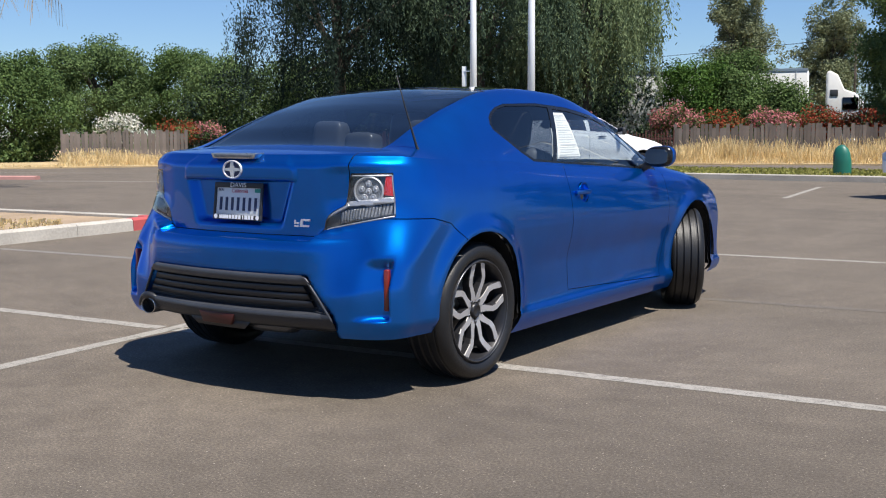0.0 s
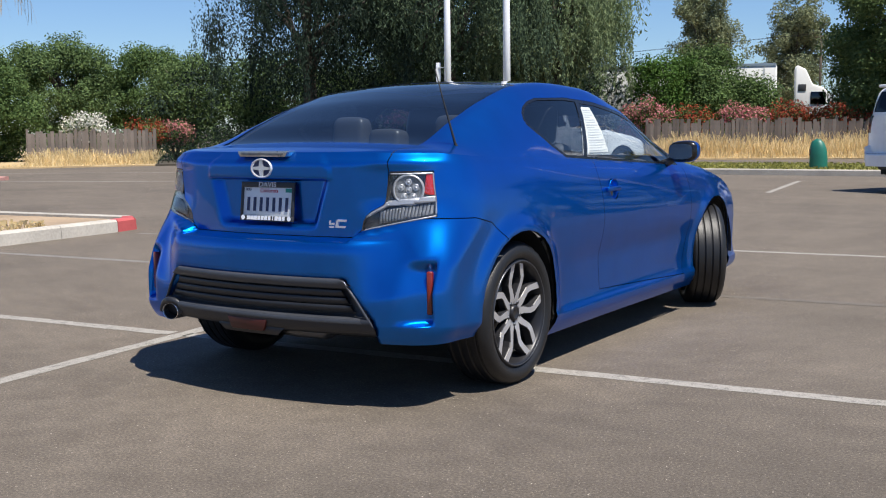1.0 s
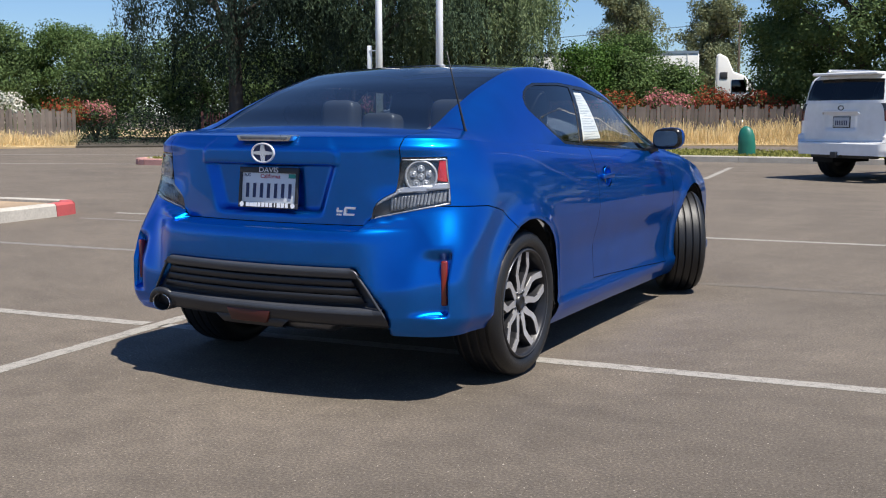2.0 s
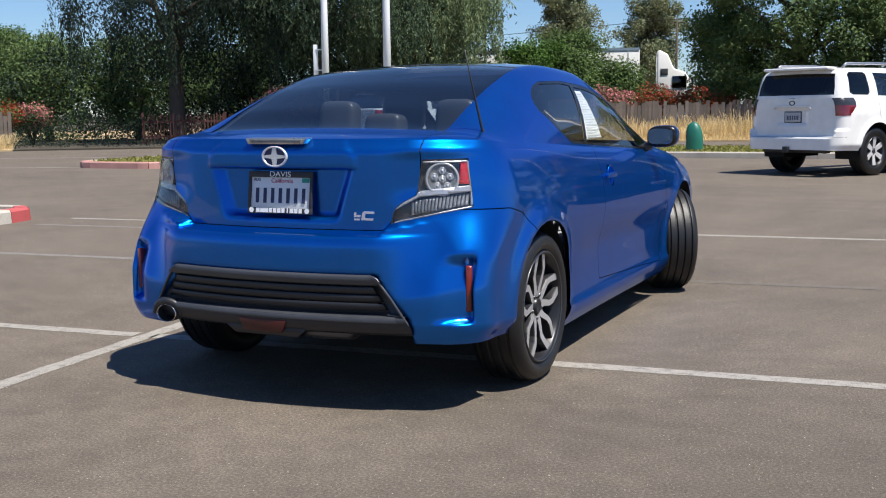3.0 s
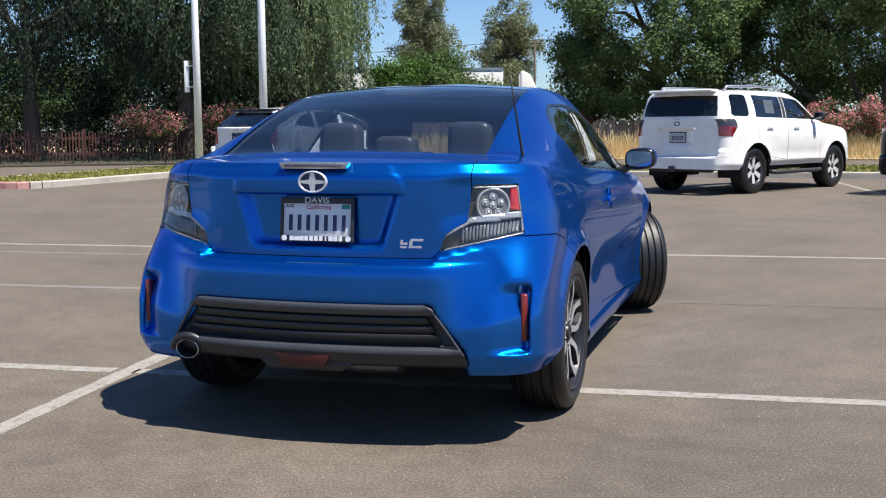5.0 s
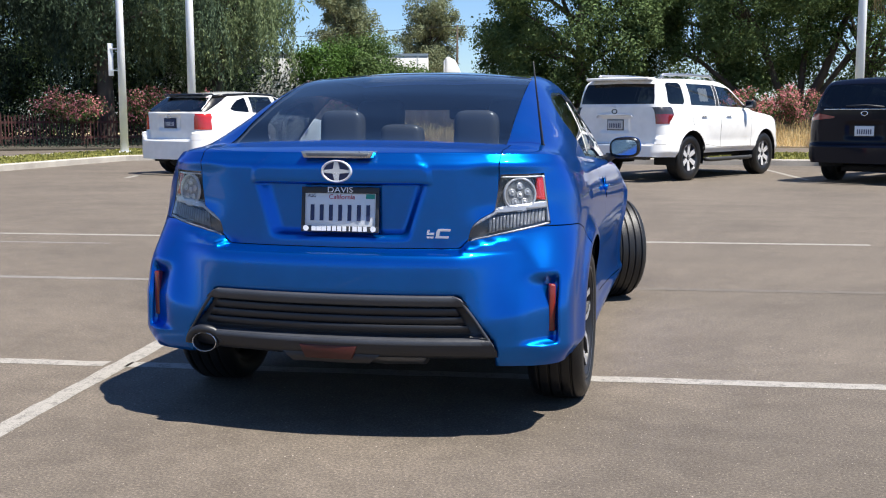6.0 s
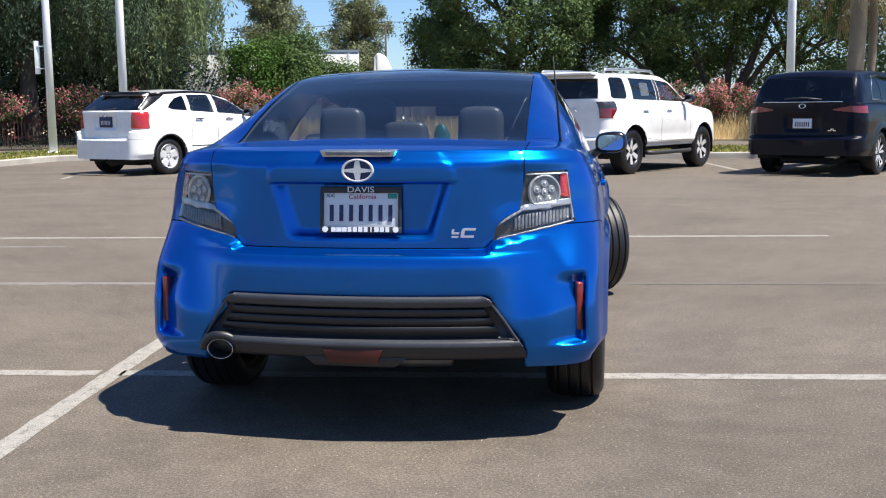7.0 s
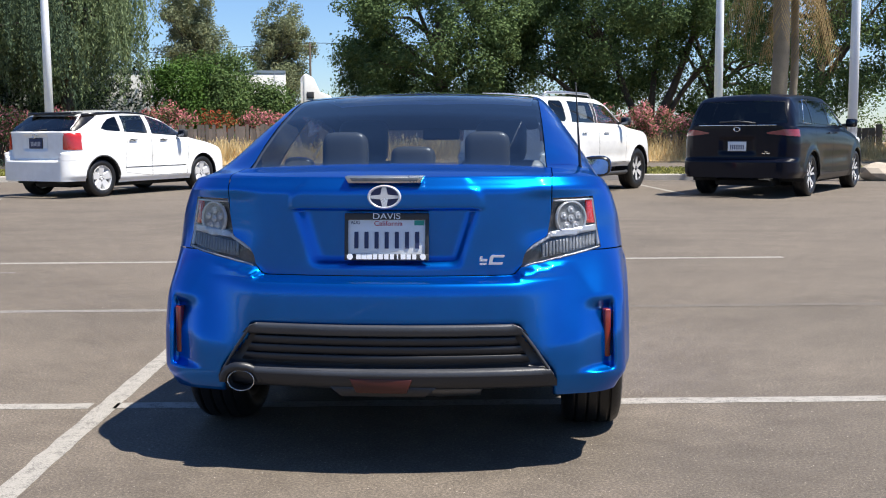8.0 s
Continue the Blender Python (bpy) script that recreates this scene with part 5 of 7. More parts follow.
suv = vehicle("off_roader", pose(-0.20, 15.96, 0, 0, 0, -29.45), "white four-door off-roader with roof rails parked at the kerb", dict(
    ear=0.12, size=1.05, length=4.82, half=0.955, tail=0.13, bow=0.10, bumper_top=0.66, tuck=0.075, paint=WHITE_PAINT,
    belt=curve([(0.0, 1.275), (1.0, 1.27), (3.3, 1.225), (3.6, 1.19), (4.4, 1.10), (4.82, 0.90)]),
    bot=curve([(0.0, 0.44), (0.8, 0.42), (1.6, 0.47), (3.2, 0.47), (4.0, 0.45), (4.8, 0.42)]),
    edge_x=curve([(0.1, 0.76), (0.3, 0.735), (1.0, 0.725), (2.6, 0.70), (3.2, 0.70), (3.7, 0.78), (4.8, 0.72)]),
    edge_z=curve([(0.13, 1.277), (0.18, 1.40), (0.25, 1.55), (0.32, 1.68), (0.40, 1.725), (0.7, 1.75), (1.5, 1.76), (2.4, 1.745), (2.8, 1.66), (3.2, 1.46), (3.6, 1.21), (4.3, 1.12), (4.85, 0.91)]),
    ridge=curve([(0.13, 1.28), (0.18, 1.42), (0.25, 1.58), (0.32, 1.72), (0.40, 1.77), (0.7, 1.79), (1.5, 1.80), (2.4, 1.785), (2.8, 1.70), (3.2, 1.50), (3.6, 1.25), (4.3, 1.16), (4.85, 0.92)]),
    bulge=curve([(0.1, 0.0), (0.6, 0.03), (2.8, 0.03), (3.5, 0.01), (4.8, 0.01)]), flare=0.03, arch=0.075,
    axles=(1.10, 3.89), tyre=(0.400, 0.265, 0.240), spokes=(6, 0.0, 0.036, 0.050), wheel_mat=SILVER_WHEEL,
    rear_glass=[(-0.05, 1.325), (0.74, 1.325), (0.73, 1.46), (0.68, 1.665), (-0.05, 1.68)],
    screen=[(-0.05, 2.66), (0.60, 2.62), (0.70, 3.45), (-0.05, 3.52)],
    windows=[([(0.44, 1.36), (0.52, 1.325), (0.92, 1.32), (0.97, 1.36), (0.96, 1.66), (0.90, 1.69), (0.54, 1.69), (0.47, 1.65)], GLASS_DARK, "quarter_window"),
             ([(1.19, 1.31), (2.07, 1.295), (2.07, 1.67), (1.17, 1.685)], GLASS_REAR, "side_window"),
             ([(2.20, 1.293), (3.28, 1.265), (3.10, 1.40), (2.72, 1.62), (2.20, 1.665)], GLASS_SIDE, "side_window"),
             ([(2.085, 1.29), (2.185, 1.288), (2.185, 1.672), (2.085, 1.675)], BLACK_PLASTIC, "window_pillar")],
    doors=[[(1.58, 0.62), (2.14, 0.56), (2.14, 1.26), (1.16, 1.265), (1.16, 0.98)], [(2.15, 0.56), (3.30, 0.55), (3.34, 1.21), (2.15, 1.26)]],
    lamp_split=1.155, lamp_rear=[(0.785, 0.99), (0.97, 0.99), (0.97, 1.272), (0.80, 1.272), (0.785, 1.25)], lamp_side=[(0.10, 0.995), (0.40, 1.03), (0.52, 1.14), (0.52, 1.272), (0.10, 1.272)],
    lamp_mat=plain("dark_red_lamp", (0.16, 0.012, 0.014), 0.12, 0, 0.4, 30, 0.1, 1.0), lamp_label="dark red and clear tail lamp",
    plate_z=0.97, plate_recess=True, plate_mat=PRINT, badge_z=1.20, badge_mat=BLACK_PLASTIC, handles=(1.55, 2.45), handle_z=1.12, mirror=(3.12, 1.33), mirror_mat=BLACK_PLASTIC))
part("tailgate_spoiler", boxes(((0, 0.29, 1.752), (1.26, 0.26, 0.05)), bevel=0.02), WHITE_PAINT, suv, m=pose(0, 0, 0, 0, 0, 0))
for s in (-1, 1):
    rail = part("roof_rail", tube([(s * 0.64, 0.55, 1.765), (s * 0.64, 0.62, 1.825), (s * 0.64, 1.5, 1.84), (s * 0.64, 2.25, 1.825), (s * 0.64, 2.35, 1.76)], 0.024, 8), SATIN, suv, "silver roof rail")
    part("side_step", tube([(s * 0.93, 1.62, 0.36), (s * 0.97, 1.75, 0.35), (s * 0.97, 3.2, 0.35), (s * 0.93, 3.35, 0.36)], 0.038, 8), BLACK_PLASTIC, suv, "black tubular side step")
part("tow_hitch", boxes(((0, 0.05, 0.44), (0.12, 0.16, 0.10)), bevel=0.01), BLACK_PLASTIC, suv)
part("lower_bumper", boxes(((0, 0.26, 0.44), (1.25, 0.14, 0.12)), bevel=0.02), BLACK_PLASTIC, suv)
part("garnish", tube([(-0.36, 0.135, 1.10), (-0.33, 0.12, 1.145), (0.33, 0.12, 1.145), (0.36, 0.135, 1.10)], 0.016, 8), WHITE_PAINT, suv)
part("window_sheet", boxes(((0.0, 0, 0), (0.004, 0.30, 0.24))), PAPER, suv, "white sheet in the side window", False, m=pose(0.80, 1.72, 1.49, 0, -15, 0))

hatch = vehicle("hatchback", pose(-9.069, 16.029, 0, 0, 0, -23.46), "white five-door hatchback with a black spoiler parked at the kerb", dict(
    ear=0.14, size=1.10, length=4.41, half=0.872, tail=0.14, bow=0.14, bumper_top=0.665, tuck=0.07, paint=WHITE_PAINT,
    belt=curve([(0.0, 1.125), (1.0, 1.115), (2.2, 1.055), (3.1, 1.0), (3.5, 0.955), (4.1, 0.82), (4.41, 0.65)]),
    bot=curve([(0.0, 0.30), (0.5, 0.29), (1.2, 0.24), (3.2, 0.24), (4.4, 0.24)]),
    edge_x=curve([(0.1, 0.69), (0.5, 0.645), (1.0, 0.63), (2.4, 0.61), (3.0, 0.645), (3.4, 0.70), (4.4, 0.64)]),
    edge_z=curve([(0.14, 1.127), (0.22, 1.18), (0.40, 1.30), (0.56, 1.405), (0.66, 1.445), (1.0, 1.475), (1.6, 1.50), (2.1, 1.48), (2.5, 1.39), (2.9, 1.20), (3.3, 1.01), (3.9, 0.89), (4.44, 0.66)]),
    ridge=curve([(0.14, 1.13), (0.22, 1.20), (0.40, 1.33), (0.56, 1.44), (0.66, 1.48), (1.0, 1.515), (1.6, 1.545), (2.1, 1.525), (2.5, 1.43), (2.9, 1.24), (3.3, 1.05), (3.9, 0.93), (4.44, 0.67)]),
    bulge=curve([(0.1, 0.0), (0.6, 0.03), (2.6, 0.03), (3.3, 0.01), (4.4, 0.01)]), flare=0.022, arch=0.06,
    axles=(0.86, 3.495), tyre=(0.330, 0.215, 0.215), spokes=(5, 0.0, 0.052, 0.072), wheel_mat=SILVER_WHEEL,
    rear_glass=[(-0.05, 1.155), (0.72, 1.155), (0.685, 1.29), (0.62, 1.415), (-0.05, 1.42)],
    screen=[(-0.05, 2.28), (0.56, 2.20), (0.66, 3.12), (-0.05, 3.2)],
    windows=[([(0.92, 1.20), (1.02, 1.165), (1.38, 1.145), (1.36, 1.42), (1.15, 1.37), (1.0, 1.28)], GLASS_DARK, "quarter_window"),
             ([(1.47, 1.14), (2.07, 1.105), (2.03, 1.44), (1.47, 1.435)], GLASS_SIDE, "side_window"),
             ([(2.17, 1.10), (3.08, 1.045), (2.98, 1.12), (2.62, 1.315), (2.14, 1.44)], GLASS_SIDE, "side_window"),
             ([(0.25, 1.155), (0.36, 1.155), (1.02, 1.47), (0.60, 1.42)], GLOSS_BLACK, "pillar_trim")],
    doors=[[(1.28, 0.42), (2.08, 0.33), (2.10, 1.05), (1.42, 1.085), (1.42, 0.80)], [(2.09, 0.33), (3.02, 0.33), (3.12, 0.99), (2.11, 1.05)]],
    lamp_rear=[(0.625, 0.835), (0.90, 0.835), (0.90, 1.122), (0.665, 1.122), (0.635, 1.06)], lamp_side=[(0.10, 0.835), (0.33, 0.86), (0.43, 1.05), (0.44, 1.122), (0.10, 1.122)],
    lamp_mat=RED_LENS, lamp_label="large bright red tail lamp", rear_pane=GLASS_REAR, wheel_dark=SILVER_WHEEL, plate_mat=NAVY, ink=PRINT,
    plate_z=0.95, plate_recess=True, badge_z=1.075, handles=(1.62, 2.42), handle_z=0.985, handle_mat=BLACK_PLASTIC, mirror=(2.86, 1.10), mirror_mat=BLACK_PLASTIC))
part("spoiler", boxes(((0, 0.62, 1.468), (1.10, 0.26, 0.04)), bevel=0.02), GLOSS_BLACK, hatch, "black roof spoiler", m=pose(0, 0, 0))
for s in (-1, 1):
    part("roof_trim", tube([(s * 0.655, 0.62, 1.43), (s * 0.645, 1.0, 1.462), (s * 0.632, 1.6, 1.487), (s * 0.625, 2.1, 1.468), (s * 0.63, 2.45, 1.39)], [0.03, 0.028, 0.022, 0.018, 0.010], 8), GLOSS_BLACK, hatch, "black roof edge trim")
    part("side_moulding", boxes(((s * 0.868, 2.2, 0.50), (0.012, 1.6, 0.018)), bevel=0.003), BLACK_PLASTIC, hatch)
    part("arch_trim", tube([(s * 0.885, 0.86 + 0.40 * math.cos(a), 0.33 + 0.40 * math.sin(a)) for a in [math.pi * (0.03 + 0.94 * k / 14) for k in range(15)]], 0.014, 6), BLACK_PLASTIC, hatch)
part("rear_wiper", tube([(-0.05, 0.17, 1.165), (0.25, 0.19, 1.185)], 0.010, 6), BLACK_PLASTIC, hatch)

van = vehicle("minivan", pose(4.058, 15.839, 0, 0, 0, -29.0), "black minivan with thin red tail lamps parked at the kerb", dict(
    size=1.08, length=5.16, half=0.985, tail=0.12, bow=0.13, bumper_top=0.64, tuck=0.08, paint=BLACK_PAINT,
    belt=curve([(0.0, 1.18), (1.0, 1.18), (3.2, 1.12), (3.8, 1.07), (4.5, 0.96), (5.16, 0.72)]),
    bot=curve([(0.0, 0.34), (0.6, 0.32), (1.6, 0.25), (3.8, 0.25), (5.1, 0.26)]),
    edge_x=curve([(0.1, 0.82), (0.4, 0.75), (1.0, 0.72), (2.8, 0.69), (3.5, 0.72), (3.9, 0.80), (5.1, 0.7)]),
    edge_z=curve([(0.13, 1.182), (0.20, 1.29), (0.32, 1.46), (0.44, 1.59), (0.55, 1.645), (0.9, 1.675), (1.8, 1.695), (2.6, 1.675), (3.0, 1.59), (3.5, 1.34), (3.9, 1.10), (4.6, 0.95), (5.2, 0.73)]),
    ridge=curve([(0.13, 1.185), (0.20, 1.31), (0.32, 1.49), (0.44, 1.63), (0.55, 1.69), (0.9, 1.72), (1.8, 1.74), (2.6, 1.72), (3.0, 1.63), (3.5, 1.38), (3.9, 1.14), (4.6, 0.99), (5.2, 0.74)]),
    bulge=curve([(0.1, 0.0), (0.7, 0.03), (3.0, 0.03), (3.9, 0.01), (5.1, 0.01)]), flare=0.022, arch=0.055,
    axles=(1.10, 4.16), tyre=(0.355, 0.235, 0.25), spokes=(5, 0.24, 0.022, 0.022), wheel_mat=SILVER_WHEEL,
    rear_glass=[(-0.05, 1.225), (0.80, 1.225), (0.77, 1.35), (0.69, 1.585), (-0.05, 1.605)],
    screen=[(-0.05, 2.86), (0.63, 2.78), (0.74, 3.74), (-0.05, 3.82)],
    windows=[([(0.62, 1.24), (1.30, 1.22), (1.30, 1.60), (0.92, 1.60), (0.76, 1.50)], GLASS_DARK, "quarter_window"),
             ([(1.38, 1.22), (2.36, 1.19), (2.36, 1.60), (1.38, 1.61)], GLASS_DARK, "side_window"),
             ([(2.44, 1.19), (3.52, 1.145), (3.36, 1.32), (2.98, 1.53), (2.44, 1.60)], GLASS_SIDE, "side_window")],
    doors=[[(1.58, 0.40), (2.40, 0.36), (2.40, 1.15), (1.35, 1.16), (1.35, 0.85)], [(2.42, 0.36), (3.55, 0.36), (3.62, 1.10), (2.42, 1.15)]],
    lamp_rear=[(0.50, 1.055), (0.99, 1.005), (0.99, 1.125), (0.74, 1.125), (0.48, 1.075)], lamp_side=[(0.12, 1.005), (0.30, 1.04), (0.42, 1.12), (0.12, 1.125)],
    lamp_mat=plain("wine_red_lamp", (0.23, 0.03, 0.035), 0.12, 0, 0.4, 30, 0.1, 1.0), lamp_label="thin wine-red tail lamp",
    plate_z=0.85, plate_recess=True, badge_z=1.13, handles=(2.18, 2.66), handle_z=1.05, mirror=(3.36, 1.23), bumper_mat=BLACK_PAINT))
part("rear_wiper", tube([(-0.30, 0.125, 1.245), (0.02, 0.115, 1.26), (0.30, 0.14, 1.23)], 0.014, 6), BLACK_PLASTIC, van)
part("chrome_line", boxes(((0, 0.115, 1.195), (1.3, 0.012, 0.012)), bevel=0.002), CHROME, van)
for k, (x, z) in enumerate(((0.45, 0.735), (0.52, 0.735), (0.49, 0.76))):
    part("trim_badge", boxes(((x, 0.105 + 0.13 * x * x, z), (0.055, 0.006, 0.014))), CHROME, van, smooth=False)
for s in (-1, 1):
    part("window_brightwork", tube([(s * 0.935, 1.32, 1.212), (s * 0.942, 0.61, 1.232), (s * 0.882, 0.75, 1.50), (s * 0.815, 0.92, 1.612), (s * 0.81, 1.32, 1.62)], 0.008, 6), CHROME, van)

# ---- the white articulated lorry on the road behind the fence ----
TRUCK_WHITE = plain("white_lorry_panels", (0.78, 0.78, 0.77), 0.45, 0, 0.06, 3, 0.05)
lorry = thing("lorry", pose(-11.2, 47.95, 0, 0, 0, 15), "white articulated lorry on the road behind the trees", "lorry")
part("trailer_box", boxes(((-6.6, 0, 2.55), (12.6, 2.5, 2.9)), bevel=0.03), TRUCK_WHITE, lorry, "plain white box trailer")
for z in (1.12, 3.98):
    part("trailer_rail", boxes(((-6.6, -1.255, z), (12.6, 0.03, 0.12))), SATIN, lorry, smooth=False)
for k in range(11):
    part("trailer_post", boxes(((-12.4 + 1.16 * k, -1.256, 2.55), (0.05, 0.02, 2.8))), TRUCK_WHITE, lorry, smooth=False)
MARK = plain("dark_green_print", (0.02, 0.09, 0.08), 0.5, 0, 0.1, 10)
for k in range(8):
    a = math.tau * k / 8
    part("mark_dot", lathe([(-1.272, 0.07 if k % 2 else 0.045), (-1.272, 0.001)], 12, "y"), MARK, lorry, m=pose(-5.6 + 0.24 * math.cos(a), 0, 2.9 + 0.24 * math.sin(a)))
part("mark_bar", boxes(((-4.2, -1.272, 2.9), (1.6, 0.004, 0.16))), MARK, lorry, smooth=False)
cab = bmesh.new()
prism([(0.5, 0.75), (0.5, 3.80), (0.62, 3.92), (1.0, 3.72), (1.3, 3.05), (1.8, 2.88), (2.3, 2.2), (3.8, 1.95), (4.1, 1.6), (4.15, 0.75)], -1.15, 1.15, "y", 0.06, bm=cab)
cab_ob = part("cab", cab, TRUCK_WHITE, lorry, "white bonneted cab with a high roof fairing")
part("cab_window", boxes(((1.55, -1.165, 2.42), (0.66, 0.02, 0.56)), bevel=0.01), GLASS_DARK, cab_ob)
part("cab_screen", boxes(((0, 0, 0), (0.03, 1.9, 0.72)), bevel=0.01), GLASS_DARK, cab_ob, m=pose(2.07, 0, 2.56, 0, -36, 0))
part("cab_vent", boxes(((0.85, -1.162, 2.9), (0.34, 0.02, 0.3)), bevel=0.01), GREY_PLASTIC, cab_ob)
part("cab_mirror", boxes(((2.15, -1.32, 2.35), (0.08, 0.22, 0.5)), bevel=0.02), BLACK_PLASTIC, cab_ob)
part("chassis", boxes(((-4.5, 0, 0.85), (16.5, 0.9, 0.25)), bevel=0.02), DEEP, lorry)
part("fuel_tank", lathe([(-0.6, 0.001), (-0.6, 0.32), (0.6, 0.32), (0.6, 0.001)], 20, "x"), CHROME, lorry, m=pose(1.6, -0.95, 0.62))
for x in (-12.0, -10.8, -0.6, 0.6, 3.3):
    for s in (-1, 1):
        part("truck_tyre", tyre_mesh(0.5, 0.28, 0.28, 4, 32), RUBBER, lorry, m=pose(x, s * 1.0, 0.5, 0, 0, 90))

# ---- planting, fences, poles ----
def leaf_material(name, dark, light, through_=0.25):
    m, n, l, b = material(name)
    geo = n.new("ShaderNodeNewGeometry")
    big = noise_tex(n, l, 0.9, 3)
    col = ramp(n, l, geo.outputs["Random Per Island"], [(0.0, tuple(a * 0.75 + c * 0.25 for a, c in zip(dark, light))), (0.7, tuple(a * 0.55 + c * 0.45 for a, c in zip(dark, light))), (1.0, tuple(a * 0.2 + c * 0.8 for a, c in zip(dark, light)))])
    col = mix(n, l, "MULTIPLY", 0.6, col, ramp(n, l, big.outputs[0], [(0.3, 0.65), (0.7, 1.2)]))
    l.new(col, b.inputs["Base Color"])
    put(b, Roughness=0.7, Specular_IOR_Level=0.15)
    tr, mx = n.new("ShaderNodeBsdfTranslucent"), n.new("ShaderNodeMixShader")
    l.new(col, tr.inputs["Color"])
    mx.inputs[0].default_value = through_
    l.new(b.outputs[0], mx.inputs[1])
    l.new(tr.outputs[0], mx.inputs[2])
    l.new(mx.outputs[0], n["Material Output"].inputs[0])
    return m


LEAF_OAK = leaf_material("oak_leaves", (0.036, 0.073, 0.029), (0.190, 0.268, 0.098))
LEAF_HEDGE = leaf_material("hedge_leaves", (0.034, 0.073, 0.024), (0.152, 0.222, 0.070))
LEAF_WILLOW = leaf_material("weeping_leaves", (0.078, 0.122, 0.064), (0.320, 0.395, 0.195))
# leaves of one weeping tree, thicket, wood and weeds, shade painted into the colour
LEAF_SHADE = leaf_material("shade_toned_leaves", (0.009, 0.018, 0.013), (0.036, 0.060, 0.038), 0.08)
# the weeping leaf again, with partial shade mixed into its colour
LEAF_DROOP = leaf_material("half_shade_leaves", (0.024, 0.045, 0.029), (0.118, 0.168, 0.092), 0.14)
LEAF_GUM = leaf_material("gum_leaves", (0.085, 0.115, 0.066), (0.320, 0.350, 0.200))
LEAF_BRIGHT = leaf_material("bright_leaves", (0.034, 0.085, 0.016), (0.115, 0.205, 0.042))
PINK = leaf_material("pink_blossom", (0.42, 0.10, 0.13), (0.72, 0.34, 0.34))
RED_BLOOM = leaf_material("red_bracts", (0.26, 0.035, 0.022), (0.46, 0.11, 0.05))
WHITE_BLOOM = leaf_material("white_blossom", (0.62, 0.60, 0.52), (0.85, 0.84, 0.78))
STRAW = leaf_material("dry_grass_blades", (0.56, 0.43, 0.21), (0.86, 0.72, 0.45), 0.35)
TURF_BLADE = leaf_material("turf_blades", (0.14, 0.17, 0.04), (0.42, 0.38, 0.13), 0.2)
FROND_DRY = leaf_material("dry_palm_fronds", (0.24, 0.16, 0.07), (0.46, 0.35, 0.18), 0.2)
FROND = leaf_material("palm_fronds", (0.05, 0.07, 0.02), (0.18, 0.18, 0.07), 0.2)
BARK = plain("grey_bark", (0.070, 0.057, 0.045), 0.95, 0, 0.4, 8, 0.8)
PALM_BARK = plain("palm_bark", (0.20, 0.165, 0.13), 0.95, 0, 0.35, 10, 0.8)
FENCE_WOOD = plain("weathered_boards", (0.195, 0.165, 0.145), 0.9, 0, 0.3, 10, 0.5, random_tint=0.4)
FENCE_RED = plain("red_brown_pickets", (0.115, 0.045, 0.038), 0.85, 0, 0.3, 10, 0.4, random_tint=0.4)
GALV = plain("pale_painted_pole", (0.74, 0.76, 0.79), 0.4, 0.05, 0.08, 6, 0.1)


def quads(name, co, mat, parent=None, label=""):
    """A mesh of loose four-cornered leaves from an array (n, 4, 3)."""
    n = len(co)
    me = bpy.data.meshes.new(name)
    me.vertices.add(n * 4)
    me.vertices.foreach_set("co", co.astype(np.float32).ravel())
    me.loops.add(n * 4)
    me.loops.foreach_set("vertex_index", np.arange(n * 4, dtype=np.int32))
    me.polygons.add(n)
    me.polygons.foreach_set("loop_start", np.arange(0, n * 4, 4, dtype=np.int32))
    me.polygons.foreach_set("loop_total", np.full(n, 4, dtype=np.int32))
    me.update()
    me.materials.append(mat)
    ob = new(name, me)
    if parent:
        ob.parent = parent
    if label:
        ob["label"] = label
    return ob


def leaf_array(rng, centres, radii, per, size, droop=0.0, slim=0.5):
    """Leaves scattered through clumps: each a pointed four-cornered blade at a random tilt."""
    out = []
    for c, r in zip(centres, radii):
        n = max(6, int(per * r * r))
        d = rng.normal(size=(n, 3))
        d /= np.linalg.norm(d, axis=1)[:, None]
        p = np.array(c) + d * (r * rng.random(n) ** 0.42)[:, None] * np.array([1, 1, 0.8 + droop])
        if droop:
            p[:, 2] -= droop * r * rng.random(n) ** 2
        a = rng.normal(size=(n, 3))
        a[:, 2] = a[:, 2] * (1 - droop) - droop * 2.2
        a /= np.linalg.norm(a, axis=1)[:, None]
        # blades face outwards and up from their clump, more or less
        face = d * 0.8 + np.array([0, 0, 0.35]) + rng.normal(size=(n, 3)) * 0.55
        b = np.cross(a, face) if droop < 0.3 else np.cross(a, rng.normal(size=(n, 3)))
        b /= np.linalg.norm(b, axis=1)[:, None]
        if droop < 0.3:
            a = np.cross(face, b)
            a /= np.linalg.norm(a, axis=1)[:, None]
        s = (size * rng.uniform(0.6, 1.35, n))[:, None]
        mid = p + a * s * 0.05
        out.append(np.stack([p - a * s * 0.5, mid + b * s * 0.5 * slim, p + a * s * 0.5, mid - b * s * 0.5 * slim], axis=1))
    return np.concatenate(out)


def crown_clumps(rng, centre, size, n, clump, hollow=0.55, gaps=0.0, low=-1.0):
    """Centres of leaf clumps spread through an uneven ellipsoid."""
    cs, rs = [], []
    tries = 0
    while len(cs) < n and tries < n * 20:
        tries += 1
        d = rng.normal(size=3)
        d /= np.linalg.norm(d)
        if d[2] < low:
            continue
        k = rng.uniform(hollow, 1.0) ** 0.6
        q = d * np.array(size) * k * (0.82 + 0.32 * noise.noise(Vector(d * 2.2 + np.array(centre) * 0.37)))
        p = np.array(centre) + q
        if gaps and noise.noise(Vector(p * 0.55)) < gaps - 0.5:
            continue
        cs.append(p)
        rs.append(clump * rng.uniform(0.6, 1.3))
    return cs, rs


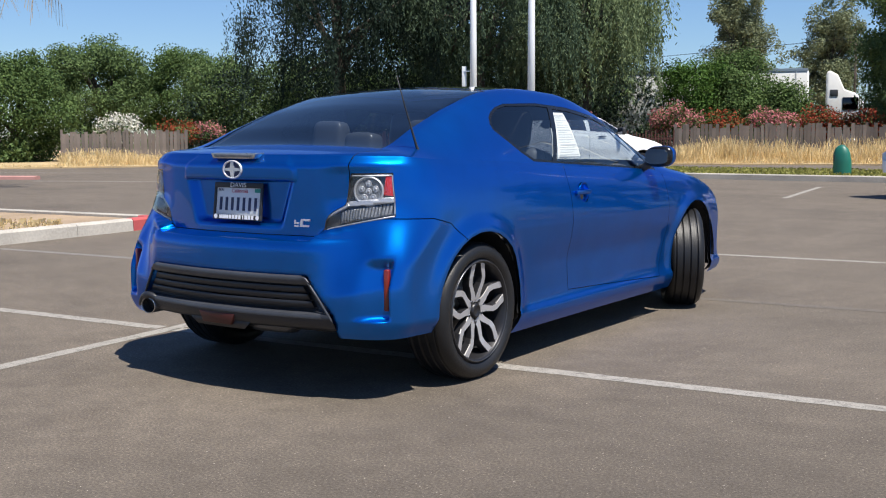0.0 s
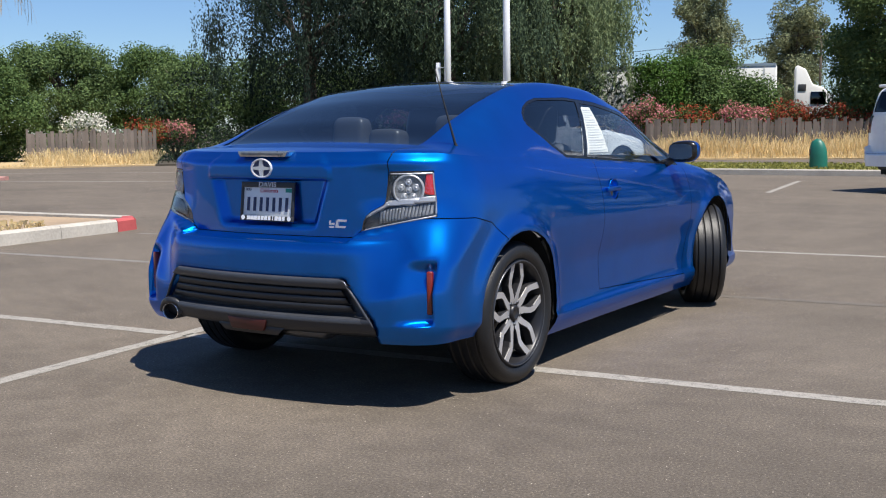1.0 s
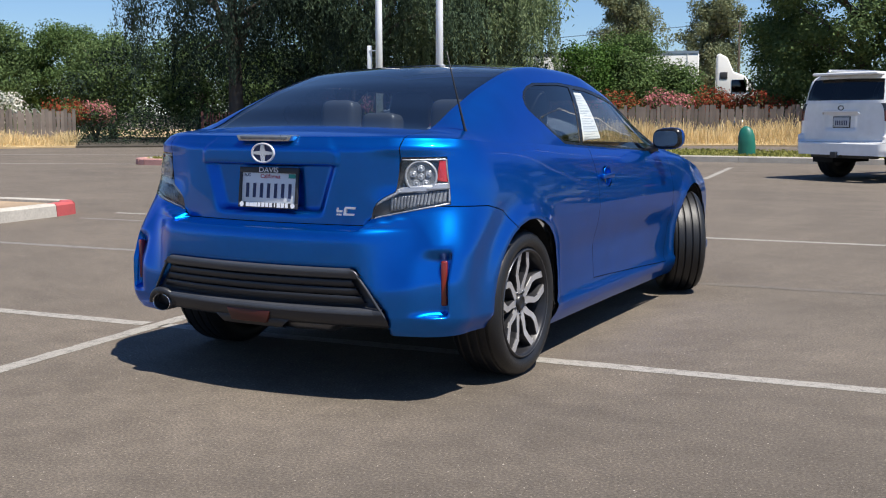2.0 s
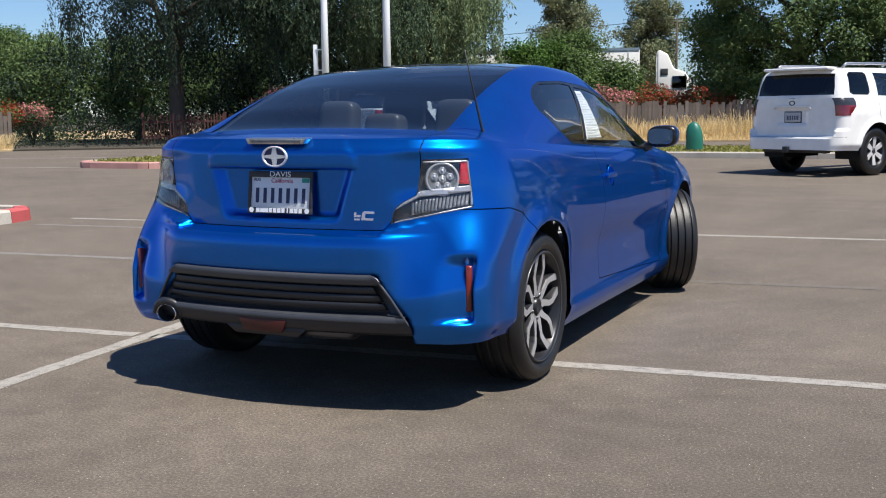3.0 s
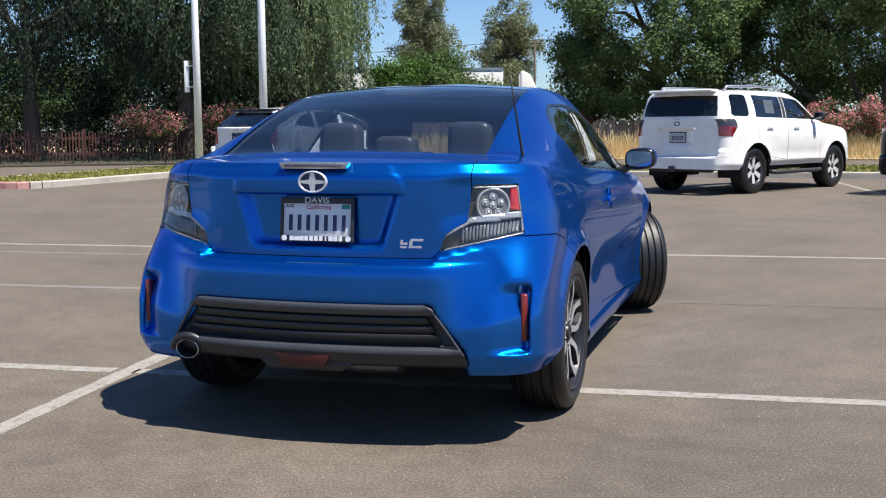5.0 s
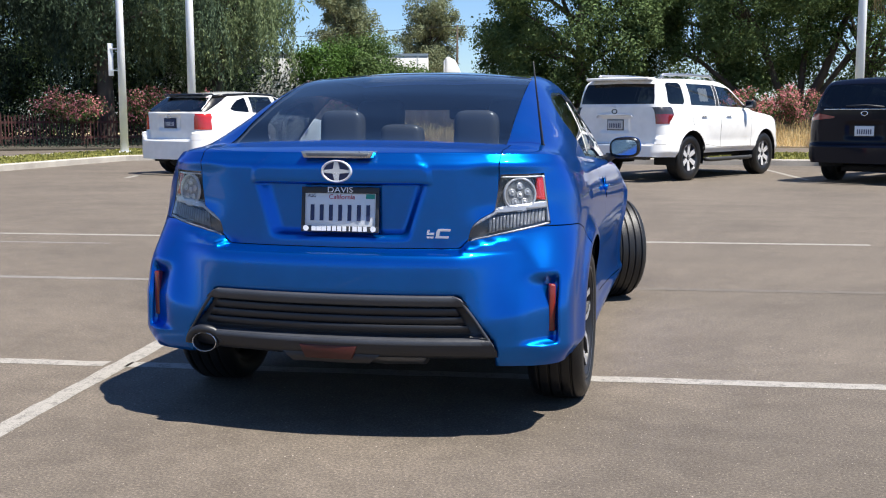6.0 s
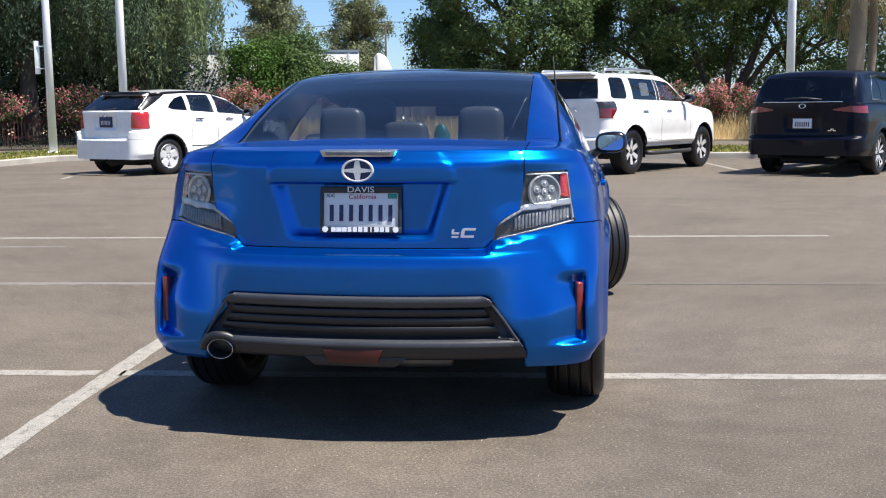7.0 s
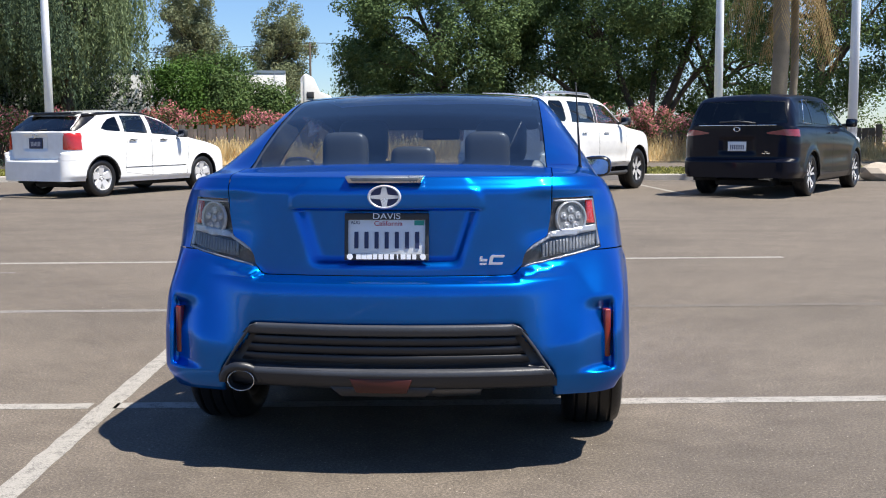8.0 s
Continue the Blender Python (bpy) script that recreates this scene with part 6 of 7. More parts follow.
def tree(name, x, y, height, spread, kind, label, seed, low=1.0, leaves=11000, category="tree"):
    rng = np.random.default_rng(seed)
    base = thing(name, pose(x, y, 0), label, category, "trees behind the lot")
    mat, size, clump, count, droop, gaps, slim, hollow = {
        "oak": (LEAF_OAK, 0.125, 0.72, 190, 0.0, 0.35, 0.6, 0.5),
        "dense_oak": (LEAF_OAK, 0.125, 0.74, 330, 0.0, 0.05, 0.6, 0.6),
        "hedge": (LEAF_HEDGE, 0.12, 0.68, 190, 0.0, 0.2, 0.6, 0.55),
        "weeping": (LEAF_WILLOW, 0.19, 0.8, 170, 0.75, 0.3, 0.28, 0.35),
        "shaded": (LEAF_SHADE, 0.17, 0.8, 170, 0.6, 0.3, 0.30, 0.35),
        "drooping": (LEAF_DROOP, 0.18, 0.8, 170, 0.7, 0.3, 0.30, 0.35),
        "far_gum": (LEAF_GUM, 0.21, 0.60, 300, 0.25, 0.36, 0.45, 0.05),
        "bright": (LEAF_BRIGHT, 0.11, 0.5, 80, 0.0, 0.1, 0.6, 0.5)}[kind]
    mid, half = (height + low) / 2, (height - low) / 2
    cs, rs = crown_clumps(rng, (0, 0, mid), (spread, spread * 0.9, half), count, clump, hollow, gaps)
    # leader and limbs
    top = Vector((rng.uniform(-0.3, 0.3), rng.uniform(-0.3, 0.3), low + half * 1.1))
    r0 = 0.055 * height ** 0.75 if kind != "far_gum" else 0.03 * height ** 0.8
    trunk_pts = [(0, 0, -0.1), (0.05, 0.02, 0.4), (top.x * 0.4, top.y * 0.4 + 0.1, top.z * 0.45), tuple(top)]
    bm = tube(trunk_pts, [r0 * 1.35, r0, r0 * 0.75, r0 * 0.3], 10)
    part("trunk", bm, BARK, base, "grey-brown trunk")
    order = sorted(range(len(cs)), key=lambda i: rng.random())[:14]
    for i in order:
        e = Vector(cs[i])
        s = Vector(trunk_pts[2]).lerp(top, rng.uniform(0.0, 0.9))
        bend = s.lerp(e, 0.5) + Vector((0, 0, rng.uniform(0.1, 0.7)))
        part("limb", tube([s, s.lerp(bend, 0.6), bend, e], [r0 * 0.42, r0 * 0.34, r0 * 0.24, r0 * 0.06], 6), BARK, base)
    total = sum(r * r for r in rs)
    quads("crown", leaf_array(rng, cs, rs, (1.3 if kind == "weeping" else 2.0 if kind in ("shaded", "drooping") else 2.2 if kind == "far_gum" else 3.4) * leaves / total, size, droop, slim), mat, base, "crown of small leaves")
    if kind in ("weeping", "shaded", "drooping"):
        # hanging sprays: leaves strung along drooping strands round the crown
        rows_ = []
        for i in range(640 if kind == "weeping" else 380 if kind == "drooping" else 250):
            if i % 7 == 0:
                bunch = rng.normal(size=3)
                bunch /= np.linalg.norm(bunch)
                bunch[2] = abs(bunch[2]) * 0.9 - 0.35
                reach = rng.uniform(0.74, 1.05)
            d = bunch + rng.normal(size=3) * 0.06
            k = reach * rng.uniform(0.96, 1.03)
            s0 = np.array([d[0] * spread * k, d[1] * spread * 0.9 * k, mid + d[2] * half * k])
            length = min(rng.uniform(0.9, 2.9), s0[2] - 0.5)
            if length < 0.4:
                continue
            n_ = int(52 * length)
            t = rng.random(n_)
            out = d * np.array([1, 1, 0]) * rng.uniform(0.15, 0.6)
            p = s0 + np.outer(t ** 0.6, out) + np.outer(t * length, (0, 0, -1)) + rng.normal(size=(n_, 3)) * (0.13 * (1.15 - t))[:, None]
            a = rng.normal(size=(n_, 3)) * 0.45 + np.array([0, 0, -1.0])
            a /= np.linalg.norm(a, axis=1)[:, None]
            b = np.cross(a, rng.normal(size=(n_, 3)))
            b /= np.linalg.norm(b, axis=1)[:, None]
            z_ = rng.uniform(0.09, 0.20, n_)[:, None]
            rows_.append(np.stack([p - a * z_ * 0.5, p + b * z_ * 0.15, p + a * z_ * 0.5, p - b * z_ * 0.15], axis=1))
        quads("hanging_sprays", np.concatenate(rows_), mat, base, "hanging grey-green sprays of thin leaves")
    return base


def bush(name, x, y, size, leaf, bloom, label, seed, z0=0.0, n=2600, share=0.45, category="bush"):
    """A low bush: twigs, leaves and blossom."""
    rng = np.random.default_rng(seed)
    base = thing(name, pose(x, y, 0), label, category, "flowering bushes along the fence")
    cs, rs = crown_clumps(rng, (0, 0, z0 + size[2]), size, 26, 0.42, 0.3, 0.1)
    bm = bmesh.new()
    for c in cs[:12]:
        tube([(0, 0, -0.05), (c[0] * 0.4, c[1] * 0.4, c[2] * 0.5), tuple(c)], [0.03, 0.02, 0.008], 5, bm=bm)
    part("woody_base", bm, BARK, base)
    tot = sum(r * r for r in rs)
    quads("leaves", leaf_array(rng, cs, rs, 1.8 * n * (1 - share) / tot, 0.10, 0.0, 0.45), leaf, base)
    if bloom:
        cs2 = [c * np.array([1.04, 1.04, 1]) + np.array([0, 0, 0.06]) for c in cs]
        quads("blossom", leaf_array(rng, cs2, rs, 1.9 * n * share / tot, 0.075, 0.0, 0.9), bloom, base)
    return base


# dense trees to the west
tree("hedge_tree", -41.5, 19.5, 7.2, 4.6, "hedge", "dense dark green hedge tree by the road", 11, -1.0, 19000)
tree("hedge_tree", -38.6, 24.6, 5.0, 2.9, "hedge", "dense green hedge tree sloping down by a board fence", 12, -0.8, 12000)
tree("round_tree", -42.6, 32.0, 6.5, 3.4, "oak", "round dark green tree behind a board fence", 13, 0.4, 13000)
tree("round_tree", -40.0, 35.6, 6.0, 3.2, "hedge", "round green tree behind a board fence", 14, 0.3, 12000)
tree("dark_tree", -34.8, 33.2, 5.0, 2.4, "oak", "small dark tree with bare twigs", 15, 0.6, 5000)
tree("dark_tree", -31.6, 35.6, 5.2, 2.6, "oak", "small dark shaded tree", 16, 0.3, 5000)
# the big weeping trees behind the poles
tree("weeping_tree", -26.2, 31.6, 11.5, 4.6, "shaded", "tall weeping tree with hanging sprays, shade toned into its leaves", 21, 1.3, 17000)
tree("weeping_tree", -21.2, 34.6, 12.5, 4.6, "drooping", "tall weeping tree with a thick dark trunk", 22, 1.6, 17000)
tree("weeping_tree", -18.2, 38.4, 11.5, 3.5, "weeping", "tall weeping tree with sprays down to the fence", 23, 1.2, 17000)
tree("back_tree", -24.5, 39.5, 10.5, 5.2, "oak", "dark tree closing the gap behind the weeping trees", 24, 1.2, 12000)
tree("back_tree", -31.5, 41.0, 4.4, 3.0, "oak", "dark tree far behind the fence", 25, 1.0, 8000)
tree("back_tree", -21.0, 44.0, 9.5, 3.4, "oak", "dark tree behind the weeping trees", 26, 1.0, 9000)
tree("green_shrub", -14.4, 41.0, 4.7, 1.5, "bright", "bright green rounded shrub tree", 27, 0.4, 5000)
tree("dark_shrub", -13.0, 42.0, 4.1, 1.2, "hedge", "dark green shrub beside the gum trees", 37, 0.3, 4000)
tree("gum_tree", -25.6, 78.0, 16.0, 3.5, "far_gum", "tall sparse gum tree with grey-green leaves", 28, 1.0, 17000)
tree("gum_tree", -19.4, 80.0, 12.4, 3.1, "far_gum", "tall airy gum tree against the sky", 30, 0.5, 17000)
tree("dark_shrub", -13.6, 44.4, 5.2, 1.9, "hedge", "dark green shrub tree in front of the gum trees", 39, 0.3, 6000)
tree("dark_shrub", -11.4, 43.5, 3.4, 1.3, "hedge", "dark green shrub behind the flowering bushes", 38, 0.3, 4500)
# oaks to the east
tree("oak_tree", -3.6, 43.4, 10.5, 5.0, "dense_oak", "large dense dark oak behind the parked cars", 31, 0.2, 34000)
tree("oak_tree", 2.6, 45.0, 9.5, 4.6, "oak", "large dark oak behind the parked cars", 32, 0.2, 16000)
tree("oak_tree", -6.6, 44.5, 6.0, 2.2, "oak", "small dark oak beside the large one", 33, 0.5, 6000)
tree("right_tree", 11.2, 38.0, 10.0, 3.8, "oak", "dark leafy tree by the road", 34, 0.3, 11000)
tree("right_tree", 16.5, 36.5, 11.0, 4.2, "oak", "dark leafy tree at the end of the row", 35, 0.3, 11000)
tree("right_tree", 8.2, 44.0, 8.0, 3.6, "hedge", "green tree behind the palm", 36, 0.3, 8000)

# open oak with forked trunks
rng = np.random.default_rng(41)
oak = thing("forked_oak", pose(*toward((4.95, 37.2), 1.13), 0) @ Matrix.Scale(1.24, 4), "spreading oak with several bare forked trunks", "tree", "trees behind the lot")
cs, rs = crown_clumps(rng, (-0.4, 0.2, 5.6), (4.6, 3.6, 3.1), 150, 0.58, 0.45, 0.44)
part("trunk", tube([(0, 0, -0.1), (0.03, 0, 0.3), (0.0, 0.02, 0.8)], [0.34, 0.26, 0.22], 12), BARK, oak, "short dark main trunk")
cs = [c for c in cs if c[2] > 2.6 or c[0] < -2.4]
rs = rs[:len(cs)]
for tip, b, r in (((-4.2, 0.4, 3.2), (-1.9, 0.1, 1.7), 0.10), ((-1.9, 0.6, 4.8), (-0.7, 0.2, 2.0), 0.14), ((1.9, 0.4, 5.6), (0.8, 0.1, 2.3), 0.16), ((3.6, 0.0, 4.2), (1.6, 0.2, 2.9), 0.09), ((0.5, 0.8, 6.2), (0.2, 0.3, 2.9), 0.11)):
    s = Vector((0.05 * tip[0] / 3, 0, 0.45))
    b, tip = Vector(b), Vector(tip)
    part("trunk", tube([s, s.lerp(b, 0.55) + Vector((0, 0, 0.1)), b, b.lerp(tip, 0.55) + Vector((0.1, 0, 0.12)), tip], [r * 1.3, r, r * 0.85, r * 0.6, r * 0.25], 9), BARK, oak, "dark bare trunk")
    near_ = sorted(cs, key=lambda c: (Vector(c) - tip).length)[:5]
    for c in near_:
        e = Vector(c)
        part("limb", tube([b.lerp(tip, 0.6), b.lerp(tip, 0.6).lerp(e, 0.5) + Vector((0, 0, 0.25)), e], [r * 0.42, r * 0.28, 0.015], 6), BARK, oak)
quads("crown", leaf_array(rng, cs, rs, 46000 / sum(r * r for r in rs), 0.105, 0.0, 0.6), LEAF_OAK, oak, "airy crown of small dark leaves")


# palms
def palm(x, y, h, r, label, seed, skirt=True, fronds=26, wide=1.0):
    rng = np.random.default_rng(seed)
    base = thing("palm_tree", pose(x, y, 0), label, "palm", "palms at the lot")
    pts = [(0.02 * math.sin(k), 0, h * k / 14 - 0.1) for k in range(15)]
    part("trunk", tube(pts, [r * (1.15 if k == 0 else 1.0 + 0.05 * (k % 2)) for k in range(15)], 14), PALM_BARK, base, "ringed grey-brown trunk")
    for k in range(fronds):
        a, dead = rng.uniform(0, math.tau), skirt and k % 2 == 0
        up, reach = (rng.uniform(-0.1, 0.3), rng.uniform(1.0, 1.6)) if dead else (rng.uniform(0.4, 1.2), rng.uniform(1.6, 2.3))
        reach *= wide
        co = []
        for j in range(34):
            t = j / 33
            c = Vector((math.cos(a) * reach * t, math.sin(a) * reach * t, h + up * t - (2.6 if dead else 1.5) * t * t))
            d = Vector((math.cos(a), math.sin(a), up - 3.0 * t)).normalized()
            s = d.cross(Vector((0, 0, 1))).normalized()
            for q in (-1, 1):
                tip = c + s * q * 0.42 * (1 - 0.5 * t) + d * 0.22 - Vector((0, 0, 0.25 + rng.uniform(0, 0.2)))
                co.append([c, c + d * 0.035, tip, tip - d * 0.02])
        quads("frond", np.array([[tuple(v) for v in q] for q in co]), FROND_DRY if dead else FROND, base, "dry hanging frond" if dead else "")
    return base


palm(7.3, 27.2, 6.6, 0.215, "tall palm with a grey trunk and dry hanging fronds", 51)
palm(8.0, 28.6, 5.9, 0.11, "slim palm with a brown trunk and dry fronds", 52)
palm(-18.3, 9.9, 6.7, 0.22, "palm whose dry frond tips hang over the road edge", 53, wide=1.35, fronds=34)

# flowering bushes on the fence line
for k, (x, y, s, leaf, bloom, label, share) in enumerate((
        (-33.4, 25.9, (1.15, 0.7, 0.58), LEAF_HEDGE, WHITE_BLOOM, "rounded bush covered in white blossom behind a fence", 0.6),
        (-31.6, 27.6, (1.1, 0.7, 0.42), LEAF_HEDGE, RED_BLOOM, "rust-red flowering bush behind a fence", 0.45),
        (-30.8, 28.4, (0.9, 0.6, 0.40), LEAF_HEDGE, PINK, "pink flowering bush behind a fence", 0.4),
        (-21.6, 32.4, (1.5, 0.6, 0.72), LEAF_HEDGE, PINK, "pink oleander bush behind a picket fence", 0.4),
        (-18.9, 33.9, (1.5, 0.6, 0.70), LEAF_HEDGE, PINK, "pink oleander bush behind a picket fence", 0.35),
        (-16.6, 35.2, (1.2, 0.6, 0.62), LEAF_HEDGE, PINK, "pink flowering bush behind a picket fence", 0.4),
        (-14.2, 38.9, (1.2, 0.8, 0.9), LEAF_HEDGE, PINK, "tall pink oleander bush behind a board fence", 0.45),
        (-12.2, 39.2, (0.9, 0.7, 0.55), LEAF_HEDGE, RED_BLOOM, "red flowering bush behind a board fence", 0.4),
        (-10.4, 39.6, (1.1, 0.7, 0.62), LEAF_HEDGE, PINK, "pink-red flowering bush behind a board fence", 0.55),
        (-8.8, 40.1, (1.3, 0.7, 0.66), LEAF_OAK, RED_BLOOM, "rust-red flowering bush behind a board fence", 0.6),
        (-7.0, 40.6, (1.2, 0.7, 0.62), LEAF_OAK, RED_BLOOM, "rust-red flowering bush behind a board fence", 0.6),
        (3.2, 38.6, (1.3, 0.8, 0.72), LEAF_HEDGE, PINK, "pink oleander bush in front of the forked oak", 0.45),
        (5.0, 38.9, (1.2, 0.8, 0.72), LEAF_HEDGE, PINK, "pink oleander bush in front of the forked oak", 0.45),
        (6.9, 38.8, (1.2, 0.8, 0.66), LEAF_HEDGE, PINK, "pink oleander bush in front of the forked oak", 0.4))):
    bush("flowering_bush", x, y, s, leaf, bloom, label, 60 + k, z0=0.75, n=2600, share=share)


# fences: board panels, pickets, posts
def fence(name, path, label, board, gap, height, mat, seed):
    rng = random.Random(seed)
    base = tagged(new(name), label, "fence", kind="structure")
    shapes = []
    for h in (0.94, 1.0, 1.05):
        bm = bmesh.new()
        add_box(bm, (0, 0, height * h / 2), (board, 0.02, height * h))
        for v in bm.verts:
            if v.co.z > height * 0.5 and abs(v.co.x) > board * 0.3:
                v.co.z -= 0.03
        me = bpy.data.meshes.new("board")
        bm.to_mesh(me)
        bm.free()
        me.materials.append(mat)
        shapes.append(me)
    for p, q in zip(path, path[1:]):
        p, q = Vector(p), Vector(q)
        d = q - p
        turn = math.degrees(math.atan2(d.y, d.x))
        n = int(d.length / (board + gap))
        for k in range(n):
            c = p + d * (k + 0.5) / n
            ob = new("board", rng.choice(shapes))
            ob.parent = base
            ob.matrix_local = pose(c.x, c.y, 0.0, 0, rng.uniform(-1.2, 1.2), turn)
        for z in (0.35, height - 0.3):
            bm = bmesh.new()
            add_box(bm, (d.length / 2, 0.03, z), (d.length, 0.035, 0.08))
            part("rail", bm, mat, base, smooth=False, m=pose(p.x, p.y, 0, 0, 0, turn))
        m_ = max(1, int(d.length / 2.4))
        for k in range(m_):
            c = p + d * k / m_
            bm = bmesh.new()
            add_box(bm, (0, 0.05, (height + 0.06) / 2), (0.09, 0.09, height + 0.06))
            part("post", bm, mat, base, smooth=False, m=pose(c.x, c.y, 0, 0, 0, turn))
    return base


fence("board_fence", FENCE[1:3], "weathered grey board fence along the road", 0.13, 0.012, 1.34, FENCE_WOOD, 1)
fence("picket_fence", [(-26.3, 29.7)] + FENCE[3:5], "dark red-brown picket fence in shade", 0.045, 0.075, 1.22, FENCE_RED, 2)
fence("board_fence", [FENCE[4], FENCE[5], (2.0, 40.1)], "weathered grey board fence behind dry grass", 0.13, 0.012, 1.45, FENCE_WOOD, 3)
fence("board_fence", [(2.0, 40.1), (14.0, 39.7)], "weathered grey board fence behind the oak", 0.24, 0.02, 1.3, FENCE_WOOD, 4)

# dry grass along the verge, turf on the strip
rng = np.random.default_rng(71)


def blades(n, along, depth, h0, h1, w, lean):
    co = np.zeros((n, 4, 3))
    seg = np.array([np.hypot(b[0] - a[0], b[1] - a[1]) for a, b in zip(along, along[1:])])
    pick = rng.choice(len(seg), n, p=seg / seg.sum())
    t = rng.random(n)
    a, b = np.array(along)[pick], np.array(along)[pick + 1]
    p = a + (b - a) * t[:, None]
    k = depth[0] + (depth[1] - depth[0]) * rng.random(n)
    e = np.array(EYE0)
    p = e + (p - e) * k[:, None]
    patch = np.array([0.55 + 0.75 * max(0.0, 0.5 + noise.noise(Vector((x * 0.5, y * 0.5, 0.0)))) for x, y in p])
    h = (h0 + (h1 - h0) * rng.random(n)) * patch
    yaw = rng.random(n) * math.tau
    s = np.stack([np.cos(yaw), np.sin(yaw)], 1) * (w * rng.uniform(0.5, 1.3, n))[:, None]
    tilt = rng.normal(size=(n, 2)) * lean * h[:, None]
    co[:, 0, :2], co[:, 1, :2] = p - s / 2, p + s / 2
    co[:, 2, :2], co[:, 3, :2] = p + s * 0.35 + tilt, p - s * 0.35 + tilt
    co[:, 0, 2] = co[:, 1, 2] = 0.02
    co[:, 2, 2] = co[:, 3, 2] = h
    return co


tagged(quads("dry_grass", np.concatenate([blades(4200, FENCE[1:3], (0.93, 0.99), 0.08, 0.56, 0.020, 0.40), blades(42000, FENCE[4:], (0.925, 0.99), 0.15, 0.88, 0.022, 0.28)]), STRAW), "tall dry golden grass along the fence", "grass", kind="stuff")
tagged(quads("dry_grass_edge", np.concatenate([blades(4200, FENCE[:3], (0.905, 0.935), 0.05, 0.2, 0.022, 0.35), blades(11000, FENCE[4:], (0.905, 0.935), 0.06, 0.26, 0.022, 0.35)]), STRAW), "short dry golden grass at the road edge", "grass", kind="stuff")
# dark undergrowth and far woods that close the view behind the fence
far_c, far_r = [], []
for p_, q_ in zip(FENCE, FENCE[1:]):
    d_ = Vector(q_) - Vector(p_)
    for k in range(int(d_.length / 0.75)):
        for j in range(3):
            w_ = toward(Vector(p_) + d_ * (k * 0.75 / d_.length), rng.uniform(1.05, 1.22 if j < 2 else 1.6))
            far_c.append((w_[0], w_[1], rng.uniform(0.2, 1.3) if j < 2 else rng.uniform(0.5, 3.0)))
            far_r.append(rng.uniform(0.55, 1.0) if j < 2 else rng.uniform(0.8, 1.4))
        if -9.0 < p_[0] < 4.0 or p_[0] > 17.0:
            for j in range(3):
                w_ = toward(Vector(p_) + d_ * (k * 0.75 / d_.length), rng.uniform(1.07, 1.26))
                far_c.append((w_[0], w_[1], rng.uniform(0.6, 4.6)))
                far_r.append(rng.uniform(0.7, 1.2))
tagged(quads("undergrowth", leaf_array(rng, far_c, far_r, 130, 0.135, 0.0, 0.6), LEAF_OAK), "dark leafy undergrowth behind the fences", "undergrowth", kind="stuff")
sh_c = [(*toward(Vector(FENCE[2]).lerp(Vector(FENCE[3]), k / 60) if k < 60 else Vector(FENCE[3]).lerp(Vector(FENCE[4]), (k - 60) / 100), rng.uniform(0.915, 0.995)), rng.uniform(0.02, 0.28)) for k in range(161)]
sh_c += [(*toward(Vector(FENCE[2]).lerp(Vector(FENCE[3]), k / 90), rng.uniform(0.985, 1.04)), rng.uniform(0.2, 1.3)) for k in range(60)]
# thicket behind the picket fence; its shade is in the leaf colour
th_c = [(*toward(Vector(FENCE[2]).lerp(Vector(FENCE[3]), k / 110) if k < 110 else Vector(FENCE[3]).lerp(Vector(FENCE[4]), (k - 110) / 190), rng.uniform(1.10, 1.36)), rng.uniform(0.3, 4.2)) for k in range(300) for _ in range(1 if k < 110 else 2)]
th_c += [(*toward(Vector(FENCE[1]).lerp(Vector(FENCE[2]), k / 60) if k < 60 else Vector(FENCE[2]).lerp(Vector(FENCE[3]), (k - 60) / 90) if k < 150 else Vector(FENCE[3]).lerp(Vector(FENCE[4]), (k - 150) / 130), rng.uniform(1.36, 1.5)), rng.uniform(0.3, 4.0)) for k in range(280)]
tagged(quads("thicket", leaf_array(rng, th_c, rng.uniform(0.6, 1.1, len(th_c)), 150, 0.14, 0.0, 0.6), LEAF_SHADE), "thicket with the shade of the weeping trees put into its leaf colour", "thicket", kind="stuff")
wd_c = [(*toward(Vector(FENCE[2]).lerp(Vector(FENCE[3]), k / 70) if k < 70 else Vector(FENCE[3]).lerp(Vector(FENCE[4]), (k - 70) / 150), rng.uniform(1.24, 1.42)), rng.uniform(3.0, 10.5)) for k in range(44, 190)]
tagged(quads("far_wood", leaf_array(rng, wd_c, rng.uniform(0.9, 1.5, 146), 110, 0.17, 0.0, 0.6), LEAF_SHADE), "wood closing the view behind the weeping trees, coloured as if in shade", "wood", kind="stuff")
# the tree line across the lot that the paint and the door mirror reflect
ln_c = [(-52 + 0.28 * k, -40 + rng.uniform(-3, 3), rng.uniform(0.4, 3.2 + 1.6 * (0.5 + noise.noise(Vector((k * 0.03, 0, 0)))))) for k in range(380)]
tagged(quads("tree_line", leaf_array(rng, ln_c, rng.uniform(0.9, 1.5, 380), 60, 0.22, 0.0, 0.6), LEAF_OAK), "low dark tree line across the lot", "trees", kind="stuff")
tagged(quads("shaded_weeds", leaf_array(rng, sh_c, [0.32] * 161 + [0.5] * 60, 420, 0.07, 0.0, 0.4), LEAF_SHADE), "low weeds under the weeping trees, leaf colour lowered for shade", "weeds", kind="stuff")
n = 26000
p = np.stack([rng.uniform(-15.8, 22.0, n), rng.uniform(22.8, 27.0, n)], 1)
extra = np.stack([rng.uniform(-15.8, -13.6, 4200), rng.uniform(15.6, 23.0, 4200)], 1)
p = np.concatenate([p, extra])
n = len(p)
co = np.zeros((n, 4, 3))
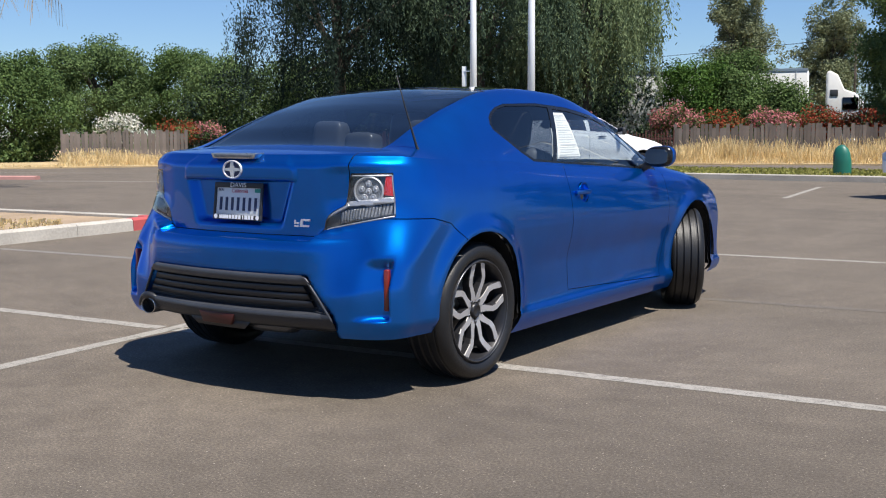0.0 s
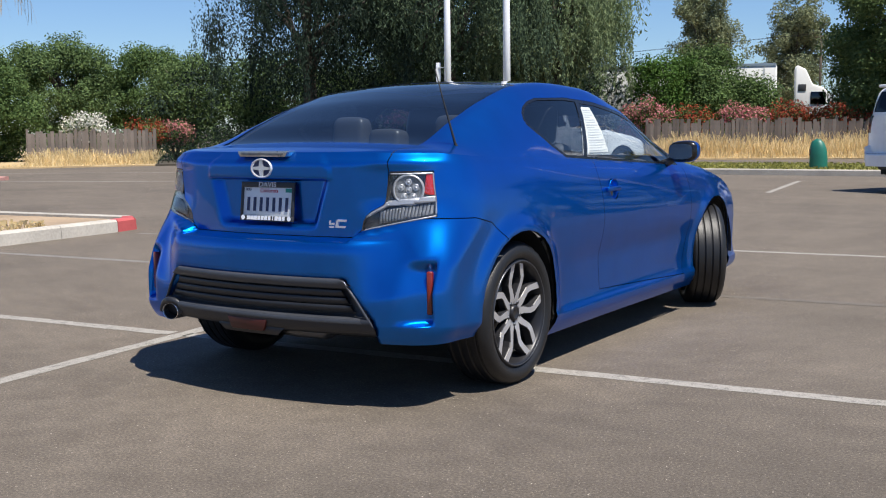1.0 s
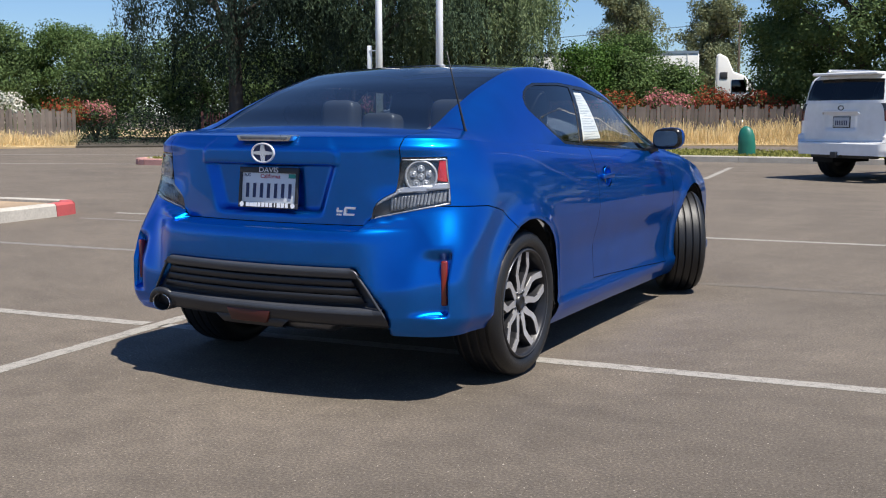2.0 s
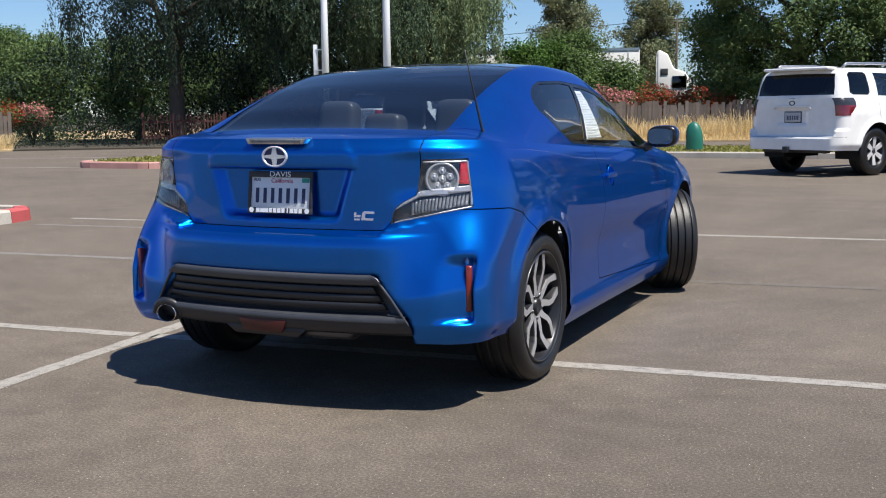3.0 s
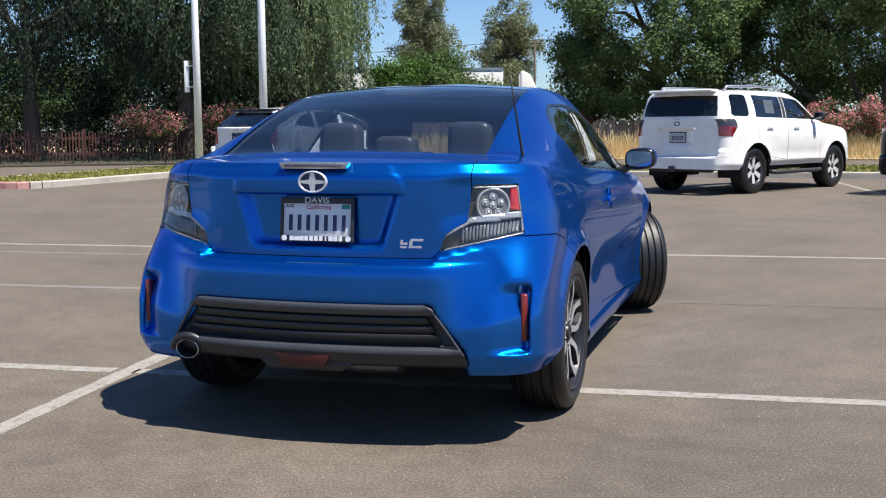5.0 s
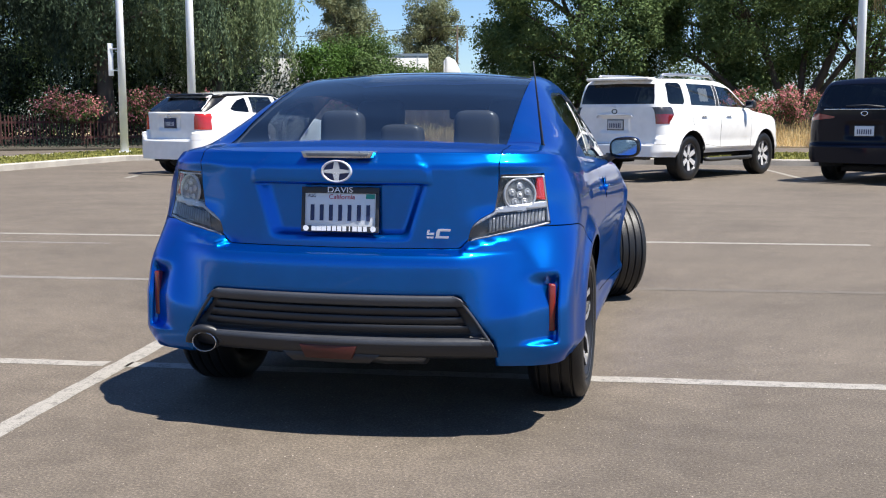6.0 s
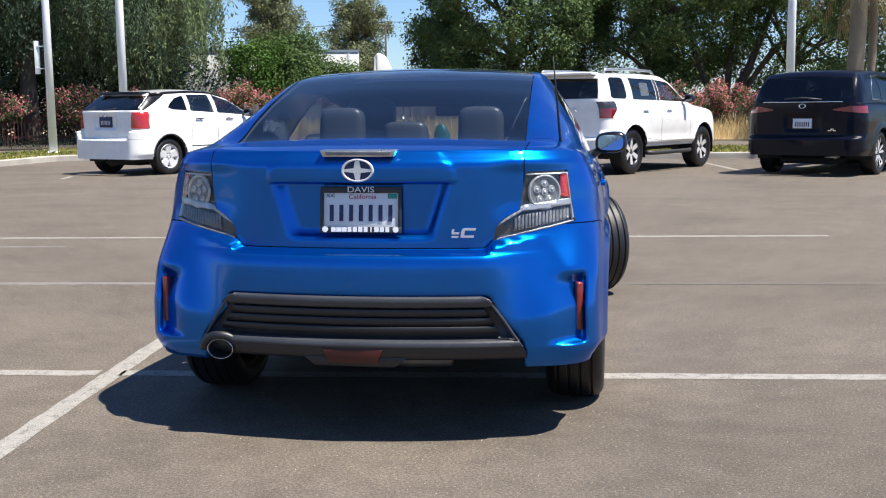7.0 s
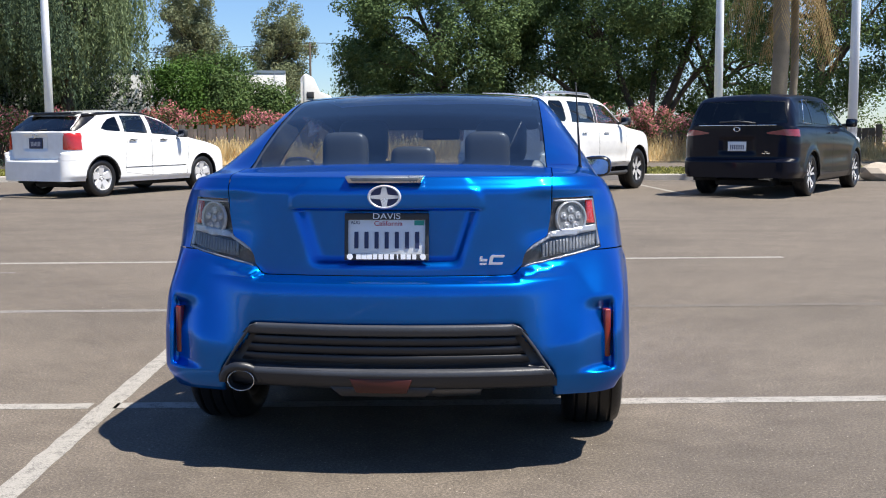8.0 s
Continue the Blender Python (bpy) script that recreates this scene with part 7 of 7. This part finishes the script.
yaw, h = rng.random(n) * math.tau, 0.12 + rng.uniform(0.01, 0.075, n)
s = np.stack([np.cos(yaw), np.sin(yaw)], 1) * 0.014
co[:, 0, :2], co[:, 1, :2], co[:, 2, :2], co[:, 3, :2] = p - s, p + s, p + s * 0.4 + rng.normal(size=(n, 2)) * 0.03, p - s * 0.4
co[:, 0:2, 2] = 0.11
co[:, 2:, 2] = h[:, None]
tagged(quads("turf", co, TURF_BLADE), "short patchy turf on the kerbed strip", "grass", kind="stuff")
n = 700
p = np.array([lot(-6.95 - 3.5 * rng.random() ** 2, 5.1 - 4.6 * rng.random() ** 2) for _ in range(n)])
yaw, h = rng.random(n) * math.tau, 0.11 + rng.uniform(0.01, 0.09, n)
s = np.stack([np.cos(yaw), np.sin(yaw)], 1) * 0.007
co = np.zeros((n, 4, 3))
co[:, 0, :2], co[:, 1, :2], co[:, 2, :2], co[:, 3, :2] = p - s, p + s, p + s * 0.3 + rng.normal(size=(n, 2)) * 0.04, p - s * 0.3
co[:, 0:2, 2] = 0.10
co[:, 2:, 2] = h[:, None]
tagged(quads("weeds", co, STRAW), "dry weeds on the soil island", "grass", kind="stuff")


# poles, bin, rock
def light_pole(x, y, label, sign=False, base_block=False):
    p = thing("light_pole", pose(x, y, 0), label, "pole", "light poles in the lot")
    part("shaft", tube([(0, 0, 0.08), (0, 0, 4.0), (0, 0, 9.0)], [0.115, 0.10, 0.075], 18), GALV, p, "pale grey tapered shaft")
    part("base_plate", lathe([(-0.02, 0.001), (-0.02, 0.19), (0.13, 0.19), (0.145, 0.17), (0.15, 0.12), (0.15, 0.001)], 20, "z"), GALV, p)
    for k in range(4):
        a = math.tau * (k + 0.5) / 4
        part("bolt", lathe([(0.14, 0.018), (0.18, 0.018), (0.18, 0.001)], 6, "z"), GALV, p, m=pose(0.15 * math.cos(a), 0.15 * math.sin(a), 0))
    part("lamp_arm", tube([(0, 0, 8.9), (0.5, -0.6, 9.0)], 0.05, 8), GALV, p)
    part("lamp_head", boxes(((0.75, -0.9, 9.0), (0.35, 0.6, 0.14)), bevel=0.03), GALV, p)
    if base_block:
        part("concrete_base", lathe([(-0.05, 0.001), (-0.05, 0.17), (0.96, 0.165), (1.0, 0.14), (1.0, 0.001)], 24, "z"), GALV, p, "white painted concrete footing")
    if sign:
        part("sign_plate", boxes(((0, 0, 0), (0.14, 0.012, 0.9)), bevel=0.004), GALV, p, "narrow blank metal sign", m=pose(-0.30, -0.05, 2.75, 0, 0, 24))
        for z in (2.45, 3.05):
            part("sign_bracket", boxes(((-0.15, -0.05, z), (0.32, 0.03, 0.03))), GALV, p, smooth=False)
    return p


light_pole(-14.55, 24.2, "pale grey light pole with a narrow sign", sign=True)
light_pole(-11.89, 23.12, "white light pole at the grass strip")
light_pole(5.15, 24.3, "white light pole behind the parked van")
light_pole(7.83, 22.0, "white light pole on a tall concrete footing", base_block=True)

bin_ = thing("litter_bin", pose(-3.55, 24.0, 0.10), "dark green rounded litter bin on the grass strip", "bin")
GREEN_BIN = plain("green_bin_plastic", (0.010, 0.13, 0.095), 0.45, 0, 0.2, 10, 0.1)
bm = bmesh.new()
prof = [(0.0, 0.225), (0.30, 0.225), (0.52, 0.20), (0.66, 0.145), (0.735, 0.07), (0.75, 0.008)]
lathe(prof, 22, "z", bm=bm)
for v in bm.verts:
    v.co.x *= 0.95
    v.co.y *= 0.75
    if v.co.x < 0:
        v.co.x = max(v.co.x * 1.2, -0.20)
    v.co.x -= 0.06 * max(0.0, v.co.z - 0.35)
part("shell", bm, GREEN_BIN, bin_)
part("slot", boxes(((-0.185, -0.04, 0.42), (0.04, 0.16, 0.18)), bevel=0.02), DEEP, bin_)
part("foot", boxes(((0, 0, 0.03), (0.38, 0.30, 0.06)), bevel=0.015), DEEP, bin_)

rock = bmesh.new()
bmesh.ops.create_icosphere(rock, subdivisions=2, radius=0.40)
for v in rock.verts:
    v.co *= 1 + 0.28 * noise.noise(v.co * 3.1)
    v.co.x *= 1.15
    v.co.z *= 0.62
tagged(part("rock", rock, plain("tan_rock", (0.36, 0.31, 0.25), 0.9, 0, 0.25, 8, 0.6), m=pose(8.5, 22.1, 0.18), smooth=False), "tan landscape rock beside a pole footing", "rock")
up = thing("utility_pole", pose(-14.0, 66.0, 0), "distant wooden utility pole with wires", "pole")
part("pole", tube([(0, 0, -0.1), (0, 0, 6.9)], [0.10, 0.06], 10), BARK, up)
part("crossarm", boxes(((0, 0, 6.6), (0.8, 0.06, 0.06)), bevel=0.01), BARK, up)
for x in (-0.35, 0.35):
    part("wire", tube([(x - 40, 3, 6.8), (x - 20, 1.5, 6.1), (x, 0, 6.85), (x + 20, -1, 6.1), (x + 45, -2, 6.8)], 0.009, 5), DEEP, up)
